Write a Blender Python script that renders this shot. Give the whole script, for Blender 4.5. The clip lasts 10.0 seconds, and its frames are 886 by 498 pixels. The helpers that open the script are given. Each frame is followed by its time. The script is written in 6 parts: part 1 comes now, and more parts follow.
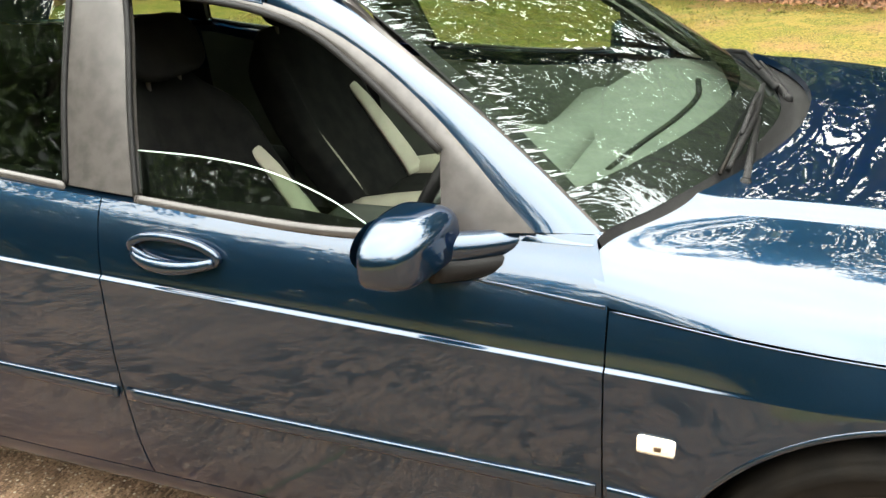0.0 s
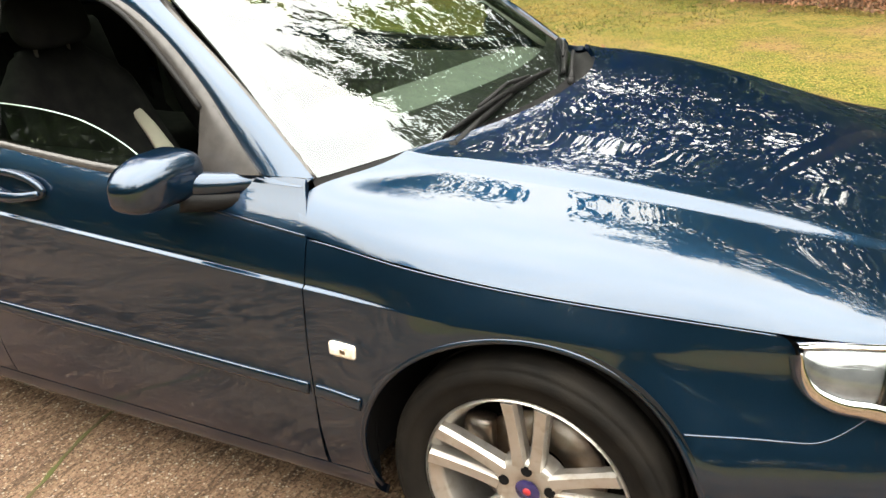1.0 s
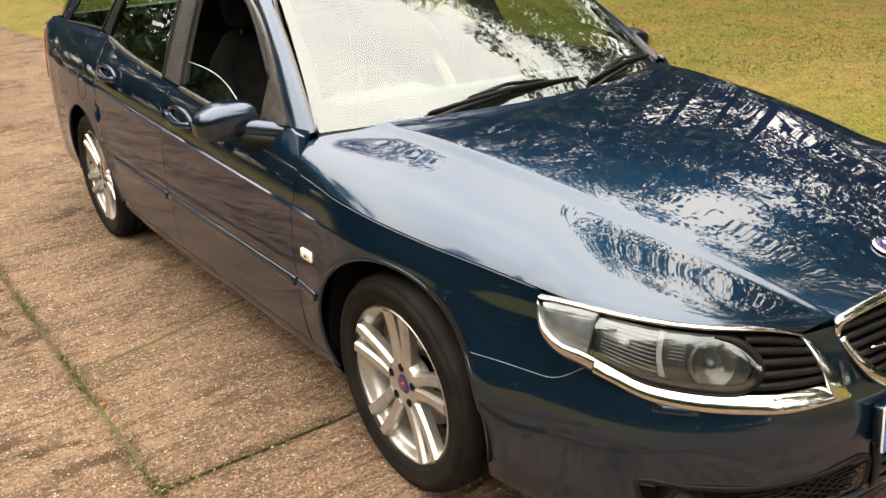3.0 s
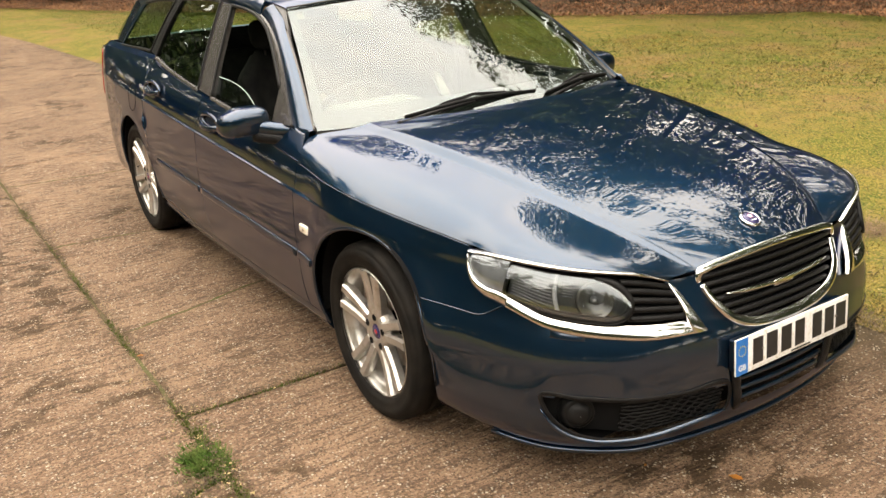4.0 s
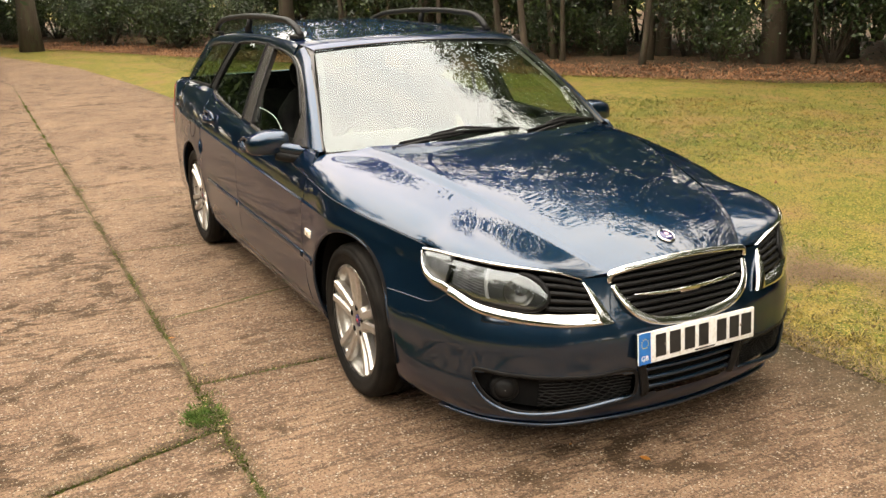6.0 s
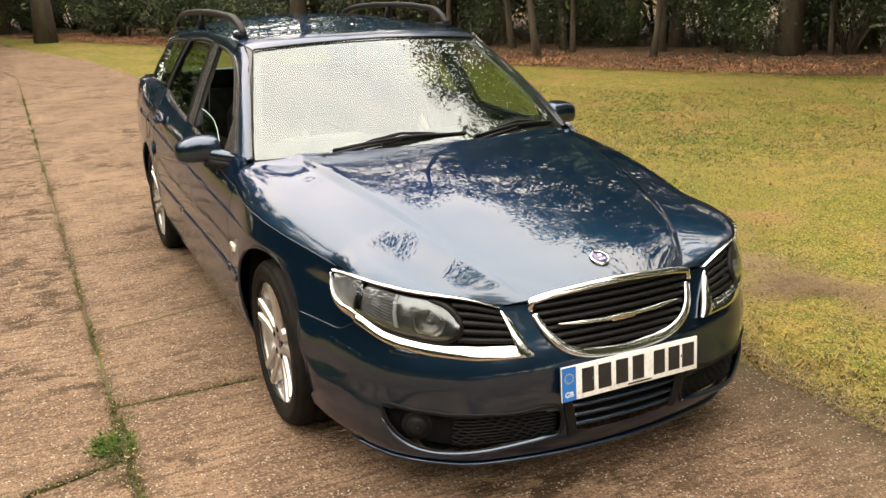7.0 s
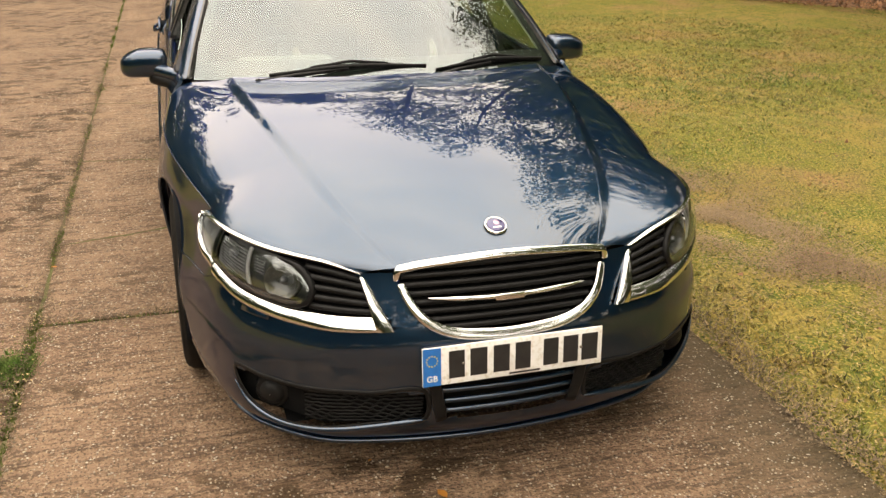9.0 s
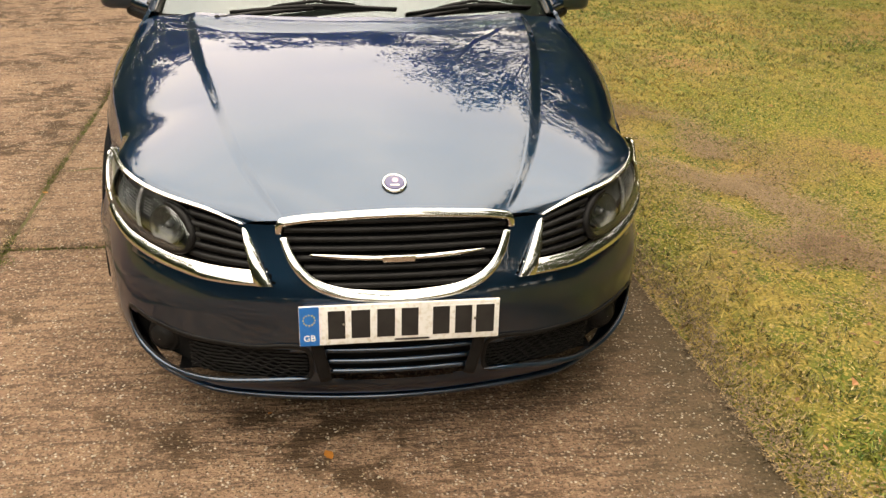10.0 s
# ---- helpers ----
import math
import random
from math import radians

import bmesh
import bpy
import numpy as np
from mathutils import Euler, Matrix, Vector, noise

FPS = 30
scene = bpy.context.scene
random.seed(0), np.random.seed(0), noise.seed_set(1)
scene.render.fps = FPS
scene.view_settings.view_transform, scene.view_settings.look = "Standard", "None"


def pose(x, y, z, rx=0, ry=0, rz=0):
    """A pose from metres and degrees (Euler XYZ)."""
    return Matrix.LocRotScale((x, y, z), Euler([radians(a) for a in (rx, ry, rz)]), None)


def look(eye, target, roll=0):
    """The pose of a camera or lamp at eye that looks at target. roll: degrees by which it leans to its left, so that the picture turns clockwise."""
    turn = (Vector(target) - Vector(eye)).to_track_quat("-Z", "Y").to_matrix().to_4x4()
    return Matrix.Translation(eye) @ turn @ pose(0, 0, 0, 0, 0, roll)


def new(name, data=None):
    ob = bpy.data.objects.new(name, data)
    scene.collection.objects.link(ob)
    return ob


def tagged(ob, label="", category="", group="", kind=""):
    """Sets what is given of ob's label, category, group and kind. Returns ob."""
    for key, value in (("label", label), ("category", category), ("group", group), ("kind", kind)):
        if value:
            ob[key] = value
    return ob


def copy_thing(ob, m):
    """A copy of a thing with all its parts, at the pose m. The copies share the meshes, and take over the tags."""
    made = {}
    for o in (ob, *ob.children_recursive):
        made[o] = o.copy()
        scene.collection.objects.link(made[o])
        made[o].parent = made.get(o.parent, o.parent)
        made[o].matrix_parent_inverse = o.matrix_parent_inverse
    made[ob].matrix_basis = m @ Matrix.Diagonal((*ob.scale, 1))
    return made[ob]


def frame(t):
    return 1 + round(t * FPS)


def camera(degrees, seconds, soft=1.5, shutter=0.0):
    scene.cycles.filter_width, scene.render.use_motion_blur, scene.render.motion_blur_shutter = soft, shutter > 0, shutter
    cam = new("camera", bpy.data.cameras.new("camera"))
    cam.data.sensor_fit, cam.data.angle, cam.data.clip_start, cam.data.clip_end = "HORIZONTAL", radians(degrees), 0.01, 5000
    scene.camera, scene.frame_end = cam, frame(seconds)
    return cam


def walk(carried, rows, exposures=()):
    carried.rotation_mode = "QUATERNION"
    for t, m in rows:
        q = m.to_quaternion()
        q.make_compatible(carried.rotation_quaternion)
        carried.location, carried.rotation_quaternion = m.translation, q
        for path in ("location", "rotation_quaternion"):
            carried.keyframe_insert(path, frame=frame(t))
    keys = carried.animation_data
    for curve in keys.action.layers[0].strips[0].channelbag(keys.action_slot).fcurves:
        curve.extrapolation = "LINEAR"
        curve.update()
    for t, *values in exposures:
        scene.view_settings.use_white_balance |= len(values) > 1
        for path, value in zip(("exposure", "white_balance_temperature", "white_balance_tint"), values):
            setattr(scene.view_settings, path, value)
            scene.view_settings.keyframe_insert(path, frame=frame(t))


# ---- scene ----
cam = camera(52.8, 10.0)
PATH = [
    (0, (-0.1904, -2.166, 1.526), (-0.9346, -0.489, 0.7312), -4.25),
    (0.3, (0.0321, -2.168, 1.532), (-0.7226, -0.5134, 0.7008), -4.42),
    (0.5, (0.1865, -2.172, 1.53), (-0.584, -0.5235, 0.6998), -4.33),
    (1, (0.5861, -2.23, 1.532), (-0.2878, -0.6194, 0.7307), -3.27),
    (1.2, (0.7313, -2.227, 1.546), (-0.2223, -0.6564, 0.7554), -2.55),
    (1.5, (0.9283, -2.199, 1.557), (-0.0859, -0.667, 0.7663), -0.73),
    (2, (1.238, -2.006, 1.522), (0.1058, -0.612, 0.6415), 0.28),
    (2.2, (1.341, -1.959, 1.565), (0.09, -0.656, 0.706), -0.4),
    (2.5, (1.51, -1.922, 1.57), (0.103, -0.754, 0.76), -1.6),
    (3.8, (2.354, -2.126, 1.615), (0.794, -1.101, 0.897), -3.2),
    (4, (2.482, -2.131, 1.622), (0.897, -1.124, 0.935), -3.1),
    (4.5, (2.787, -2.173, 1.654), (1.146, -1.191, 1.069), -3.9),
    (5, (2.987, -2.278, 1.653), (1.329, -1.303, 1.105), -3.3),
    (5.2, (3.043, -2.287, 1.639), (1.374, -1.325, 1.102), -2.3),
    (6.5, (3.199, -1.841, 1.589), (1.478, -1, 1.012), -1.7),
    (7, (3.089, -1.621, 1.611), (1.361, -0.798, 1.031), -1.6),
    (7.5, (3.116, -1.398, 1.591), (1.362, -0.63, 1.015), -1.9),
    (8, (3.196, -1.161, 1.628), (1.437, -0.479, 0.966), -1.6),
    (8.5, (3.171, -1.002, 1.615), (1.399, -0.392, 0.918), -1.6),
    (9, (3.023, -0.811, 1.608), (1.249, -0.273, 0.858), 0.7),
    (9.5, (3, -0.55, 1.583), (1.225, -0.102, 0.779), 2.1),
    (10, (3.02, -0.23, 1.601), (1.241, 0.069, 0.737), 2),
]
EXPOSURES = [(0, 1.20, 7050, 6), (0.5, 1.06, 7050, 6), (1.0, 0.82, 7250, 8), (2.5, 0.36, 7650, 11), (4.0, 0.27, 7800, 12), (7.5, 0.17, 7800, 12), (8.5, 0.04, 8000, 12), (10, 0.02, 8250, 12)]
walk(cam, [(t, look(eye, target, roll)) for t, eye, target, roll in PATH], EXPOSURES)
import functools

# ---------------------------------------------------------------- light
SUN_UP, SUN_TURN, CLOUD = radians(58), radians(200), 6.9
world = bpy.data.worlds.new("overcast_sky")
scene.world = world
world.use_nodes = True
wt = world.node_tree
wt.nodes.clear()
w_out = wt.nodes.new("ShaderNodeOutputWorld")
w_sky = wt.nodes.new("ShaderNodeTexSky")
w_sky.sky_type, w_sky.sun_disc = "NISHITA", False
w_sky.sun_elevation, w_sky.sun_rotation = SUN_UP, SUN_TURN
w_bg = wt.nodes.new("ShaderNodeBackground")
w_bg.inputs["Strength"].default_value = 0.12
w_cloud = wt.nodes.new("ShaderNodeBackground")
w_tc = wt.nodes.new("ShaderNodeTexCoord")
w_map = wt.nodes.new("ShaderNodeMapping")
w_map.inputs["Scale"].default_value = (1.0, 1.0, 2.2)
w_noise = wt.nodes.new("ShaderNodeTexNoise")
w_noise.inputs["Scale"].default_value, w_noise.inputs["Detail"].default_value = 2.6, 6
w_noise.inputs["Roughness"].default_value = 0.55
w_ramp = wt.nodes.new("ShaderNodeValToRGB")
w_ramp.color_ramp.elements[0].position, w_ramp.color_ramp.elements[0].color = 0.30, (0.74, 0.78, 0.83, 1)
w_ramp.color_ramp.elements[1].position, w_ramp.color_ramp.elements[1].color = 0.66, (1.0, 0.99, 0.97, 1)
w_mix = wt.nodes.new("ShaderNodeMixShader")
w_mix.inputs[0].default_value = 0.90
# an overcast sky is more than twice as bright overhead as at the horizon
w_sep = wt.nodes.new("ShaderNodeSeparateXYZ")
w_rise = wt.nodes.new("ShaderNodeMapRange")
w_rise.inputs["To Min"].default_value, w_rise.inputs["To Max"].default_value = 0.43 * CLOUD, 0.95 * CLOUD
for a, b in ((w_sky.outputs[0], w_bg.inputs[0]), (w_tc.outputs["Generated"], w_map.inputs[0]), (w_map.outputs[0], w_noise.inputs["Vector"]),
             (w_noise.outputs["Fac"], w_ramp.inputs[0]), (w_ramp.outputs[0], w_cloud.inputs[0]), (w_bg.outputs[0], w_mix.inputs[1]),
             (w_tc.outputs["Generated"], w_sep.inputs[0]), (w_sep.outputs["Z"], w_rise.inputs[0]), (w_rise.outputs[0], w_cloud.inputs["Strength"]),
             (w_cloud.outputs[0], w_mix.inputs[2]), (w_mix.outputs[0], w_out.inputs[0])):
    wt.links.new(a, b)
sun_data = bpy.data.lights.new("sun", "SUN")
sun_data.energy, sun_data.angle, sun_data.color = 0.7, radians(130), (1.0, 0.95, 0.88)
sun = new("sun", sun_data)
sun.rotation_euler = (math.pi / 2 - SUN_UP, 0, math.pi - SUN_TURN)


# ---------------------------------------------------------------- materials
def material(name, colour, rough=0.5, metal=0.0, second=None, scale=8.0, detail=4.0, bump=0.0, bump_scale=None, coat=0.0, coat_rough=0.03, coat_ior=1.5,
             low=0.35, high=0.65, rough_var=0.0, spec=0.5, per_object=0.0, per_island=0.0, stretch=(1, 1, 1), third=None, fine=60.0):
    """A principled surface with colour variation at two scales, fine relief and uneven gloss."""
    m = bpy.data.materials.new(name)
    m.use_nodes = True
    nt = m.node_tree
    p = nt.nodes["Principled BSDF"]
    p.inputs["Roughness"].default_value, p.inputs["Metallic"].default_value = rough, metal
    p.inputs["Specular IOR Level"].default_value = spec
    p.inputs["Coat Weight"].default_value, p.inputs["Coat Roughness"].default_value, p.inputs["Coat IOR"].default_value = coat, coat_rough, coat_ior
    tc, mp = nt.nodes.new("ShaderNodeTexCoord"), nt.nodes.new("ShaderNodeMapping")
    mp.inputs["Scale"].default_value = stretch
    nt.links.new(tc.outputs["Object"], mp.inputs[0])

    def noise_node(s, d):
        n = nt.nodes.new("ShaderNodeTexNoise")
        n.inputs["Scale"].default_value, n.inputs["Detail"].default_value = s, d
        nt.links.new(mp.outputs[0], n.inputs["Vector"])
        return n

    def blend(fac, a, b):
        x = nt.nodes.new("ShaderNodeMix")
        x.data_type = "RGBA"
        for sock, v in ((x.inputs[0], fac), (x.inputs[6], a), (x.inputs[7], b)):
            if isinstance(v, (int, float, tuple)):
                sock.default_value = (*v, 1) if isinstance(v, tuple) else v
            else:
                nt.links.new(v, sock)
        return x.outputs[2]

    def ramp(src, lo, hi):
        r = nt.nodes.new("ShaderNodeMapRange")
        r.inputs["From Min"].default_value, r.inputs["From Max"].default_value = lo, hi
        nt.links.new(src, r.inputs[0])
        return r.outputs[0]

    col = colour
    if second:
        col = blend(ramp(noise_node(scale, detail).outputs["Fac"], low, high), colour, second)
    if third:
        col = blend(ramp(noise_node(fine, 3).outputs["Fac"], 0.5, 0.72), col, third)
    for amount, node, out in ((per_object, "ShaderNodeObjectInfo", "Random"), (per_island, "ShaderNodeNewGeometry", "Random Per Island")):
        if amount:
            info, hsv = nt.nodes.new(node), nt.nodes.new("ShaderNodeHueSaturation")
            r = nt.nodes.new("ShaderNodeMapRange")
            r.inputs["To Min"].default_value, r.inputs["To Max"].default_value = 1 - amount, 1 + amount
            nt.links.new(info.outputs[out], r.inputs[0])
            nt.links.new(r.outputs[0], hsv.inputs["Value"])
            if isinstance(col, tuple):
                hsv.inputs["Color"].default_value = (*col, 1)
            else:
                nt.links.new(col, hsv.inputs["Color"])
            col = hsv.outputs[0]
    if isinstance(col, tuple):
        p.inputs["Base Color"].default_value = (*col, 1)
    else:
        nt.links.new(col, p.inputs["Base Color"])
    if rough_var:
        r = nt.nodes.new("ShaderNodeMapRange")
        r.inputs["To Min"].default_value, r.inputs["To Max"].default_value = max(0.0, rough - rough_var), rough + rough_var
        nt.links.new(noise_node(scale * 1.7, 5).outputs["Fac"], r.inputs[0])
        nt.links.new(r.outputs[0], p.inputs["Roughness"])
    if bump:
        b = nt.nodes.new("ShaderNodeBump")
        b.inputs["Strength"].default_value, b.inputs["Distance"].default_value = 1.0, bump
        nt.links.new(noise_node(bump_scale or scale * 6, 5).outputs["Fac"], b.inputs["Height"])
        nt.links.new(b.outputs[0], p.inputs["Normal"])
    return m


def glass(name, tint, clear=0.9, gloss_at_normal=0.09):
    """Thin glazing: a tinted see-through sheet under a sharp gloss that grows towards grazing."""
    m = bpy.data.materials.new(name)
    m.use_nodes = True
    nt = m.node_tree
    nt.nodes.clear()
    out = nt.nodes.new("ShaderNodeOutputMaterial")
    see, gloss, mix, lw, power, rng_ = (nt.nodes.new("ShaderNode" + k) for k in ("BsdfTransparent", "BsdfGlossy", "MixShader", "LayerWeight", "Math", "MapRange"))
    see.inputs[0].default_value = (*[c * clear for c in tint], 1)
    gloss.inputs["Roughness"].default_value = 0.0
    gloss.inputs[0].default_value = (0.90, 0.97, 1.0, 1)
    lw.inputs["Blend"].default_value = 0.5
    power.operation = "POWER"
    power.inputs[1].default_value = 5.0
    rng_.inputs["To Min"].default_value = gloss_at_normal
    for a, b in ((lw.outputs["Facing"], power.inputs[0]), (power.outputs[0], rng_.inputs[0]), (rng_.outputs[0], mix.inputs[0]), (see.outputs[0], mix.inputs[1]), (gloss.outputs[0], mix.inputs[2]), (mix.outputs[0], out.inputs[0])):
        nt.links.new(a, b)
    return m


PAINT = material("metallic_blue_paint", (0.0070, 0.0245, 0.052), 0.31, 0.85, second=(0.0092, 0.0315, 0.065), scale=900, detail=2, coat=1.0, coat_rough=0.014, coat_ior=1.68, spec=0.0)
PAINT.node_tree.nodes["Principled BSDF"].inputs["Specular Tint"].default_value = (0.12, 0.34, 0.55, 1)
CHROME = material("chrome", (0.78, 0.78, 0.77), 0.07, 1.0, second=(0.68, 0.68, 0.67), scale=30, rough_var=0.03)
BLACK = material("black_plastic", (0.006, 0.006, 0.0065), 0.45, 0, second=(0.010, 0.010, 0.010), scale=40, bump=0.0004, bump_scale=900, spec=0.16)
TRIM = material("grey_brown_trim", (0.035, 0.032, 0.031), 0.22, 0, second=(0.05, 0.046, 0.044), scale=30)
RUBBER = material("tyre_rubber", (0.0065, 0.006, 0.0055), 0.7, 0, second=(0.014, 0.012, 0.010), scale=14, bump=0.0006, bump_scale=300, spec=0.10)
# near-black for hidden surfaces: the shade of cavities is put into the colour
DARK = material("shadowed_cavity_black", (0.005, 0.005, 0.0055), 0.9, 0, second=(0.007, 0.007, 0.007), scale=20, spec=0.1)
ALLOY = material("silver_alloy", (0.56, 0.54, 0.51), 0.34, 0.8, second=(0.49, 0.465, 0.43), scale=16, rough_var=0.06, third=(0.43, 0.39, 0.34), fine=38)
STEEL = material("brake_steel", (0.28, 0.26, 0.24), 0.4, 1.0, second=(0.20, 0.15, 0.11), scale=18, rough_var=0.1)
GLASS = glass("clear_green_glass", (0.80, 0.93, 0.84), 0.92, 0.12)
TINTED = glass("tinted_glass", (0.66, 0.82, 0.66), 0.72, 0.05)
LENS = glass("lamp_lens", (0.93, 0.95, 0.96), 0.90, 0.13)
GLASS_EDGE = material("ground_glass_edge", (0.55, 0.70, 0.62), 0.3, 0, second=(0.45, 0.6, 0.52), scale=50)
REFLECTOR = material("lamp_reflector", (0.14, 0.145, 0.15), 0.35, 0.6, second=(0.09, 0.095, 0.10), scale=25)
LAMPGREY = material("smoked_lamp_body", (0.085, 0.088, 0.092), 0.3, 0.3, second=(0.20, 0.205, 0.21), scale=20)
PALEGREY = material("pale_lamp_grey", (0.42, 0.43, 0.44), 0.3, 0.2, second=(0.34, 0.35, 0.36), scale=40)
FOGGREY = material("fog_lamp_glass", (0.060, 0.060, 0.055), 0.15, 0.2, second=(0.085, 0.085, 0.078), scale=30, coat=0.5)
PLATE = material("white_plate", (0.80, 0.80, 0.78), 0.35, 0, second=(0.72, 0.71, 0.68), scale=12, third=(0.60, 0.56, 0.48), fine=90)
PLATEBLUE = material("blue_plate_band", (0.006, 0.155, 0.50), 0.35, 0, second=(0.008, 0.13, 0.43), scale=30)
INK = material("plate_black", (0.012, 0.012, 0.013), 0.4, 0, second=(0.02, 0.02, 0.02), scale=30)
YELLOW = material("plate_yellow", (0.70, 0.52, 0.05), 0.4, 0, second=(0.6, 0.45, 0.05), scale=30)
BADGE = material("badge_purple", (0.026, 0.022, 0.090), 0.2, 0.2, second=(0.035, 0.028, 0.11), scale=30, coat=0.6)
BADGERED = material("badge_red", (0.45, 0.03, 0.04), 0.3, 0, second=(0.35, 0.03, 0.04), scale=30)
BADGEROSE = material("badge_rose", (0.55, 0.27, 0.34), 0.3, 0, second=(0.62, 0.40, 0.46), scale=60)
AMBER = material("repeater_lens", (0.80, 0.76, 0.68), 0.12, 0, second=(0.70, 0.60, 0.45), scale=60, coat=0.8)
TAILRED = material("tail_lamp_red", (0.35, 0.012, 0.012), 0.12, 0, second=(0.25, 0.01, 0.01), scale=40, coat=0.8)
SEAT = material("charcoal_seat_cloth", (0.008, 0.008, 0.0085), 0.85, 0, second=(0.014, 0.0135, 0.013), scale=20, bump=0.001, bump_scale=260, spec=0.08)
BEIGE = material("parchment_leather", (0.42, 0.39, 0.31), 0.5, 0, second=(0.34, 0.31, 0.25), scale=9, bump=0.0006, bump_scale=160)
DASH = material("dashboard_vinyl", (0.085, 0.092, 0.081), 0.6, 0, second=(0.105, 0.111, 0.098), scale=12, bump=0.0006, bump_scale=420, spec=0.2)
LINING = material("headlining", (0.50, 0.48, 0.42), 0.9, 0, second=(0.44, 0.42, 0.37), scale=12, bump=0.0005, bump_scale=300)


# ---------------------------------------------------------------- mesh helpers
def part(name, bm, mat, parent=None, label="", smooth=True):
    """Links a bmesh as one mesh object under a thing or a part."""
    me = bpy.data.meshes.new(name)
    bm.to_mesh(me)
    bm.free()
    me.materials.append(mat)
    if smooth:
        me.polygons.foreach_set("use_smooth", [True] * len(me.polygons))
    ob = new(name, me)
    ob.parent = parent
    return tagged(ob, label)


def empty(name, label, category, group="", kind=""):
    return tagged(new(name), label, category, group, kind)


def tangents(xs, ys):
    """Slopes for a smooth curve through rows of values."""
    d = np.diff(ys, axis=0) / np.diff(xs)[:, None]
    m = np.zeros_like(ys)
    m[0], m[-1] = d[0], d[-1]
    h = np.diff(xs)
    m[1:-1] = (d[:-1] * h[1:, None] + d[1:] * h[:-1, None]) / (h[1:] + h[:-1])[:, None]
    return m


def spline(points, closed=False):
    """A smooth curve through points; takes 0..1 by length and gives an array."""
    p = np.array(points, float)
    if closed:
        p = np.vstack([p[-2:], p, p[:3]])
    xs = np.r_[0, np.cumsum(np.maximum(np.linalg.norm(np.diff(p, axis=0), axis=1), 1e-6))]
    m = tangents(xs, p)
    lo, hi = (xs[2], xs[-3]) if closed else (xs[0], xs[-1])

    def at(t):
        x = lo + (hi - lo) * min(max(t, 0.0), 1.0)
        i = min(max(int(np.searchsorted(xs, x)) - 1, 0), len(xs) - 2)
        h = xs[i + 1] - xs[i]
        u = (x - xs[i]) / h
        return (p[i] * (1 + 2 * u) * (1 - u) ** 2 + m[i] * h * u * (1 - u) ** 2 + p[i + 1] * u * u * (3 - 2 * u) + m[i + 1] * h * u * u * (u - 1))
    return at


def eased(curve, sigma=0.05, n=400):
    """The same curve with its bends evened out; its ends stay."""
    t = np.linspace(0, 1, n + 1)
    p = np.array([curve(a) for a in t])
    line = p[:1] + (p[-1:] - p[:1]) * t[:, None]
    d = p - line
    d = np.vstack([-d[:0:-1], d, -d[-2::-1]])
    k = np.exp(-0.5 * (np.arange(-n, n + 1) / n / sigma) ** 2)
    k /= k.sum()
    q = line + np.stack([np.convolve(d[:, c], k, "same")[n:2 * n + 1] for c in range(3)], 1)

    def at(a):
        x = min(max(a, 0.0), 1.0) * n
        i = min(max(int(x), 1), n - 2)
        f = x - i
        return q[i - 1] * (f * (f - 1) * (2 - f) / 6) + q[i] * ((f * f - 1) * (f - 2) / 2) + q[i + 1] * (f * (f + 1) * (2 - f) / 2) + q[i + 2] * (f * (f * f - 1) / 6)
    return at


def graph(*pairs):
    """A smooth function through (x, value) pairs in order of x."""
    xs, ys = [float(a) for a, _ in pairs], [float(b) for _, b in pairs]
    n = len(xs)
    d = [(ys[i + 1] - ys[i]) / (xs[i + 1] - xs[i]) for i in range(n - 1)]
    m = [d[0]] + [0.0 if d[i - 1] * d[i] <= 0 else (d[i - 1] * (xs[i + 1] - xs[i]) + d[i] * (xs[i] - xs[i - 1])) / (xs[i + 1] - xs[i - 1]) for i in range(1, n - 1)] + [d[-1]]

    def at(x):
        if x <= xs[0]:
            return ys[0]
        if x >= xs[-1]:
            return ys[-1]
        i = 0
        while xs[i + 1] < x:
            i += 1
        h = xs[i + 1] - xs[i]
        u = (x - xs[i]) / h
        w = 1 - u
        return ys[i] * (1 + 2 * u) * w * w + m[i] * h * u * w * w + ys[i + 1] * u * u * (3 - 2 * u) - m[i + 1] * h * u * u * w
    return at


def step(a, b, x):
    t = min(max((x - a) / (b - a), 0.0), 1.0)
    return t * t * (3 - 2 * t)


def steps(a, b, n):
    return [a + (b - a) * i / n for i in range(n + 1)]


def side(p, sg):
    return (p[0], sg * p[1], p[2])


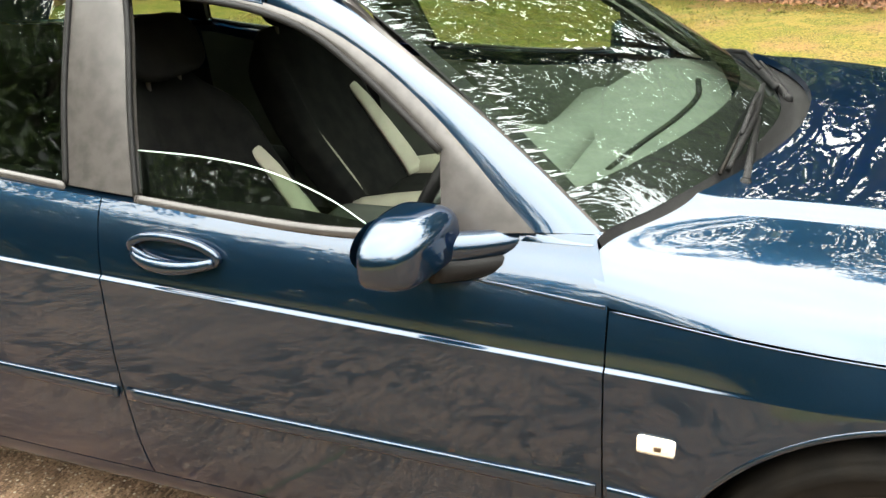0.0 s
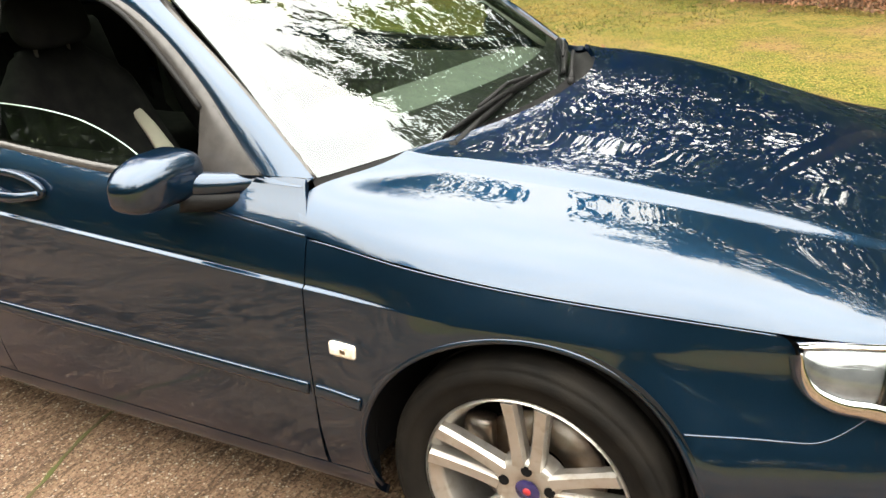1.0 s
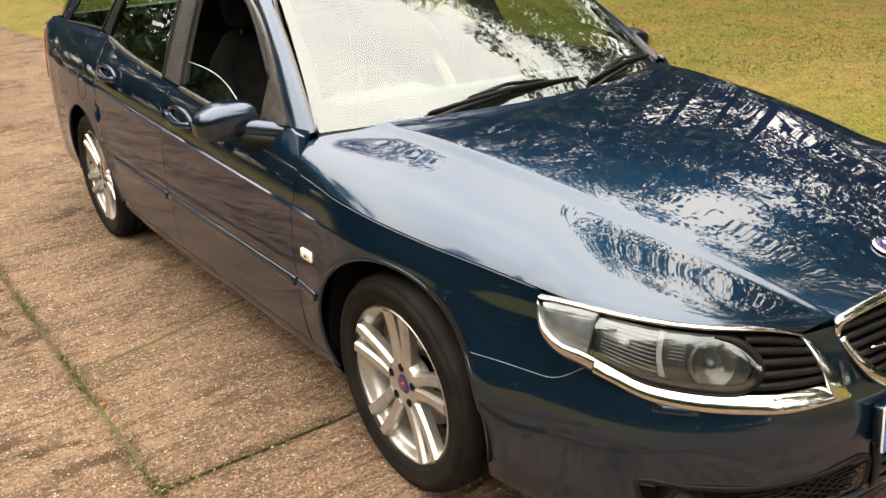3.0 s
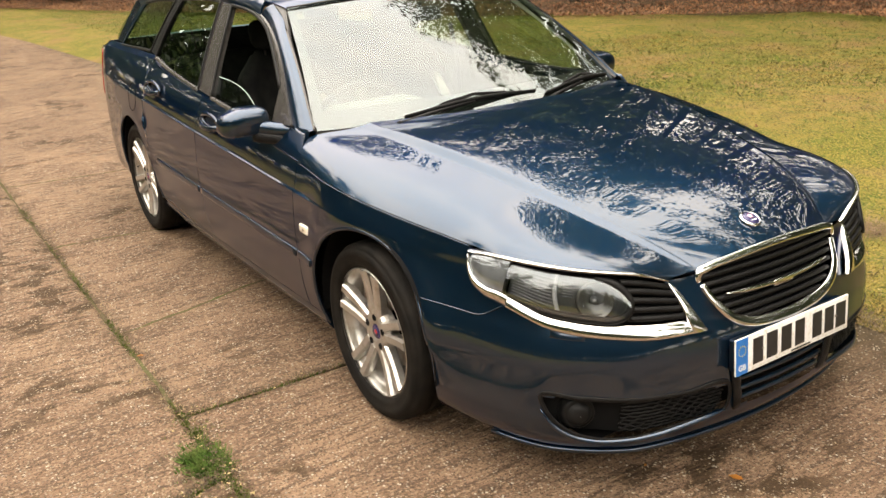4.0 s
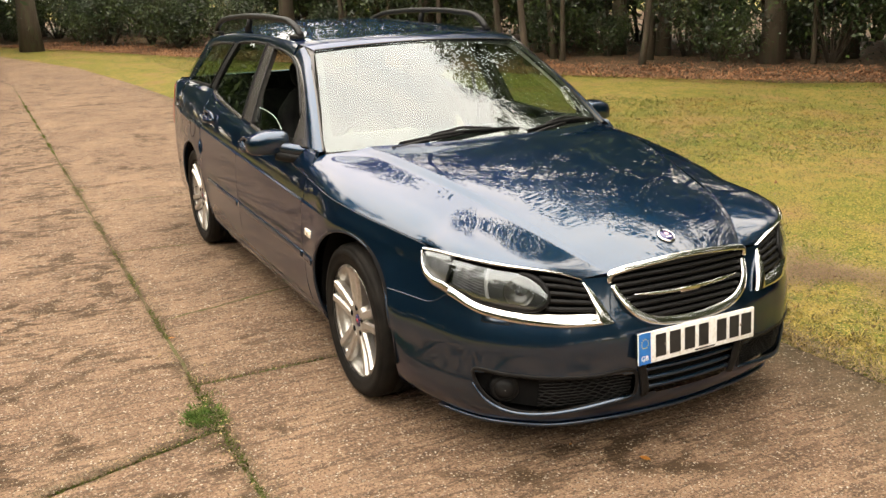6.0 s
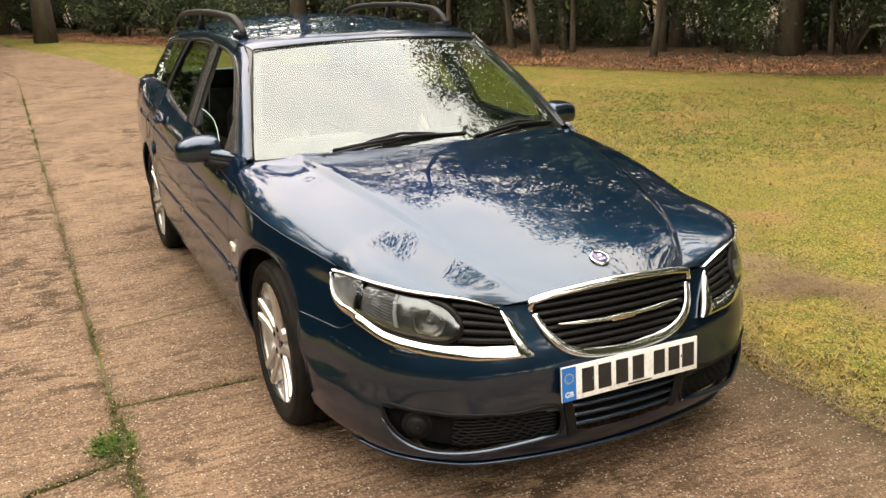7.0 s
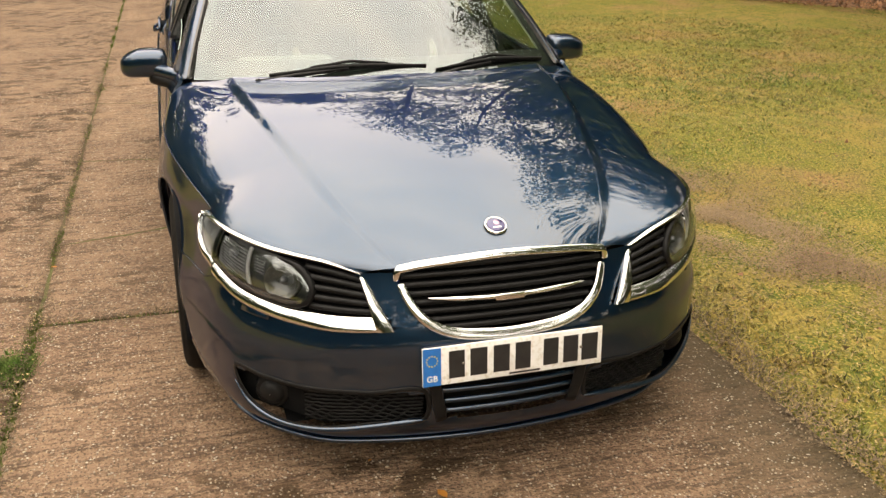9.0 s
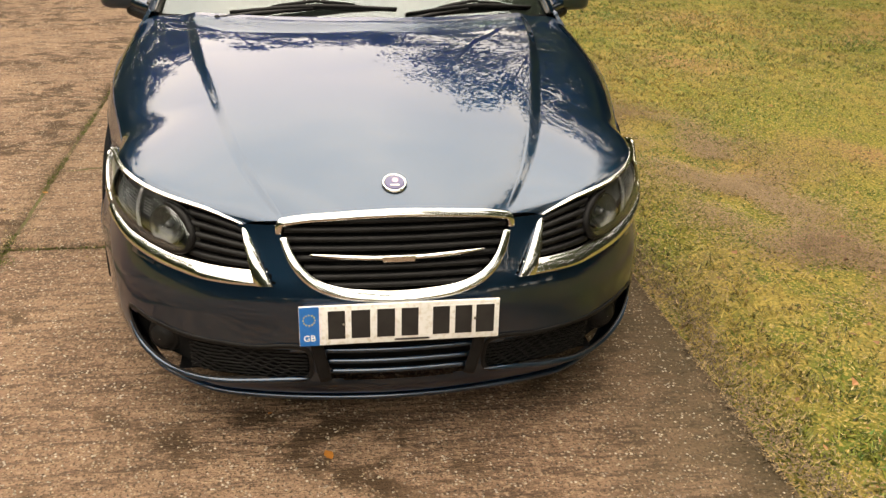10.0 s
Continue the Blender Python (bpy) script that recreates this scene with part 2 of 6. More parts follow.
def sheet(func, us, vs, flip=None, depth=0.0, keep=None, bm=None, core=0.5):
    """A panel from func(u, v), its rim turned inwards by depth."""
    bm = bm or bmesh.new()
    pts = np.array([[func(u, v) for v in vs] for u in us], float)
    ok = np.ones((len(us) - 1, len(vs) - 1), bool)
    n = np.cross(np.gradient(pts, axis=0), np.gradient(pts, axis=1))
    n /= np.maximum(np.linalg.norm(n, axis=2, keepdims=True), 1e-9)
    heart = np.stack([np.clip(pts[..., 0], -3.0, 0.2), 0 * pts[..., 1], np.full(pts.shape[:2], core)], -1)
    flip = bool((n * (pts - heart)).sum(-1).mean() < 0)
    n = -n if flip else n
    if keep:
        for i in range(len(us) - 1):
            for j in range(len(vs) - 1):
                ok[i, j] = keep(pts[i:i + 2, j:j + 2].reshape(4, 3).mean(0))
    verts = {}

    def vert(i, j):
        if (i, j) not in verts:
            verts[i, j] = bm.verts.new(pts[i, j])
        return verts[i, j]
    for i in range(len(us) - 1):
        for j in range(len(vs) - 1):
            if ok[i, j]:
                q = [vert(i, j), vert(i + 1, j), vert(i + 1, j + 1), vert(i, j + 1)]
                try:
                    bm.faces.new(q[::-1] if flip else q)
                except ValueError:
                    pass
    if depth:
        a, b = len(us) - 1, len(vs) - 1
        ring = [(i, 0) for i in range(a)] + [(a, j) for j in range(b)] + [(i, b) for i in range(a, 0, -1)] + [(0, j) for j in range(b, 0, -1)]
        top = [bm.verts.new(pts[k]) for k in ring]
        low = [bm.verts.new(pts[k] - n[k] * depth) for k in ring]
        for k in range(len(ring)):
            l = (k + 1) % len(ring)
            q = [top[k], low[k], low[l], top[l]]
            bm.faces.new(q[::-1] if flip else q)
    return bm


def ruled(a, b, nu, nv, flip=False, depth=0.0, bulge=0.0, sg=1, out=(0, 1, 0.5)):
    """A panel between two curves a(t) and b(t), bowed outwards by bulge."""
    o = np.array(out, float)
    o /= np.linalg.norm(o)
    return sheet(lambda u, v: side(a(u) * (1 - v) + b(u) * v + o * bulge * 4 * v * (1 - v), sg), steps(0, 1, nu), steps(0, 1, nv), None, depth)


def band(path, normals, width, height, closed=False, profile=None, bm=None, taper=None):
    """A strip swept along a path: width across it, height along the normals, rounded on top."""
    bm = bm or bmesh.new()
    prof = profile or [(-0.5, 0), (-0.46, 0.6), (-0.34, 0.92), (0, 1.0), (0.34, 0.92), (0.46, 0.6), (0.5, 0)]
    p, n = np.array(path, float), np.array(normals, float)
    t = (np.roll(p, -1, 0) - np.roll(p, 1, 0)) if closed else np.gradient(p, axis=0)
    t /= np.maximum(np.linalg.norm(t, axis=1, keepdims=True), 1e-9)
    rings = []
    for i in range(len(p)):
        b = np.cross(t[i], n[i])
        b /= max(np.linalg.norm(b), 1e-9)
        m = np.cross(b, t[i])
        k = taper(i / (len(p) - 1)) if taper else 1.0
        rings.append([bm.verts.new(p[i] + b * width * k * x + m * height * y * (0.4 + 0.6 * k)) for x, y in prof])
    count = len(p) if closed else len(p) - 1
    for i in range(count):
        a, c = rings[i], rings[(i + 1) % len(p)]
        for j in range(len(prof)):
            k = (j + 1) % len(prof)
            bm.faces.new([a[j], c[j], c[k], a[k]])
    if not closed:
        bm.faces.new(rings[0])
        bm.faces.new(rings[-1][::-1])
    bmesh.ops.recalc_face_normals(bm, faces=bm.faces)
    return bm


def tube(path, radius, segs=8, bm=None, closed=False):
    """A round bar along a path; radius may be a number or one number a point."""
    bm = bm or bmesh.new()
    p = np.array(path, float)
    r = [radius] * len(p) if isinstance(radius, (int, float)) else list(radius)
    t = (np.roll(p, -1, 0) - np.roll(p, 1, 0)) if closed else np.gradient(p, axis=0)
    rings = []
    ref = np.array([0.13, 0.21, 0.97])
    for i in range(len(p)):
        d = t[i] / max(np.linalg.norm(t[i]), 1e-9)
        if abs(d @ ref) > 0.95:
            ref = np.array([0.97, 0.1, 0.1])
        a = np.cross(d, ref)
        a /= np.linalg.norm(a)
        ref = np.cross(a, d)
        rings.append([bm.verts.new(p[i] + r[i] * (a * math.cos(k) + ref * math.sin(k))) for k in (2 * math.pi * j / segs for j in range(segs))])
    for i in range(len(p) if closed else len(p) - 1):
        a, c = rings[i], rings[(i + 1) % len(p)]
        for j in range(segs):
            bm.faces.new([a[j], a[(j + 1) % segs], c[(j + 1) % segs], c[j]])
    if not closed:
        bm.faces.new(rings[0][::-1])
        bm.faces.new(rings[-1])
    return bm


def lathe(profile, segs=64, bm=None, centre=(0, 0, 0), axis="y"):
    """Turns a profile of (radius, along) about an axis through centre."""
    bm = bm or bmesh.new()
    rings = []
    for r, a in profile:
        ring = []
        for k in range(segs):
            c, s = r * math.cos(2 * math.pi * k / segs), r * math.sin(2 * math.pi * k / segs)
            v = {"y": (c, a, s), "x": (a, c, s), "z": (c, s, a)}[axis]
            ring.append(bm.verts.new(Vector(v) + Vector(centre)))
        rings.append(ring)
    for i in range(len(rings) - 1):
        for k in range(segs):
            l = (k + 1) % segs
            bm.faces.new([rings[i][k], rings[i][l], rings[i + 1][l], rings[i + 1][k]])
    for ring, (r, _) in ((rings[0], profile[0]), (rings[-1], profile[-1])):
        if 1e-4 < r < 0.03:
            bm.faces.new(ring)
    bmesh.ops.recalc_face_normals(bm, faces=bm.faces)
    return bm


def block(size, centre=(0, 0, 0), bevel=0.01, turn=None, bm=None, segs=2):
    """A box with rounded edges."""
    own = bmesh.new()
    bmesh.ops.create_cube(own, size=1)
    bmesh.ops.scale(own, vec=size, verts=own.verts)
    if bevel:
        bmesh.ops.bevel(own, geom=list(own.edges), offset=min(bevel, min(size) * 0.48), segments=segs, profile=0.6, affect="EDGES")
    bmesh.ops.transform(own, matrix=Matrix.Translation(centre) @ (turn or Matrix.Identity(4)), verts=own.verts)
    if bm is None:
        return own
    me = bpy.data.meshes.new("joined")
    own.to_mesh(me)
    own.free()
    bm.from_mesh(me)
    bpy.data.meshes.remove(me)
    return bm


# ---------------------------------------------------------------- the car's form (x ahead, front axle at x = 0, y to its left)
AXLE_Z, REAR_X, ARCH = 0.315, -2.703, 0.372
PLAN = spline([(1.008, -0.15), (1.015, 0), (1.008, 0.15), (0.985, 0.318), (0.962, 0.42), (0.930, 0.515), (0.897, 0.57), (0.858, 0.62), (0.810, 0.672),
               (0.748, 0.724), (0.668, 0.767), (0.55, 0.808), (0.30, 0.861), (0.0, 0.889), (-0.45, 0.895), (-1.0, 0.897), (-1.6, 0.899), (-2.2, 0.896),
               (-2.7, 0.887), (-3.2, 0.862), (-3.5, 0.825), (-3.66, 0.76), (-3.75, 0.64), (-3.79, 0.4), (-3.80, 0.0)])
_t = np.linspace(0, 1, 1600)
_xy = np.array([PLAN(a) for a in _t])
_k = int(np.argmin(np.abs(_xy[:200, 1])))
_xy = _xy[_k:]
_xy[0] = (1.015, 0.0)
_len = np.r_[0, np.cumsum(np.linalg.norm(np.diff(_xy, axis=0), axis=1))]
_tan = np.gradient(_xy, axis=0)
_nrm = np.stack([-_tan[:, 1], _tan[:, 0]], 1) * -1
_nrm /= np.linalg.norm(_nrm, axis=1, keepdims=True)
S_END = float(_len[-1])


def belt(x):
    return 0.700 - 0.0465 * x if x > -3.4 else 0.858


def shut(x):
    return 0.824 - 0.1 * (x + 0.478)


SILL = graph((-3.4, 1.01), (-2.6, 1.01), (-2.42, 1.015), (-2.25, 0.985), (-1.95, 0.958), (-1.6, 0.932), (-1.2, 0.910), (-0.95, 0.905), (-0.62, 0.928))
FRONT_IN = graph((0.13, 0.10), (0.16, 0.06), (0.20, 0.026), (0.25, 0.008), (0.32, 0.0), (0.42, 0.0), (0.45, 0.002), (0.48, 0.008), (0.50, 0.0135), (0.52, 0.020), (0.56, 0.035), (0.62, 0.056), (0.66, 0.068), (0.70, 0.076), (0.74, 0.087), (0.80, 0.105))
LOW_IN = graph((0.15, 0.10), (0.19, 0.066), (0.25, 0.034), (0.34, 0.012), (0.47, 0.001), (0.58, -0.003), (0.66, 0.000), (0.80, 0.010))
HIGH_IN = graph((0, 0.0), (0.02, 0.004), (0.06, 0.014), (0.10, 0.028), (0.13, 0.043), (0.148, 0.055), (0.165, 0.067), (0.18, 0.077), (0.20, 0.090), (0.215, 0.104), (0.24, 0.13))


def inset(x, z):
    zb = belt(x)
    if z < zb:
        s = LOW_IN(z)
    else:
        s = LOW_IN(zb) + HIGH_IN(z - zb) + 0.0075 * step(0.0, 0.006, z - zb) * (1 - step(-0.45, -0.2, x))
    if x < -3.2:
        rear = 0.12 * max(0.0, (0.3 - z) / 0.15) ** 2 + 0.10 * max(0.0, z - 0.75)
        s += (rear - s) * step(-3.2, -3.7, x)
    w = step(-0.32, 0.52, x)
    s += (FRONT_IN(z) - s) * w
    for xc in (0.0, REAR_X):
        r = math.hypot(x - xc, z - AXLE_Z) - ARCH
        if -0.05 < r < 0.25:
            s -= (0.011 if xc == 0.0 else 0.008) * math.exp(-(max(r, 0.0) / 0.075) ** 2) * step(0.22, 0.5, z)
    return s


_n = 4000
_even = np.linspace(0, S_END, _n + 1)
_tab = [np.interp(_even, _len, col).tolist() for col in (_xy[:, 0], _xy[:, 1], _nrm[:, 0], _nrm[:, 1])]


def wrap(s, z):
    """The body's skin by length along the plan, from the nose round the side to the tail, and height."""
    q = min(max(s / S_END, 0.0), 1.0) * _n
    i = min(int(q), _n - 1)
    f = q - i
    x, y, nx, ny = (c[i] + (c[i + 1] - c[i]) * f for c in _tab)
    k = inset(x, z)
    return np.array((x - nx * k, max(y - ny * k, 0.0), z))


def s_of_x(x):
    return float(np.interp(-x, -_xy[:, 0], _len))


def skin(x, z):
    """The skin at a length along the car (side panels)."""
    s = s_of_x(x)
    for _ in range(3):
        s += (wrap(s, z)[0] - x) * 0.9
    return wrap(s, z)


def face(y, z):
    """The skin at a distance from the middle (front fascia)."""
    s = y * 1.05
    for _ in range(12):
        gap = y - wrap(s, z)[1]
        if abs(gap) < 2e-4:
            break
        s += gap * 1.1 if s < 0.7 else gap * 1.4
    return wrap(s, z)


def s_of(p):
    ss = np.linspace(0, 1.6, 161)
    d = [np.linalg.norm(wrap(s, p[2]) - np.array(p)) for s in ss]
    i = int(np.argmin(d))
    fine = np.linspace(ss[max(i - 1, 0)], ss[min(i + 1, 160)], 21)
    return float(fine[int(np.argmin([np.linalg.norm(wrap(s, p[2]) - np.array(p)) for s in fine]))])


def normal_at(s, z):
    a, b = wrap(s + 0.01, z) - wrap(max(s - 0.01, 0), z), wrap(s, z + 0.008) - wrap(s, z - 0.008)
    n = np.cross(a, b)
    n /= np.linalg.norm(n)
    return n if n[0] + n[1] > 0 else -n


def inside(pt, poly):
    x, y = pt
    hit = False
    for (x1, y1), (x2, y2) in zip(poly, poly[1:] + poly[:1]):
        if (y1 > y) != (y2 > y) and x < (x2 - x1) * (y - y1) / (y2 - y1) + x1:
            hit = not hit
    return hit


def arch_z(x, xc):
    d = ARCH * ARCH - (x - xc) ** 2
    return AXLE_Z + math.sqrt(d) if d > 0 else 0.0


# head lamp outline: lower and upper edge, from the inner tip to the outer corner
LAMP_LOW = spline([(0.968, 0.320, 0.520), (0.952, 0.40, 0.521), (0.912, 0.50, 0.523), (0.876, 0.55, 0.526), (0.838, 0.60, 0.532), (0.793, 0.65, 0.542), (0.735, 0.70, 0.558), (0.668, 0.743, 0.590), (0.605, 0.766, 0.609), (0.548, 0.780, 0.620), (0.507, 0.785, 0.644), (0.484, 0.780, 0.680), (0.475, 0.768, 0.712)])
LAMP_TOP = spline([(0.890, 0.382, 0.656), (0.882, 0.42, 0.672), (0.866, 0.48, 0.694), (0.842, 0.54, 0.707), (0.804, 0.60, 0.716), (0.755, 0.65, 0.723), (0.680, 0.70, 0.730), (0.575, 0.74, 0.733), (0.474, 0.758, 0.729)])


def lamp_at(a, b, off=0.0):
    p = LAMP_LOW(a) * (1 - b) + LAMP_TOP(a) * b
    n = np.array((0.55 + 0.25 * (1 - a), 0.25 + 0.65 * a, 0.30))
    n /= np.linalg.norm(n)
    return p + n * (off + 0.016 * 4 * b * (1 - b))


GRILLE_U = spline([(0.905, -0.297, 0.655), (0.930, -0.285, 0.612), (0.960, -0.262, 0.570), (0.978, -0.225, 0.532), (0.988, -0.16, 0.503), (0.992, -0.08, 0.490), (0.993, 0, 0.486),
                   (0.992, 0.08, 0.490), (0.988, 0.16, 0.503), (0.978, 0.225, 0.532), (0.960, 0.262, 0.570), (0.930, 0.285, 0.612), (0.905, 0.297, 0.655)])
GRILLE_TOP = spline([(0.903, -0.297, 0.664), (0.925, -0.15, 0.682), (0.933, 0, 0.690), (0.925, 0.15, 0.682), (0.903, 0.297, 0.664)])

car = empty("estate_car", "dark metallic blue estate car parked on the concrete drive", "car")


def both(build):
    for sg in (-1, 1):
        build(sg)


# ---- front bumper, with openings for lamps and grilles
lamp_poly = [(float(c(t)[1] - c(t)[0]), float(c(t)[2])) for c, t in [(LAMP_LOW, t) for t in steps(0, 1, 24)] + [(LAMP_TOP, t) for t in steps(1, 0, 24)]]
grille_poly = [(float(GRILLE_U(t)[1]), float(GRILLE_U(t)[2])) for t in steps(0, 1, 30)] + [(float(GRILLE_TOP(t)[1]), float(GRILLE_TOP(t)[2]) + 0.01) for t in steps(1, 0, 10)]
INTAKE = [(0.236, 0.330), (0.40, 0.342), (0.56, 0.350), (0.66, 0.356), (0.728, 0.352), (0.722, 0.318), (0.70, 0.272), (0.655, 0.232), (0.60, 0.216), (0.52, 0.218), (0.38, 0.238), (0.236, 0.255)]
LOWGRILLE = [(-0.205, 0.372), (0.205, 0.372), (0.178, 0.246), (0.12, 0.240), (0, 0.238), (-0.12, 0.240), (-0.178, 0.246)]


def seam(x):
    return 0.5445 + 0.066 * step(0.50, 0.645, x) ** 1.6


def bumper_keep(p):
    q = (abs(p[0 + 1]), p[2])
    if inside((p[1], p[2]), grille_poly) or inside((p[1], p[2]), LOWGRILLE) or inside(q, INTAKE):
        return False
    if p[2] > 0.50 and inside((abs(p[1]) - p[0], p[2]), lamp_poly):
        return False
    return p[2] < 0.5445 or p[0] > 0.645 or (p[0] > 0.5 and p[2] < seam(p[0]) + 0.004)


def bumper_point(u, z):
    a = abs(u)
    sg = -1 if u < 0 else 1
    s_in = s_of_x(0.42)
    xa = math.sqrt(max(ARCH ** 2 - (z - AXLE_Z) ** 2, 0.0)) if abs(z - AXLE_Z) < ARCH else 0.30
    if z > 0.5445:
        xa = 0.40
    s = a / 0.9 * s_in if a <= 0.9 else s_in + (a - 0.9) / 0.1 * (s_of_x(xa) - s_in)
    return side(wrap(s, z), sg)


zs = [0.150, 0.158, 0.17, 0.185] + steps(0.2, 0.54, 52)[0:] + [0.5445] + steps(0.552, 0.664, 16)
bm = sheet(bumper_point, steps(-1, 1, 240), zs, flip=True, keep=bumper_keep)
bumper = part("front_bumper", bm, PAINT, car)
lip = [side(wrap(abs(a), 0.152), -1 if a < 0 else 1) for a in steps(-1.02, 1.02, 60)]
part("lower_lip", band(lip, [(0.3, 0, -1)] * 61, 0.03, 0.014), PAINT, bumper)
# near-black backing behind the openings; its colour stands in for their shade
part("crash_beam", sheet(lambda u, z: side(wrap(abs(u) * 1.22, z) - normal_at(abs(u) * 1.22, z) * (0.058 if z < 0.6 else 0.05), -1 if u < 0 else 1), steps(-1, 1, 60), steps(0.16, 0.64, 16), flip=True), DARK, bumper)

# centre lower grille: blue bars over black
for k, z in enumerate((0.262, 0.296, 0.330)):
    w = 0.178 + (z - 0.246) * 0.21 + 0.004
    path = [side(face(abs(y), z) - np.array((0.016, 0, 0)), -1 if y < 0 else 1) for y in steps(-w, w, 24)]
    part("grille_bar", band(path, [(1, 0, 0.5)] * 25, 0.016, 0.012), PAINT, bumper)
for sg in (-1, 1):
    post = [side(face(0.195 + (z - 0.246) * 0.2, z) + np.array((0.001, 0, 0)), sg) for z in steps(0.240, 0.372, 8)]
    part("grille_post", band(post, [(1, 0, 0.1)] * 9, 0.034, 0.006), BLACK, bumper)


def intake(sg):
    edge = spline([face(y, z) for y, z in INTAKE], closed=True)
    pts = [side(edge(t), sg) for t in steps(0, 1, 60)[:-1]]
    nr = [side(normal_at(s_of(edge(t)), float(edge(t)[2])), sg) for t in steps(0, 1, 60)[:-1]]
    fr = part("intake_surround", band(pts, nr, 0.014, 0.004, closed=True), BLACK, bumper)
    rim = [side(face(y, z) + np.array((0.004, 0, 0)), sg) for y, z in [(0.236, 0.246), (0.30, 0.240), (0.38, 0.230), (0.46, 0.219), (0.54, 0.209), (0.61, 0.207), (0.66, 0.222), (0.705, 0.260), (0.73, 0.31)]]
    c = spline(rim)
    rim = [c(t) for t in steps(0, 1, 40)]
    part("intake_lip", band(rim, [side((0.8, 0.3, 0.5), sg)] * 41, 0.016, 0.009, taper=lambda t: min(1, 0.2 + t * 9, 0.2 + (1 - t) * 6)), PAINT, bumper)
    back = lambda u, v: side(face(0.24 + 0.48 * u, 0.222 + 0.128 * v) - np.array((0.03 + 0.03 * step(0.55, 0.75, u), 0.0, 0)), sg)
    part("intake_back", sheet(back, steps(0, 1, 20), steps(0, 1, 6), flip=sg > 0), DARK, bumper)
    for k in range(9):
        z = 0.238 + 0.0115 * k
        line = [side(face(y, z) + np.array((-0.020 + 0.003 * math.sin(y * 160 + k * 2.1), 0, 0.0022 * math.sin(y * 190 + k * 1.7))), sg) for y in steps(0.24, 0.555, 30)]
        part("mesh_bar", tube(line, 0.0026, 5), BLACK, fr)
    f = face(0.648, 0.288) - np.array((0.024, 0.010, 0))
    fog = part("fog_lamp", lathe([(0.0, 0.012), (0.018, 0.011), (0.030, 0.006), (0.036, -0.002), (0.038, -0.004), (0.042, -0.002), (0.050, -0.012), (0.056, -0.03), (0.058, -0.06)], 32, axis="x"), BLACK, bumper, "round fog lamp in a black recess")
    fog.location, fog.rotation_euler = side(f, sg), (0, 0, sg * 0.45)
    bulb = part("fog_lens", lathe([(0.0005, 0.012), (0.012, 0.011), (0.022, 0.007), (0.028, 0.000)], 28, axis="x"), PALEGREY, fog, "grey fog lamp lens")
    # headlamp washer flap
    wz = [(0.665, 0.505), (0.70, 0.513), (0.722, 0.512)]
    wp = [side(face(y, z + 0.028) + np.array((0.003, 0.003, 0)), sg) for y, z in ((0.628, 0.506), (0.65, 0.507), (0.672, 0.509), (0.692, 0.511))]
    part("washer_flap", band(wp, [side((0.7, 0.6, 0.4), sg)] * 4, 0.022, 0.003), PAINT, bumper)


both(intake)

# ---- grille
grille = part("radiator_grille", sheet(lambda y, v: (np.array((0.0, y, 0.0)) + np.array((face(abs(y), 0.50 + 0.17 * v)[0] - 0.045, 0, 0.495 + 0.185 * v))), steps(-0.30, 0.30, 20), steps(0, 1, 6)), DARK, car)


FLAT = [(-0.5, 0), (-0.48, 0.62), (-0.40, 0.90), (-0.18, 1.0), (0.18, 1.0), (0.40, 0.90), (0.48, 0.62), (0.5, 0)]
ts = steps(0.035, 0.965, 90)
u_line = eased(GRILLE_U, 0.02)
part("chrome_surround", band([u_line(t) + np.array((0.004, 0, 0)) for t in ts], [np.array((0.9, 0, 0.22 + 0.42 * math.sin(math.pi * t) ** 2)) for t in ts], 0.036, 0.014, profile=FLAT, taper=lambda t: 0.62 + 0.44 * math.sin(math.pi * t) ** 1.5), CHROME, grille, "chrome U-shaped grille surround")
top_line = eased(spline([(0.914, -0.303, 0.640), (0.9125, -0.302, 0.652), (0.911, -0.296, 0.6665), (0.914, -0.275, 0.6720), (0.928, -0.15, 0.687), (0.937, 0, 0.6955), (0.928, 0.15, 0.687), (0.914, 0.275, 0.6720), (0.911, 0.296, 0.6665), (0.9125, 0.302, 0.652), (0.914, 0.303, 0.640)]), 0.006)
part("chrome_top", band([top_line(t) + np.array((0.004, 0, 0.001)) for t in steps(0, 1, 120)], [(0.8, 0, 0.6)] * 121, 0.024, 0.012, profile=FLAT, taper=lambda t: min(1, 0.68 + 6 * t, 0.68 + 6 * (1 - t))), CHROME, grille)
for k, z in enumerate((0.514, 0.535, 0.557, 0.580, 0.603, 0.626, 0.649, 0.671)):
    w = float(np.interp(z, [0.49, 0.503, 0.532, 0.57, 0.612, 0.655], [0.10, 0.165, 0.222, 0.258, 0.282, 0.294])) - 0.006
    path = [np.array((face(abs(y), z)[0] - 0.012, y, z + 0.004 - 0.05 * y * y)) for y in steps(-w, w, 20)]
    part("slat", band(path, [(1, 0, 0.4)] * 21, 0.0155, 0.014), BLACK, grille)
bar = [np.array((face(abs(y), 0.588)[0] + 0.002, y, 0.586 + 0.20 * y * y)) for y in steps(-0.225, 0.225, 40)]
part("chrome_bar", band(bar, [(1, 0, 0.55)] * 41, 0.014, 0.012, taper=lambda t: min(1, 0.35 + 4 * t, 0.35 + 4 * (1 - t))), CHROME, grille)
part("bar_badge", block((0.010, 0.085, 0.020), (face(0, 0.588)[0] + 0.010, 0, 0.588), 0.004), CHROME, grille)

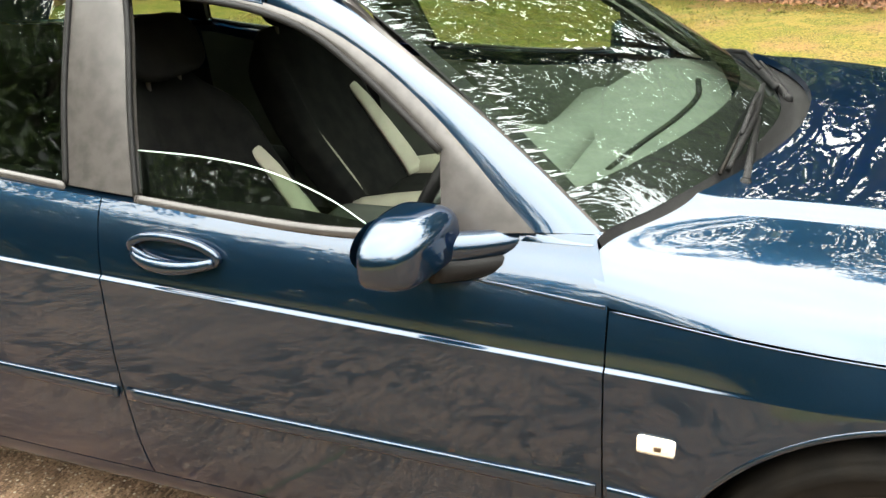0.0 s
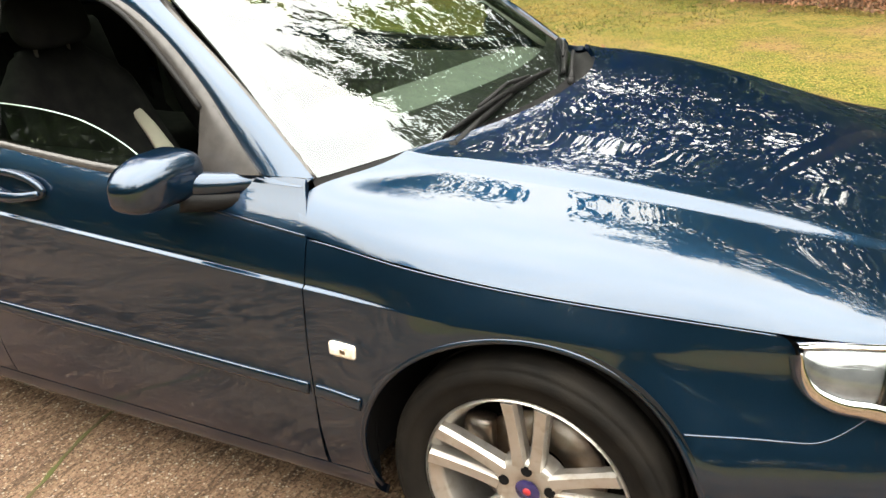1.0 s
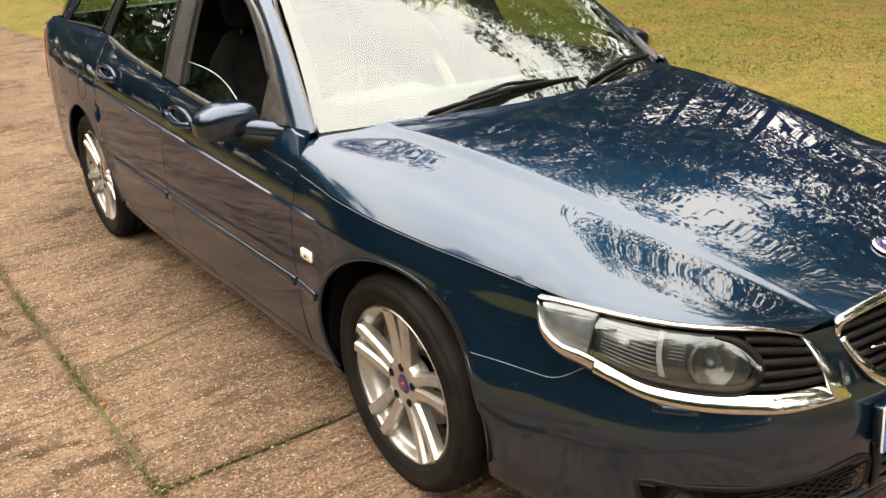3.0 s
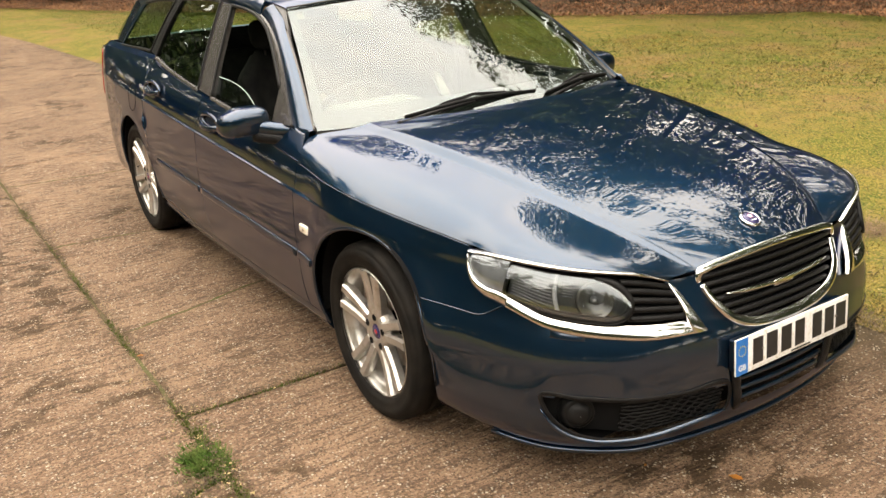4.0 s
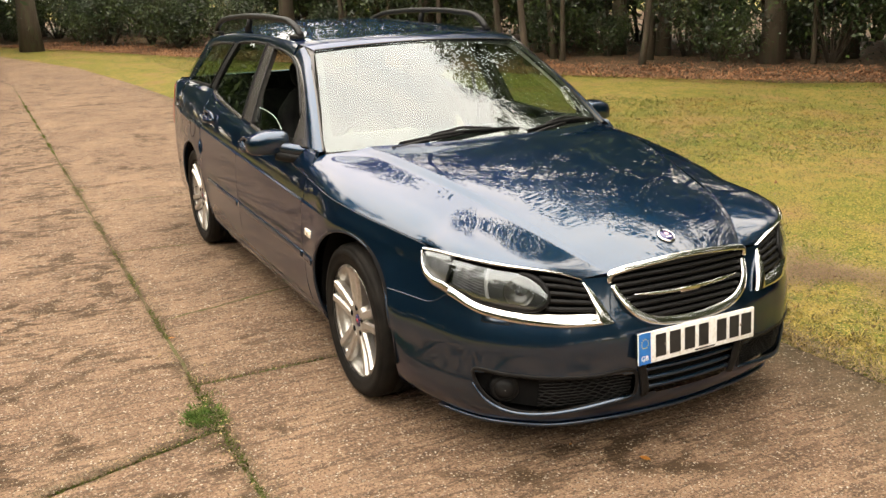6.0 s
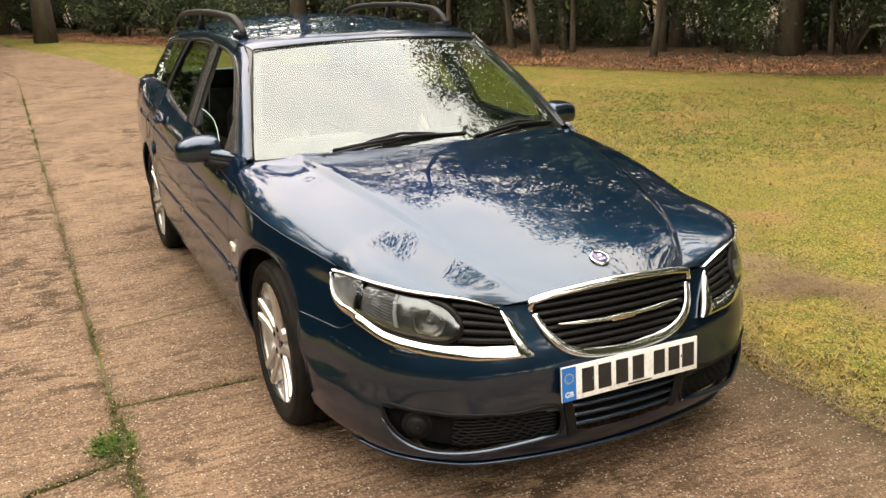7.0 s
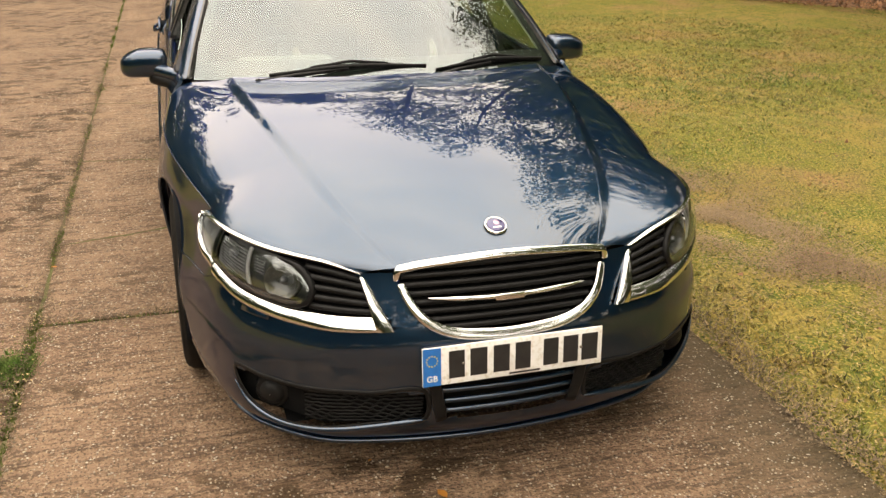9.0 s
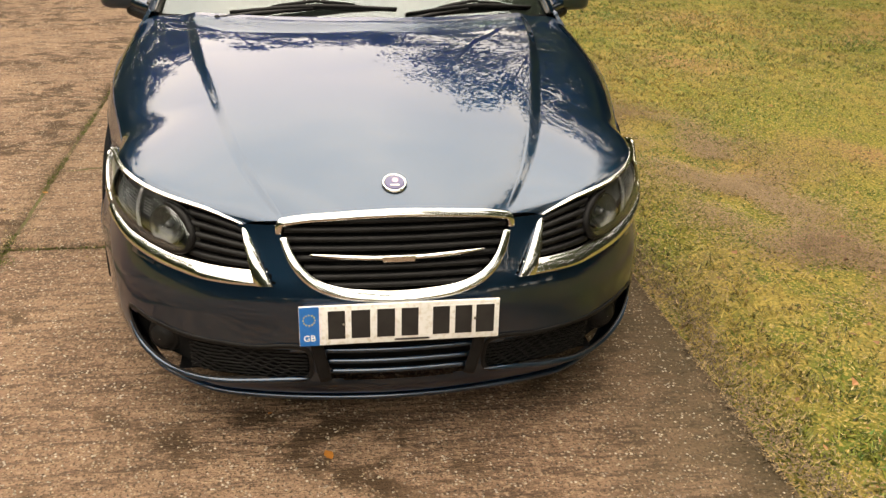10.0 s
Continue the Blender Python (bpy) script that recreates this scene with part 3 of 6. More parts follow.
# ---- number plate: blue band, plain bars instead of characters
plate = part("number_plate", block((0.006, 0.520, 0.111), (0, 0, 0), 0.002), PLATE, car, "white front number plate with a blue end band")
plate.location, plate.rotation_euler = (1.030, 0.0, 0.430), (0, radians(-4), 0)
band_ob = part("blue_band", block((0.001, 0.050, 0.109), (0.0036, -0.234, 0), 0.0), PLATEBLUE, plate, "blue band", smooth=False)
for k in range(12):
    a = 2 * math.pi * k / 12
    part("dot", block((0.001, 0.0032, 0.0032), (0.0046, -0.234 + 0.015 * math.cos(a), 0.018 + 0.015 * math.sin(a)), 0), YELLOW, band_ob, smooth=False)
letters = bpy.data.curves.new("country_letters", "FONT")
letters.body, letters.size, letters.align_x, letters.align_y, letters.extrude = "GB", 0.024, "CENTER", "CENTER", 0.0003
letters.offset = 0.0004
letters.materials.append(PLATE)
gb = new("country_letters", letters)
gb.parent, gb.location, gb.rotation_euler = band_ob, (0.0046, -0.234, -0.034), (math.pi / 2, 0, math.pi / 2)
tagged(gb, "white letters GB")
for y, w in ((-0.165, 0.044), (-0.103, 0.048), (-0.038, 0.046), (0.024, 0.044), (0.106, 0.044), (0.165, 0.044), (0.222, 0.048)):
    part("dark_bar", block((0.001, w, 0.079), (0.0038, y, 0.001), 0), INK, plate, smooth=False)
part("dealer_bar", block((0.001, 0.09, 0.005), (0.0038, 0.03, -0.048), 0), INK, plate, smooth=False)
for y in (-0.146, 0.196):
    part("plate_screw", lathe([(0.0, 0.0075), (0.003, 0.007), (0.0045, 0.004)], 12, axis="x", centre=(0, y, 0.002)), STEEL, plate)
part("plate_plinth", block((0.03, 0.50, 0.10), (-0.017, 0, 0), 0.008), PAINT, plate)

# ---- bonnet
def edge_line():
    pts = [skin(x, shut(x) + 0.002) for x in (-0.478, -0.3, -0.1, 0.1, 0.3, 0.43)]
    return spline(pts + [LAMP_TOP(t) + np.array((0, 0, 0.004)) for t in (0.86, 0.72, 0.58, 0.44, 0.30, 0.16, 0.0)])


B_EDGE = eased(edge_line(), 0.022)
B_MID = eased(spline([(-0.205, 0, 0.958), (-0.05, 0, 0.950), (0.15, 0, 0.926), (0.4, 0, 0.880), (0.62, 0, 0.824), (0.78, 0, 0.770), (0.87, 0, 0.731), (0.936, 0, 0.698)]), 0.07)
B_QUART = eased(spline([(-0.245, 0.30, 0.951), (-0.05, 0.292, 0.943), (0.15, 0.275, 0.919), (0.4, 0.245, 0.872), (0.62, 0.215, 0.815), (0.78, 0.19, 0.760), (0.865, 0.165, 0.723), (0.930, 0.15, 0.690)]), 0.07)
B_RIDGE = eased(spline([(-0.375, 0.606, 0.942), (-0.2, 0.585, 0.936), (0.0, 0.556, 0.918), (0.2, 0.512, 0.886), (0.4, 0.464, 0.846), (0.6, 0.414, 0.798), (0.75, 0.368, 0.749), (0.85, 0.322, 0.706), (0.906, 0.285, 0.672)]), 0.07)


REAR_A, REAR_B = np.array((-0.446, 0.702, 0.920)), np.array((-0.512, 0.792, 0.899))


@functools.lru_cache(None)
def flank_frame(v):
    """Four points that draw the bonnet's side: flat beside the ridge, upright at the shut line."""
    ridge, edge = B_RIDGE(v), B_EDGE(v)
    out = edge - ridge
    out[2] = 0.0
    reach = float(np.linalg.norm(out))
    out /= max(reach, 1e-6)
    drop = ridge[2] - edge[2]
    lean = radians(55 - 12 * step(0.55, 0.95, v))
    fall = 0.19 + 0.09 * step(0.35, 0.9, v)
    a = ridge + out * 0.45 * reach - np.array((0, 0, min(0.45 * reach * fall, 0.26 * drop)))
    up = min(0.66 * drop, 0.30 * reach)
    b = edge + (-out * math.cos(lean) + np.array((0, 0, math.sin(lean)))) * up / math.sin(lean)
    # towards the windscreen the flank meets the door's shoulder
    k = max(0.0, 1 - v / 0.5) ** 2
    if k:
        ra, rb = (18 * REAR_A - 9 * REAR_B + 2 * edge - 5 * ridge) / 6, (18 * REAR_B - 9 * REAR_A + 2 * ridge - 5 * edge) / 6
        a, b = a + k * (ra - a), b + k * (rb - b)
    return ridge, a, b, edge


def bonnet_point(u, v):
    """u: -1..1 across, v: 0 at the windscreen to 1 at the nose."""
    a = abs(u)
    if a <= 0.55:
        mid, quart, ridge = B_MID(v), B_QUART(v), B_RIDGE(v)
        t = a / 0.55
        p = mid * (1 - t) * (1 - 2 * t) + quart * 4 * t * (1 - t) + ridge * t * (2 * t - 1)
        # the middle panel lifts a little towards its raised edge
        p = p + np.array((0, 0, 0.0035)) * step(0.62, 1.0, t) * step(0.0, 0.12, v) * (1 - step(0.9, 1.0, v))
    else:
        t = (a - 0.55) / 0.45
        p0, p1, p2, p3 = flank_frame(v)
        p = p0 * (1 - t) ** 3 + p1 * 3 * t * (1 - t) ** 2 + p2 * 3 * t * t * (1 - t) + p3 * t ** 3
        lift = 0.0035 * step(0.0, 0.12, v) * (1 - step(0.9, 1.0, v))
        groove = (0.0095 - 0.0045 * step(0.3, 0.8, v)) * step(0.0, 0.12, v) * (1 - step(0.95, 1.0, v))
        p = p + np.array((0, 0, lift * (1 - step(0.0, 0.10, t)) - groove * step(0.0, 0.10, t) * (1 - step(0.10, 0.9, t))))
    if v < 0.06:
        # the rear edge turns up towards the windscreen
        p = p + np.array((0, 0, 0.007 * (1 - v / 0.06) ** 2 * (1 - step(0.5, 0.75, a))))
    return side(p, -1 if u < 0 else 1)


us = sorted(set(round(a * b, 4) for a in (-1, 1) for b in [1, 0.996, 0.985] + steps(0.97, 0.66, 24) + steps(0.65, 0.54, 34) + steps(0.52, 0, 26)))
bonnet = part("bonnet", sheet(bonnet_point, us, [0, 0.004, 0.01, 0.018, 0.027, 0.037] + steps(0.048, 0.985, 86) + [0.996, 1], flip=False, depth=0.016), PAINT, car, "dark blue clamshell bonnet with two raised ridges")
badge = part("bonnet_badge", lathe([(0.0005, 0.006), (0.020, 0.0055), (0.027, 0.0045), (0.0275, 0.006), (0.031, 0.006), (0.033, 0.0)], 40, axis="z"), CHROME, car)
badge.location, badge.rotation_euler = (0.848, 0, 0.742), (0, radians(24), 0)
part("badge_face", lathe([(0.0005, 0.0075), (0.024, 0.007), (0.0265, 0.0058)], 40, axis="z"), BADGE, badge, "purple badge face")
part("badge_emblem", lathe([(0.0005, 0.0086), (0.006, 0.0084), (0.0085, 0.0078)], 14, axis="z", centre=(-0.006, 0.002, 0)), BADGEROSE, badge, "small rose emblem", smooth=False)
part("badge_bar", block((0.004, 0.024, 0.001), (0.012, 0, 0.0078), 0.0), PLATE, badge, smooth=False)

# ---- structure under the panels, coloured near-black so that gaps and arches look into darkness
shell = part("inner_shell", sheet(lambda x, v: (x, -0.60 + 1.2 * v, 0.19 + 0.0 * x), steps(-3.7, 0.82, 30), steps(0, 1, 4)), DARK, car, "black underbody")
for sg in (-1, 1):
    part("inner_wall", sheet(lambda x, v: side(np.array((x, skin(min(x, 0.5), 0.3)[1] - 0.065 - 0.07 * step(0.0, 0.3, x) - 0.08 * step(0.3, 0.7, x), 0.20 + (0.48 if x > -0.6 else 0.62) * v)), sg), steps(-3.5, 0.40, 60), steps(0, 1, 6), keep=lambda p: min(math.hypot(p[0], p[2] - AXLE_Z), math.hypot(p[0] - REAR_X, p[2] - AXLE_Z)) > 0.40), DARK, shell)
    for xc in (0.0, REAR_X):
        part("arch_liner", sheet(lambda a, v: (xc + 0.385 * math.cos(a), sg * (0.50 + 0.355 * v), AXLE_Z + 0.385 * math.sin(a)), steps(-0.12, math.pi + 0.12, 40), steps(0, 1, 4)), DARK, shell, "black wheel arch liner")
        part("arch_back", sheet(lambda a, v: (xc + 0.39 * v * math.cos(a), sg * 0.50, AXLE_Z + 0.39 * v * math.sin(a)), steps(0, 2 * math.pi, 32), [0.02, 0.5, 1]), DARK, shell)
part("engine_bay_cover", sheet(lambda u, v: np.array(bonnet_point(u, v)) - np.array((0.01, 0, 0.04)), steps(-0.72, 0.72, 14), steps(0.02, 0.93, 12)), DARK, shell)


# ---- front wings
def wing(sg):
    def f(x, v):
        zb = max(seam(x) + 0.0015 if x > 0.25 else 0.262, arch_z(x, 0.0) if abs(x) < ARCH else 0.0)
        zt = shut(x) - 0.002 if x < 0.455 else float(np.interp(x, [0.455, 0.472, 0.484, 0.50, 0.527, 0.576, 0.62], [shut(0.455) - 0.002, 0.715, 0.677, 0.647, 0.624, 0.613, 0.603]))
        zb = min(zb, zt - 0.002)
        zm = max(min(belt(x), zt - 0.02), zb + 0.35 * (zt - zb))
        z = zb + (zm - zb) * v / 0.6 if v < 0.6 else zm + (zt - zm) * (v - 0.6) / 0.4
        return side(skin(x, max(z, 0.1)) + np.array((0.0006, 0.0014, 0)) * step(0.45, 0.55, x), sg)
    xs = [-0.4785] + steps(-0.465, -0.374, 8) + [ARCH * math.cos(a) for a in steps(math.pi - 0.03, 0.9, 44)] + steps(0.24, 0.640, 36)
    xs = sorted(set(round(a, 5) for a in xs))
    vs = steps(0, 0.52, 18) + [0.56, 0.585, 0.597, 0.6, 0.606, 0.613, 0.62, 0.628, 0.64] + steps(0.66, 1.0, 14)
    ob = part("front_wing", sheet(f, xs, vs, flip=sg < 0, depth=0.012), PAINT, car)
    lipp = [side(skin(ARCH * math.cos(a), AXLE_Z + ARCH * math.sin(a)) - np.array((0, 0.006, 0)), sg) for a in steps(0.25, math.pi + 0.25, 50)]
    part("arch_lip", tube(lipp, 0.008, 8), PAINT, ob)
    part("seam_line", tube([side(skin(x, seam(x) + 0.0005) + np.array((0.0004, 0.0006, 0)), sg) for x in steps(0.31, 0.638, 40)], 0.0022, 6), PAINT, ob)
    part("shut_edge", tube([side(skin(x, shut(x) - 0.0025) + np.array((0, 0.0004, 0)), sg) for x in steps(-0.472, 0.450, 60)], 0.0021, 6), PAINT, ob)
    rp = skin(-0.388, 0.600)
    rep = part("side_repeater", block((0.066, 0.016, 0.034), (0, 0, 0), 0.008), AMBER, ob, "clear side repeater lamp")
    rep.location, rep.rotation_euler = side(rp + np.array((0, 0.001, 0)), sg), (0, radians(2), 0)
    part("repeater_bulb", block((0.012, 0.004, 0.010), (0.004, sg * 0.008, 0.0), 0.002), STEEL, rep)


both(wing)


# ---- doors: skins, mouldings, handles
def moulding(x0, x1, sg, parent):
    path = [side(skin(x, 0.478 - 0.0185 * (x + 0.383)) + np.array((0, 0.001, 0)), sg) for x in steps(x0, x1, 40)]
    part("side_moulding", band(path, [(0, sg, 0.12)] * 41, 0.030, 0.007, profile=[(-0.5, 0), (-0.48, 0.7), (-0.38, 1.0), (0.34, 0.92), (0.47, 0.62), (0.5, 0)]), PAINT, parent)


def door_skin(name, x_low, x_high, sg, z0=0.262, arch=None):
    """A door's outer skin between two shut lines x_low(z) < x_high(z)."""
    def f(u, v):
        xm = x_low(0.6) + (x_high(0.6) - x_low(0.6)) * u
        zt = SILL(xm)
        zb = belt(xm)
        z = z0 + (zb - z0) * v / 0.6 if v < 0.6 else zb + (zt - zb) * (v - 0.6) / 0.4
        x = x_low(z) + (x_high(z) - x_low(z)) * u
        if arch is not None:
            z = max(z, arch_z(x, arch) + (0.002 + 0.003 * v if arch_z(x, arch) > z else 0))
        return side(skin(x, z), sg)
    vs = steps(0, 0.52, 22) + [0.55, 0.575, 0.59, 0.597, 0.6, 0.604, 0.608, 0.612, 0.616, 0.63] + steps(0.66, 1, 18)
    return part(name, sheet(f, steps(0, 1, 50), vs, flip=sg < 0, depth=0.014), PAINT, car)


def handle(x, z, sg, parent):
    c = skin(x, z)
    ring = [c + np.array((0.105 * math.cos(a), 0.006, 0.030 * math.sin(a) * (1 if abs(math.cos(a)) < 0.8 else 0.9) - 0.05 * 0.105 * math.cos(a))) for a in steps(0, 2 * math.pi, 40)[:-1]]
    h = part("door_handle", band([side(p, sg) for p in ring], [(0, sg, 0.15)] * 40, 0.018, 0.012, closed=True), PAINT, parent, "rounded blue pull handle")
    cup = lambda a, r: side(c + np.array((0.10 * r * math.cos(a), 0.004 - 0.022 * (1 - r * r), 0.028 * r * math.sin(a))), sg)
    part("handle_recess", sheet(cup, steps(0, 2 * math.pi, 32), steps(0.02, 1, 6)), DARK, h)
    grip = [side(c + np.array((0.098 * t, 0.026 + 0.010 * (1 - t * t) - 0.012 * t ** 4, -0.010 - 0.012 * (1 - t * t))), sg) for t in steps(-1, 1, 24)]
    part("grip", band(grip, [(0, sg, 0.2)] * 25, 0.028, 0.013, taper=lambda t: 0.6 + 0.4 * math.sin(math.pi * t)), PAINT, h)


FRONT_SHUT = lambda z: -0.480 - 0.02 * max(0.0, (0.45 - z)) * 2 - 0.036 * step(0.82, 0.95, z)
MID_SHUT = lambda z: -1.548 - 0.07 * max(0.0, z - 0.75) + 0.01 * max(0, 0.6 - z)
REAR_SHUT = lambda z: -2.40 + 0.25 * max(0.0, 0.70 - z) - 0.02 * max(0, z - 0.8)


def doors(sg):
    fd = door_skin("front_door", lambda z: MID_SHUT(z) + 0.0018, lambda z: FRONT_SHUT(z) - 0.0018, sg)
    moulding(-1.535, -0.492, sg, fd)
    part("swage_line", band([side(skin(x, shut(x) + 0.001), sg) for x in steps(-0.76, -0.486, 20)], [(0, sg, 0.3)] * 21, 0.007, 0.0016, taper=lambda t: min(1.0, 0.2 + 3 * t)), PAINT, fd)
    handle(-1.355, 0.846, sg, fd)
    rd = door_skin("rear_door", lambda z: REAR_SHUT(z) + 0.0018, lambda z: MID_SHUT(z) - 0.0018, sg, arch=REAR_X)
    moulding(-2.23, -1.562, sg, rd)
    handle(-2.215, 0.895, sg, rd)
    moulding(-0.472, -0.352, sg, car)
    # sill
    sl = sheet(lambda x, v: side(skin(x, 0.165 + 0.093 * v) + np.array((0, 0.006 * math.sin(math.pi * v), 0)), sg), steps(-2.33, -0.37, 40), steps(0, 1, 8), flip=sg < 0, depth=0.02)
    part("sill", sl, PAINT, car, "blue body sill dusted with dirt")


both(doors)


# ---- rear quarters, tail
def quarter(sg):
    def f(s, v):
        x = float(np.interp(s, _len, _xy[:, 0]))
        lo = max(0.24, arch_z(x, REAR_X))
        x_front = REAR_SHUT(0.8)
        hi = SILL(max(x, -3.3)) - 0.0 if x > -3.4 else 1.0
        z = lo + (hi - lo) * v
        p = wrap(s, z)
        if x > REAR_SHUT(z) - 0.003:
            p = skin(REAR_SHUT(z) - 0.003, z)
        return side(p, sg)
    ss = [s_of_x(a) for a in steps(-2.34, -2.40, 3)] + [s_of_x(REAR_X + ARCH * math.cos(a)) for a in steps(0.62, math.pi - 0.02, 40)] + [s_of_x(a) for a in steps(-3.09, -3.55, 20)]
    q = part("rear_quarter", sheet(f, sorted(ss), steps(0, 0.6, 16) + steps(0.63, 1, 16), flip=sg < 0, depth=0.012), PAINT, car)
    lipp = [side(skin(REAR_X + ARCH * math.cos(a), AXLE_Z + ARCH * math.sin(a)) - np.array((0, 0.006, 0)), sg) for a in steps(-0.1, math.pi + 0.1, 50)]
    part("arch_lip", tube(lipp, 0.008, 8), PAINT, q)
    if sg < 0:
        cap = part("fuel_flap", band([side(skin(-2.62 + 0.075 * math.cos(a), 0.80 + 0.075 * math.sin(a)), sg) for a in steps(0, 2 * math.pi, 40)[:-1]], [(0, sg, 0.1)] * 40, 0.004, 0.0015, closed=True), DARK, q)
    tail = part("tail_lamp", sheet(lambda s, z: side(wrap(s, z) + normal_at(s, z) * 0.006, sg), steps(s_of_x(-3.52), s_of_x(-3.76), 12), steps(0.70, 0.98, 10), flip=sg < 0, depth=0.02), TAILRED, car, "red wrap-around tail lamp")


both(quarter)
part("rear_bumper", sheet(lambda u, z: side(wrap(S_END - abs(u) * (S_END - s_of_x(-3.08)), z) , -1 if u < 0 else 1), steps(-1, 1, 70), steps(0.20, 0.56, 14), flip=False, depth=0.015, keep=lambda p: math.hypot(p[0] - REAR_X, p[2] - AXLE_Z) > ARCH), PAINT, car)
GATE_W = graph((0.56, 0.66), (0.95, 0.70), (1.02, 0.70), (1.30, 0.56))
GATE_X = graph((0.56, -3.785), (0.80, -3.765), (0.98, -3.70), (1.10, -3.60), (1.34, -3.36))
tailgate = part("tailgate", sheet(lambda u, z: (GATE_X(z) + 0.10 * abs(u) ** 2.5, u * GATE_W(z), z), steps(-1, 1, 30), steps(0.563, 1.02, 16), flip=True, depth=0.02), PAINT, car)
part("tailgate_glass", sheet(lambda u, z: (GATE_X(z) + 0.10 * abs(u) ** 2.5, u * GATE_W(z), z), steps(-0.96, 0.96, 24), steps(1.02, 1.315, 10), flip=True), TINTED, tailgate)


# ---- greenhouse: glass plane leaning in, pillars, window lines
def gy(x, z):
    return 0.812 - 0.48 * (z - 0.92) - 0.10 * (z - 0.92) * (1.33 - z) * -1.2 - 0.03 * step(-2.5, -3.3, x)


def g(x, z, off=0.0):
    return np.array((x, gy(x, z) + off, z + 0.45 * off))


def gline(*pts, off=0.0):
    return spline([g(x, z, off) for x, z in pts])


SILL_F = gline((-1.477, 0.932), (-1.25, 0.917), (-1.0, 0.908), (-0.79, 0.918))
SILL_R = gline((-2.411, 1.026), (-2.2, 0.995), (-1.965, 0.970), (-1.669, 0.945))
TOP_F = gline((-1.565, 1.314), (-1.37, 1.302), (-1.22, 1.278), (-1.10, 1.240), (-0.994, 1.180), (-0.894, 1.112), (-0.807, 1.048))
TOP_R = gline((-2.255, 1.313), (-2.1, 1.322), (-1.9, 1.328), (-1.715, 1.324))
B_FRONT, B_REAR = gline((-1.477, 0.93), (-1.51, 1.077), (-1.553, 1.286), (-1.562, 1.314), off=0.002), gline((-1.669, 0.943), (-1.697, 1.126), (-1.712, 1.288), (-1.715, 1.324), off=0.002)
C_FRONT = gline((-2.411, 1.026), (-2.379, 1.122), (-2.30, 1.26), (-2.255, 1.313))
C_REAR = gline((-2.53, 1.045), (-2.49, 1.12), (-2.41, 1.25), (-2.37, 1.305))
Q_LOW, Q_TOP = gline((-3.215, 1.022), (-2.9, 1.034), (-2.53, 1.045)), gline((-2.93, 1.272), (-2.65, 1.296), (-2.37, 1.305))
CANT = spline([(-3.36, 0.585, 1.262), (-3.1, 0.612, 1.298), (-2.9, 0.618, 1.322), (-2.5, 0.606, 1.356), (-2.06, 0.600, 1.371), (-1.6, 0.602, 1.366), (-1.26, 0.604, 1.349), (-1.155, 0.600, 1.336), (-1.075, 0.578, 1.318)])
PILLAR_IN = spline([(-0.508, 0.770, 0.922), (-0.64, 0.732, 1.027), (-0.77, 0.693, 1.118), (-0.957, 0.640, 1.232), (-1.075, 0.603, 1.300), (-1.155, 0.598, 1.336)])
PILLAR_OUT = spline([(-0.627, 0.800, 0.926), (-0.722, 0.764, 1.014), (-0.816, 0.728, 1.095), (-0.973, 0.677, 1.197), (-1.10, 0.645, 1.256), (-1.215, 0.632, 1.292)])
GLASS_SIDE = spline([(-0.524, 0.755, 0.914), (-0.64, 0.722, 0.998), (-0.77, 0.684, 1.092), (-0.95, 0.628, 1.222), (-1.075, 0.578, 1.314)])
CANT_MID = lambda t: CANT(0.10 + 0.83 * t)
TOP_ALL = gline((-3.05, 1.25), (-2.93, 1.272), (-2.65, 1.296), (-2.37, 1.306), (-2.1, 1.322), (-1.9, 1.328), (-1.715, 1.324), (-1.562, 1.314), (-1.37, 1.302), (-1.26, 1.287), (-1.215, 1.280))


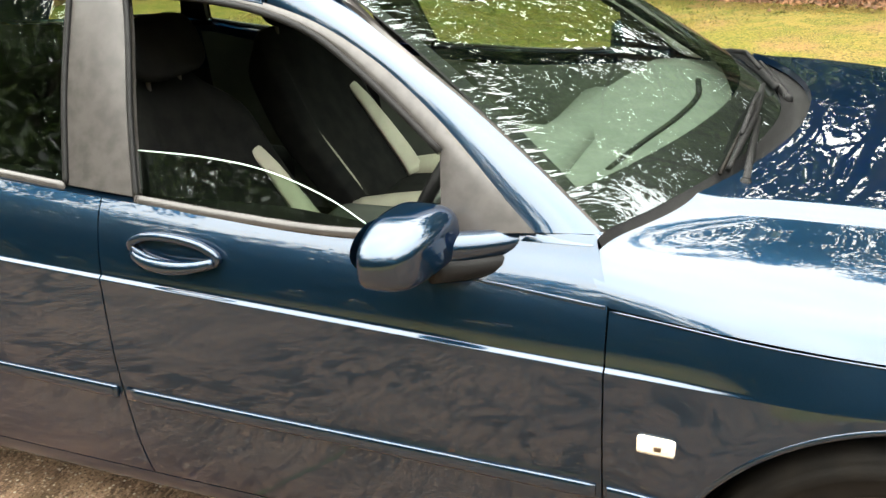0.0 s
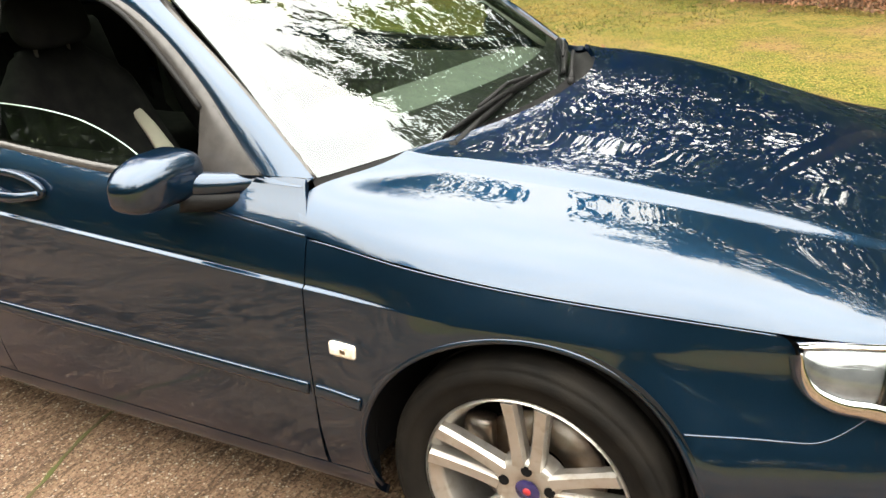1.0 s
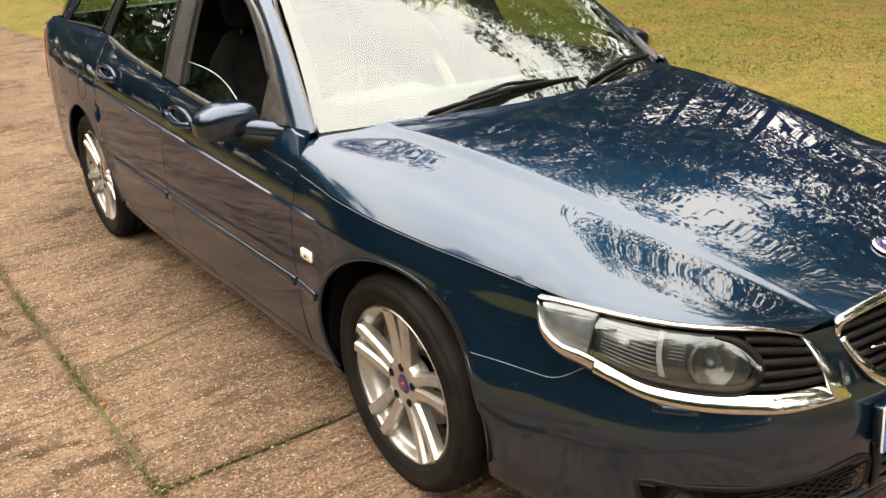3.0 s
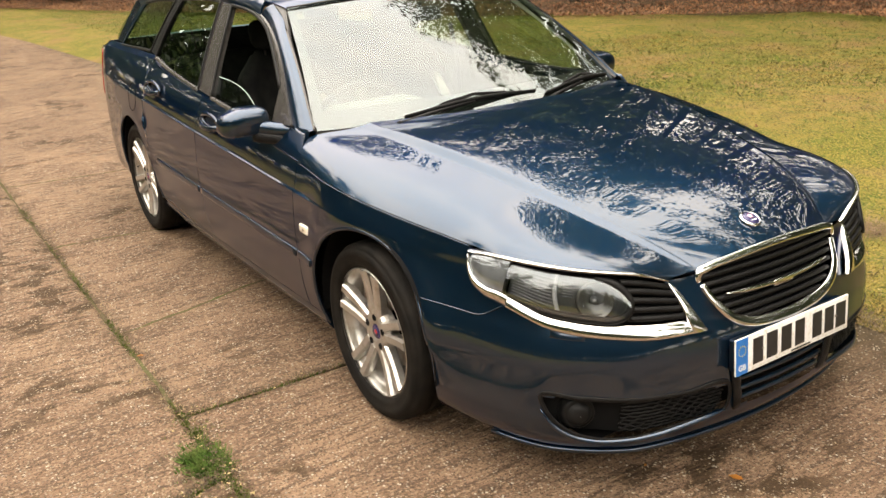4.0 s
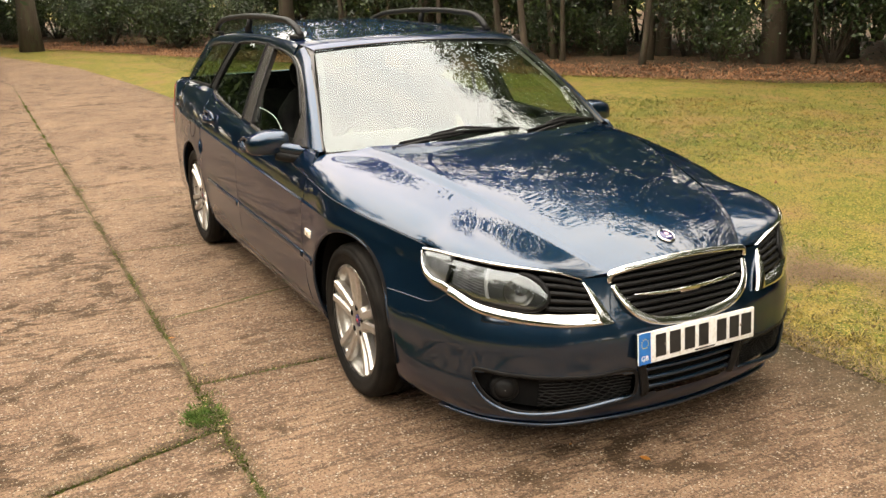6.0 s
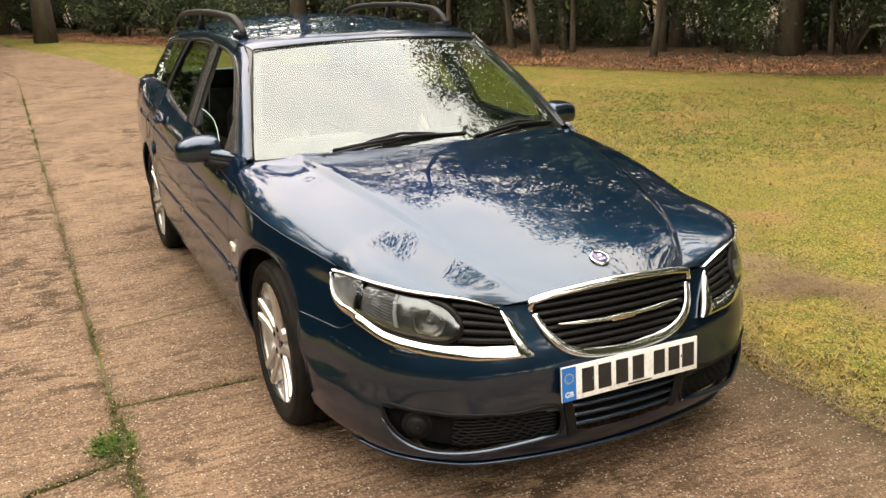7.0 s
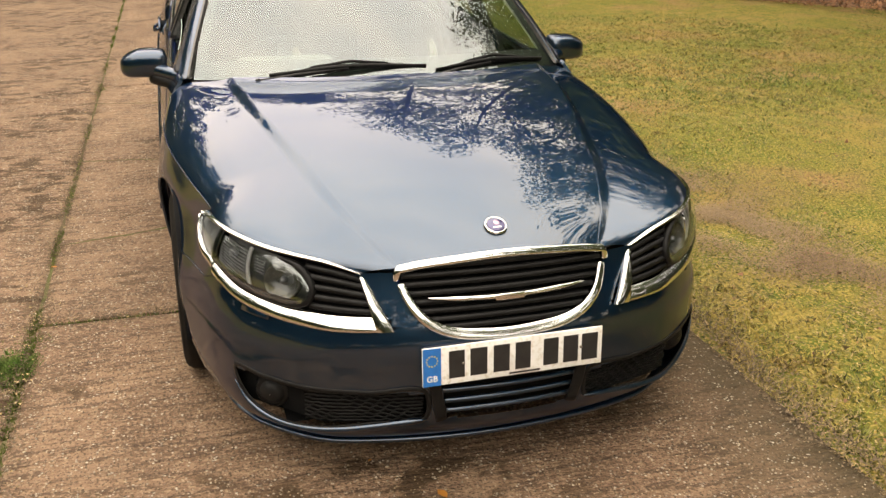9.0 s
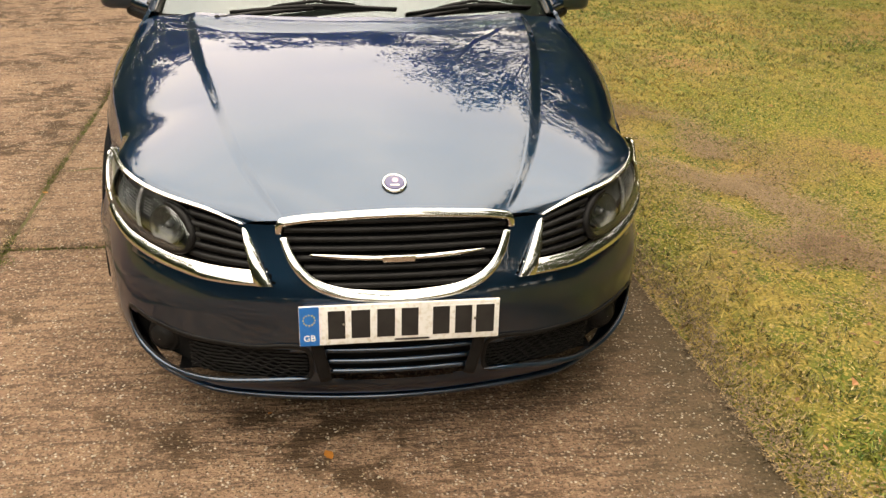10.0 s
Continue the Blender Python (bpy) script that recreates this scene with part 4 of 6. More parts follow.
def greenhouse(sg):
    part("cant_rail", ruled(TOP_ALL, CANT_MID, 70, 6, sg=sg, bulge=0.006, depth=0.01, flip=False), PAINT, car)
    ap = part("windscreen_pillar", ruled(PILLAR_OUT, PILLAR_IN, 40, 6, sg=sg, bulge=0.010, depth=0.01, flip=True), PAINT, car)
    part("inner_lining", ruled(lambda t: PILLAR_OUT(t) - np.array((0, 0.045, 0.0)), lambda t: GLASS_SIDE(t) - np.array((0.015, 0.012, 0.012)), 30, 4, sg=sg, bulge=-0.012), LINING, ap, "pale grey inner pillar lining")
    part("pillar_foot", ruled(lambda t: PILLAR_IN(0.0) * (1 - t) + PILLAR_OUT(0.0) * t + np.array((0, -0.004, 0.003)), lambda t: skin(-0.519 - 0.125 * t, 0.913) + np.array((0, 0.0025, 0)), 12, 4, sg=sg, bulge=0.003), PAINT, ap)
    part("pillar_trim", ruled(PILLAR_IN, GLASS_SIDE, 40, 4, sg=sg, bulge=0.003, depth=0.008, flip=True), TRIM, ap, "satin grey windscreen side trim")
    fr = part("door_frame", ruled(TOP_F, spline([g(-1.58, 1.335), g(-1.37, 1.325), g(-1.22, 1.296), g(-1.10, 1.262), g(-0.973, 1.204), g(-0.816, 1.100), g(-0.70, 1.0), g(-0.63, 0.935)]), 44, 4, sg=sg, bulge=0.004, depth=0.02, flip=False), TRIM, car, "dark satin window frame")
    part("sail_panel", ruled(lambda t: g(-0.79 - 0.017 * t, 0.915 + 0.133 * t, 0.003), lambda t: g(-0.618 - 0.158 * t, 0.930 + 0.132 * t, 0.003), 16, 8, sg=sg, bulge=0.003, depth=0.015, flip=False), TRIM, fr, "grey triangular mirror base panel")
    part("centre_pillar", ruled(B_FRONT, B_REAR, 20, 8, sg=sg, bulge=0.003, depth=0.02, flip=True), TRIM, car, "satin dark centre pillar")
    part("rear_pillar", ruled(C_FRONT, C_REAR, 20, 8, sg=sg, bulge=0.004, depth=0.02, flip=True), BLACK, car)
    dq = spline([g(-3.215, 1.022), g(-3.08, 1.15), g(-2.93, 1.272)])
    part("tail_pillar", ruled(dq, spline([(-3.60, 0.66, 1.03), (-3.48, 0.60, 1.17), (-3.36, 0.57, 1.265)]), 14, 8, sg=sg, bulge=0.01, depth=0.01, flip=True), PAINT, car)
    part("tail_shoulder", ruled(lambda t: skin(-3.45 + 1.05 * t, 1.005), lambda t: g(-3.5 + 1.09 * t, 1.030), 30, 4, sg=sg, flip=False, depth=0.01), PAINT, car)
    # weather strips along the window sills
    for path, nm in ((SILL_F, "sill_strip"), (SILL_R, "sill_strip")):
        part(nm, band([side(path(t) + np.array((0, 0.004, -0.006)), sg) for t in steps(0, 1, 40)], [(0, sg, 0.5)] * 41, 0.022, 0.010), TRIM, car)
    part("sill_ledge", ruled(lambda t: skin(-2.40 + 1.77 * t, SILL(-2.40 + 1.77 * t)), lambda t: g(-2.40 + 1.77 * t, SILL(-2.40 + 1.77 * t) + 0.004, -0.012), 50, 3, sg=sg, flip=False), PAINT, car)
    for path in (TOP_F, TOP_R, Q_TOP, B_FRONT, B_REAR, C_FRONT, C_REAR, Q_LOW):
        part("window_seal", band([side(path(t), sg) for t in steps(0, 1, 36)], [(0, sg, 0.5)] * 37, 0.014, 0.008), BLACK, car)
    part("rear_door_glass", ruled(SILL_R, TOP_R, 24, 10, sg=sg, flip=True), TINTED, car, "green tinted rear door glass")
    part("quarter_glass", ruled(Q_LOW, Q_TOP, 24, 10, sg=sg, flip=True), TINTED, car)
    if sg < 0:
        # driver's window wound half down: its upper edge runs down towards the mirror
        top = gline((-1.497, 1.020), (-1.324, 1.015), (-1.188, 1.000), (-1.096, 0.978), (-1.019, 0.952), (-0.95, 0.920), off=-0.012)
        low = gline((-1.48, 0.90), (-1.25, 0.90), (-0.94, 0.90), off=-0.012)
        gl = part("half_open_window", ruled(low, top, 30, 6, sg=sg, flip=True), TINTED, car, "driver's window glass wound half down")
        part("glass_edge", tube([side(top(t), sg) for t in steps(0, 1, 40)], 0.0014, 6), GLASS_EDGE, gl)
    else:
        part("front_door_glass", ruled(spline([g(-1.48, 0.93), g(-1.1, 0.915), g(-0.80, 0.92)]), lambda t: TOP_F(t), 30, 10, sg=sg, flip=True), TINTED, car)


both(greenhouse)

ROOF_MID = spline([(-3.37, 0, 1.340), (-3.1, 0, 1.385), (-2.8, 0, 1.412), (-2.4, 0, 1.430), (-1.9, 0, 1.428), (-1.5, 0, 1.405), (-1.2, 0, 1.368), (-1.03, 0, 1.342)])


def roof_lip(v):
    return 0.015 * step(0.84, 0.968, v) * (1 - min(max((v - 0.972) / 0.028, 0.0), 1.0) ** 1.7)


part("roof", sheet(lambda u, v: side(np.array((ROOF_MID(v)[0] * (1 - u * u) + CANT(v)[0] * u * u, CANT(v)[1] * abs(u), ROOF_MID(v)[2] - (ROOF_MID(v)[2] - CANT(v)[2]) * abs(u) ** 2.6 + roof_lip(v) * (1 - abs(u) ** 6))), -1 if u < 0 else 1), steps(-1, 1, 40), steps(0, 0.96, 48) + steps(0.964, 1, 12), flip=True, depth=0.01), PAINT, car)
part("headlining", sheet(lambda u, v: (ROOF_MID(v)[0], u * 0.56, ROOF_MID(v)[2] - 0.035 - 0.035 * abs(u) ** 2.6), steps(-1, 1, 12), steps(0.02, 0.96, 12)), LINING, car)

WS_LOW = spline([(-0.524, -0.755, 0.914), (-0.43, -0.60, 0.926), (-0.335, -0.38, 0.936), (-0.285, -0.18, 0.940), (-0.268, 0, 0.941), (-0.285, 0.18, 0.940), (-0.335, 0.38, 0.936), (-0.43, 0.60, 0.926), (-0.524, 0.755, 0.914)])
WS_TOP = spline([(-1.072, -0.578, 1.316), (-1.050, -0.38, 1.330), (-1.035, -0.18, 1.338), (-1.030, 0, 1.341), (-1.035, 0.18, 1.338), (-1.050, 0.38, 1.330), (-1.072, 0.578, 1.316)])
WS = lambda u, v, o=0.0: WS_LOW(u) * (1 - v) + WS_TOP(u) * v + np.array((0.55, 0, 0.83)) * (0.020 * 4 * v * (1 - v) + o)
windscreen = part("windscreen", sheet(WS, steps(0, 1, 60), steps(0, 1, 24), flip=True), GLASS, car, "raked green-tinted windscreen")
windscreen.visible_shadow = False
part("top_seal", band([WS_TOP(t) + np.array((0.004, 0, 0.004)) for t in steps(0, 1, 40)], [(0.5, 0, 0.85)] * 41, 0.011, 0.004), BLACK, windscreen)
part("black_border", sheet(lambda u, v: WS(u, 0.13 * v, -0.004), steps(0, 1, 40), steps(0, 1, 3), flip=True), BLACK, windscreen)
part("black_border", sheet(lambda u, v: WS(u, 0.955 + 0.045 * v, -0.004), steps(0, 1, 40), steps(0, 1, 3), flip=True), BLACK, windscreen)
for e in (0.0, 0.972):
    part("black_border", sheet(lambda u, v: WS(e + 0.028 * u, 0.13 + 0.825 * v, -0.004), steps(0, 1, 4), steps(0, 1, 20), flip=True), BLACK, windscreen)
cowl = part("scuttle", sheet(lambda u, v: side(np.array(WS_LOW(0.5 + 0.5 * abs(u))) * (1 - v) + (np.array(bonnet_point(abs(u) * 0.80, 0.0)) - np.array((0.0, 0, 0.022))) * v - np.array((0, 0, 0.012 * math.sin(math.pi * v))), -1 if u < 0 else 1), steps(-1, 1, 60), steps(0, 1, 8), flip=False), BLACK, car, "black plastic scuttle below the windscreen")


def wiper(pivot, elbow, tip0, tip1):
    w = part("wiper_arm", tube([pivot, np.array(pivot) * 0.6 + np.array(elbow) * 0.4 + np.array((0, 0, 0.012)), np.array(elbow) + np.array((0, 0, 0.016))], [0.011, 0.008, 0.006], 8), BLACK, car, "black wiper arm")
    part("pivot_cap", lathe([(0.0005, 0.014), (0.008, 0.013), (0.012, 0.006), (0.014, -0.02)], 20, axis="z", centre=pivot), BLACK, w)
    c = spline([tip0, (np.array(tip0) + np.array(tip1)) / 2 + np.array((0.012, 0, 0.016)), tip1])
    b = part("wiper_blade", band([c(t) + np.array((0, 0, 0.008)) for t in steps(0, 1, 24)], [(0.5, 0, 0.85)] * 25, 0.017, 0.020, taper=lambda t: 0.5 + 0.5 * math.sin(math.pi * min(max(t, 0.08), 0.92))), BLACK, w)
    part("rubber_edge", tube([c(t) + np.array((-0.012, 0, 0.002)) for t in steps(0, 1, 24)], 0.004, 6), RUBBER, b)
    part("bridge", tube([c(0.25) + np.array((0, 0, 0.024)), c(0.5) + np.array((0, 0, 0.036)), c(0.75) + np.array((0, 0, 0.024))], 0.006, 6), BLACK, w)


wiper((-0.300, -0.520, 0.938), (-0.305, -0.18, 0.957), (-0.338, -0.475, 0.940), (-0.322, 0.125, 0.955))
wiper((-0.258, 0.135, 0.935), (-0.345, 0.40, 0.950), (-0.290, 0.155, 0.944), (-0.500, 0.675, 0.932))


# ---- door mirrors
def mirror(sg):
    c = np.array((-0.825, 0.928, 0.934))

    def f(a, t):
        # a boxy pod: upright inner end, rounded outer end, flatter behind
        q = -math.cos(math.pi * t)
        k = 2.8 if q > 0 else 5.5
        e = max(0.0, 1 - abs(q) ** k) ** (1 / k)
        fat = e * (1.0 - 0.10 * step(-0.2, 1.0, q))
        cx, cz = math.cos(a), math.sin(a)
        ex = fat * math.copysign(abs(cx) ** 0.60, cx) * (0.078 if cx > 0 else 0.046)
        ez = fat * math.copysign(abs(cz) ** 0.56, cz) * (0.059 if cz > 0 else 0.054)
        return side(c + np.array((ex + 0.020 * (1 - t) - 0.014 * t, 0.092 * q, ez - 0.012 * step(0, 1, q))), sg)
    pod = part("door_mirror", sheet(f, steps(0, 2 * math.pi, 44), steps(0, 1, 34)), PAINT, car, "rounded blue door mirror")
    part("mirror_glass", sheet(lambda r, a: side(c + np.array((-0.049 - 0.010 * r * math.cos(a), -0.005 + 0.064 * r * math.cos(a), 0.040 * r * math.sin(a))), sg), steps(0.02, 1, 6), steps(0, 2 * math.pi, 36)), CHROME, pod, "mirror glass")
    arm = spline([(-0.640, 0.770, 0.905), (-0.68, 0.805, 0.906), (-0.725, 0.840, 0.909), (-0.765, 0.872, 0.915), (-0.80, 0.91, 0.928)])
    foot = tube([side(arm(t), sg) for t in steps(0, 1, 14)], [0.021 + 0.012 * t for t in steps(0, 1, 14)], 18)
    part("mirror_foot", foot, PAINT, pod)
    part("under_cover", tube([side(arm(t) - np.array((0.0, -0.004, 0.034)), sg) for t in steps(0.15, 0.85, 10)], [0.022 + 0.008 * t for t in steps(0, 1, 10)], 12), BLACK, pod)


both(mirror)


# ---- roof rails and aerial
def rail(sg):
    c = spline([(-1.345, 0.548, 1.372), (-1.39, 0.550, 1.405), (-1.47, 0.555, 1.436), (-1.7, 0.562, 1.456), (-2.1, 0.568, 1.462), (-2.55, 0.570, 1.450), (-2.85, 0.566, 1.426), (-3.02, 0.560, 1.385), (-3.09, 0.556, 1.348)])
    r = part("roof_rail", band([side(c(t), sg) for t in steps(0, 1, 70)], [(0, 0.25 * sg, 1)] * 71, 0.036, 0.020, profile=[(-0.5, 0), (-0.45, 0.7), (-0.2, 1), (0.2, 1), (0.45, 0.7), (0.5, 0), (0.3, -0.5), (-0.3, -0.5)]), BLACK, car, "dark grey roof rail")
    part("rail_post", tube([side(p, sg) for p in ((-2.24, 0.575, 1.372), (-2.20, 0.570, 1.452))], [0.022, 0.016], 10), BLACK, r)
    for x, z in ((-1.40, 1.372), (-3.05, 1.345)):
        part("rail_foot", block((0.13, 0.042, 0.022), side((x, 0.556, z), sg), 0.008), BLACK, r)


both(rail)
aer = part("roof_aerial", lathe([(0.026, -0.02), (0.022, 0.006), (0.010, 0.014), (0.004, 0.02)], 20, axis="z"), BLACK, car)
aer.location = (-2.93, 0, 1.402)
part("aerial_whip", tube([(0, 0, 0.01), (-0.035, 0, 0.060)], [0.004, 0.0015], 6), BLACK, aer)


# ---- head lamps
def lamp_strip(a0, a1, low, high, rise, n, sg, tilt=0.0):
    """A convex strip on the lamp's face between two lines low(a) and high(a), its edges turned in."""
    def f(a, v):
        b = low(a) + (high(a) - low(a)) * min(max(v, 0.0), 1.0)
        deep = -0.016 if v < -0.5 or v > 1.5 else 0.0
        return side(lamp_at(a, b, 0.002 + deep + tilt * (0.6 - min(max(v, 0.0), 1.0)) * step(-0.1, 0.12, v) + rise * (1 - (2 * min(max(v, 0.0), 1.0) - 1) ** 2)), sg)
    return sheet(f, steps(a0, a1, n), [-1, 0, 0.03, 0.10, 0.22, 0.36, 0.5, 0.64, 0.78, 0.90, 0.97, 1, 2], core=0.5)


def head_lamp(sg):
    hl = part("head_lamp", sheet(lambda a, b: side(lamp_at(a, b, -0.050), sg), steps(0, 1, 40), steps(0, 1, 10), flip=sg < 0), DARK, car, "smoked headlamp framed in chrome")
    tall = lambda a: max(0.03, float(np.linalg.norm(LAMP_TOP(a) - LAMP_LOW(a))))
    lower = lambda a: min(0.5, (0.040 - 0.006 * step(0.3, 0.72, a)) / tall(a))
    upper = lambda a: 1.03 - min(0.4, 0.0125 / tall(a))
    outer = lambda a: min(0.55, (0.029 - 0.011 * step(0.74, 0.97, a)) / tall(a))
    part("chrome_lower", lamp_strip(0.0, 0.728, lambda a: -0.03, lower, 0.0045, 60, sg, 0.026), CHROME, hl, "broad chrome strip below the lamp")
    part("chrome_outer", lamp_strip(0.732, 0.995, lambda a: -0.03, outer, 0.008, 30, sg), CHROME, hl)
    part("chrome_upper", lamp_strip(0.0, 1.0, upper, lambda a: 1.03, 0.008, 60, sg), CHROME, hl)
    inner = lambda w, b: side(lamp_at((0.056 - 0.030 * b) * w, b, 0.002 + 0.013 * max(0.0, 1 - b / 0.6) ** 1.5 + 0.003 * (1 - (2 * w - 1) ** 2) - (0.012 if w in (0.0, 1.0) else 0.0)), sg)
    part("chrome_inner", sheet(inner, [0.0, 0.001, 0.1, 0.25, 0.4, 0.55, 0.7, 0.85, 0.95, 0.999, 1.0], steps(-0.02, 0.95, 20)), CHROME, hl)
    # dark bars between lamp and grille
    for b in (0.31, 0.45, 0.59, 0.73, 0.86):
        part("lamp_slat", band([side(lamp_at(a, b, -0.020), sg) for a in steps(0.03, 0.27, 12)], [side((0.9, 0.2, 0.35), sg)] * 13, 0.017, 0.014), BLACK, hl)

    # the clear cover: round at its inner end, running out to the wing
    def half(a):
        k = min(max((0.375 - a) / 0.125, 0.0), 1.0)
        return 0.315 * math.sqrt(max(0.0, 1 - k ** 2.3))
    mid = lambda a: 0.575 - 0.02 * step(0.4, 0.75, a)
    nose = [0.25 + 0.125 * (1 - math.cos(k)) for k in steps(0.0, math.pi / 2, 16)]
    loop = [(a, mid(a) + half(a)) for a in reversed(nose)] + [(a, mid(a) - half(a)) for a in nose] + [(a, mid(a) - half(a)) for a in steps(0.40, 0.735, 16)]
    part("lamp_bezel", band([side(lamp_at(a, b, -0.012), sg) for a, b in loop], [side((0.8, 0.5, 0.3), sg)] * len(loop), 0.022, 0.015, taper=lambda t: min(1.0, 0.45 + 4 * t, 0.55 + 3 * (1 - t))), BLACK, hl)
    part("reflector", sheet(lambda a, v: side(lamp_at(a, mid(a) + half(a) * (2 * v - 1), -0.044), sg), nose + steps(0.40, 0.745, 20), steps(0, 1, 10), core=0.5), REFLECTOR, hl)
    ctr = lamp_at(0.385, 0.56, -0.036)
    bowl = part("low_beam", lathe([(0.0005, -0.010), (0.016, -0.009), (0.030, -0.004), (0.042, 0.006), (0.049, 0.016), (0.052, 0.016), (0.053, 0.0)], 40, axis="x"), FOGGREY, hl, "round reflector bowl")
    bowl.location, bowl.rotation_euler = side(ctr, sg), (0, -0.25, sg * 0.5)
    part("lamp_bulb", lathe([(0.0005, 0.014), (0.008, 0.010), (0.011, 0.0), (0.011, -0.01)], 20, axis="x"), LAMPGREY, bowl)
    for k in range(10):
        b = 0.30 + 0.056 * k
        part("lens_rib", tube([side(lamp_at(a, b, -0.018), sg) for a in steps(0.555 - 0.02 * math.sin(math.pi * b), 0.725, 8)], 0.0022, 5), LAMPGREY, hl)
    for k in range(6):
        b = 0.56 + 0.045 * k
        part("comb_rib", tube([side(lamp_at(a, b, -0.022), sg) for a in steps(0.465, 0.515, 4)], 0.0018, 5), LAMPGREY, hl)
    part("lamp_divider", band([side(lamp_at(0.500 + 0.045 * math.sin(math.pi * min(b * 0.8, 1)), b, -0.020), sg) for b in steps(0.25, 0.89, 18)], [side((0.6, 0.7, 0.3), sg)] * 19, 0.012, 0.006), PALEGREY, hl, "pale grey curved divider")
    part("side_bulb", lathe([(0.0005, 0.016), (0.010, 0.012), (0.014, 0.0)], 16, axis="x", centre=side(lamp_at(0.66, 0.60, -0.034), sg)), PALEGREY, hl)
    part("indicator_frame", band([side(lamp_at(0.750, b, -0.010), sg) for b in steps(0.20, 0.90, 12)], [side((0.4, 0.9, 0.2), sg)] * 13, 0.010, 0.008), BLACK, hl)
    part("indicator", sheet(lambda a, v: side(lamp_at(a, outer(a) + (upper(a) - outer(a)) * v, -0.012), sg), steps(0.758, 0.965, 12), steps(0, 1, 8), depth=0.01), LAMPGREY, hl, "grey indicator segment")
    part("lens", sheet(lambda a, v: side(lamp_at(a, mid(a) + half(a) * (2 * v - 1), -0.003 + 0.011 * (1 - v)), sg), nose + steps(0.40, 0.755, 20), steps(0, 1, 14), core=0.5), LENS, hl, "clear headlamp cover")
    part("indicator_lens", sheet(lambda a, v: side(lamp_at(a, outer(a) + (upper(a) - outer(a)) * v, -0.002), sg), steps(0.757, 0.968, 14), steps(0, 1, 8), core=0.5), LENS, hl)


both(head_lamp)


# ---- wheels
def wheel(x, sg):
    w = part("wheel", lathe([(0.226, 0.020), (0.232, 0.016), (0.234, 0.006), (0.230, -0.002), (0.214, -0.008), (0.206, -0.020), (0.200, -0.06), (0.198, -0.15), (0.215, -0.185)], 80), ALLOY, car, "five twin-spoke silver alloy wheel")
    part("tyre", lathe([(0.228, -0.19), (0.250, -0.205), (0.285, -0.208), (0.306, -0.196), (0.315, -0.175), (0.317, -0.14)] + [(0.317 - d, a) for a, d in ((-0.135, 0.006), (-0.128, 0.006), (-0.126, 0), (-0.098, 0), (-0.096, 0.006), (-0.089, 0.006), (-0.087, 0), (-0.060, 0), (-0.058, 0.006), (-0.051, 0.006), (-0.049, 0))] + [(0.317, -0.02), (0.314, 0.004), (0.304, 0.022), (0.300, 0.020), (0.297, 0.026), (0.275, 0.032), (0.272, 0.029), (0.252, 0.030), (0.238, 0.024), (0.230, 0.012)], 96), RUBBER, w)
    part("brake_disc", lathe([(0.06, -0.075), (0.145, -0.075), (0.145, -0.095), (0.06, -0.095)], 48), STEEL, w)
    # near-black disc added behind the spokes in place of the shade there
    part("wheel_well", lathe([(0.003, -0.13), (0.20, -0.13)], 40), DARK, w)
    part("brake_caliper", block((0.07, 0.05, 0.15), (0.135, -0.07, 0.04), 0.02), STEEL, w)
    hub = part("hub", lathe([(0.0005, 0.000), (0.030, 0.000), (0.034, 0.005), (0.068, 0.0045), (0.077, -0.004), (0.080, -0.045)], 48), ALLOY, w)
    cap = part("centre_cap", lathe([(0.0005, 0.004), (0.024, 0.003), (0.030, -0.002)], 32), BADGE, w, "dark purple centre cap")
    part("cap_emblem", lathe([(0.0005, 0.0055), (0.008, 0.005), (0.010, 0.003)], 12), BADGERED, cap, "small red emblem")
    for k in range(5):
        a = math.radians(90 + 72 * k + (1 if x == 0 else 31))
        for d in (-1, 1):
            path, nr = [], []
            for t in steps(0, 1, 14):
                r = 0.062 + 0.160 * t
                off = d * (0.0180 + 0.019 * t)
                ca, sa = math.cos(a), math.sin(a)
                path.append((r * ca - off * sa, -0.010 + 0.016 * t - 0.003 * math.sin(math.pi * t), r * sa + off * ca))
                nr.append((0, 1, 0))
            part("spoke", band(path, nr, 0.040, 0.018, taper=lambda t: 0.92 - 0.10 * math.sin(math.pi * t), profile=[(-0.42, -1.2), (-0.5, 0.35), (-0.34, 1.0), (0.34, 1.0), (0.5, 0.35), (0.42, -1.2)]), ALLOY, w, smooth=False)
        b = a
        part("bolt_recess", lathe([(0.0005, 0.0062), (0.0100, 0.0062), (0.0122, 0.0070), (0.0126, -0.004)], 18, centre=(0.054 * math.cos(b), 0.0, 0.054 * math.sin(b))), DARK, hub)
    part("valve", tube([(0.19, -0.004, 0.03), (0.175, 0.012, 0.028)], 0.004, 6), BLACK, w)
    w.location = (x, sg * 0.842, AXLE_Z)
    if sg < 0:
        w.rotation_euler = (0, 0, math.pi)
    return w


for x in (0.0, REAR_X):
    both(lambda sg: wheel(x, sg))


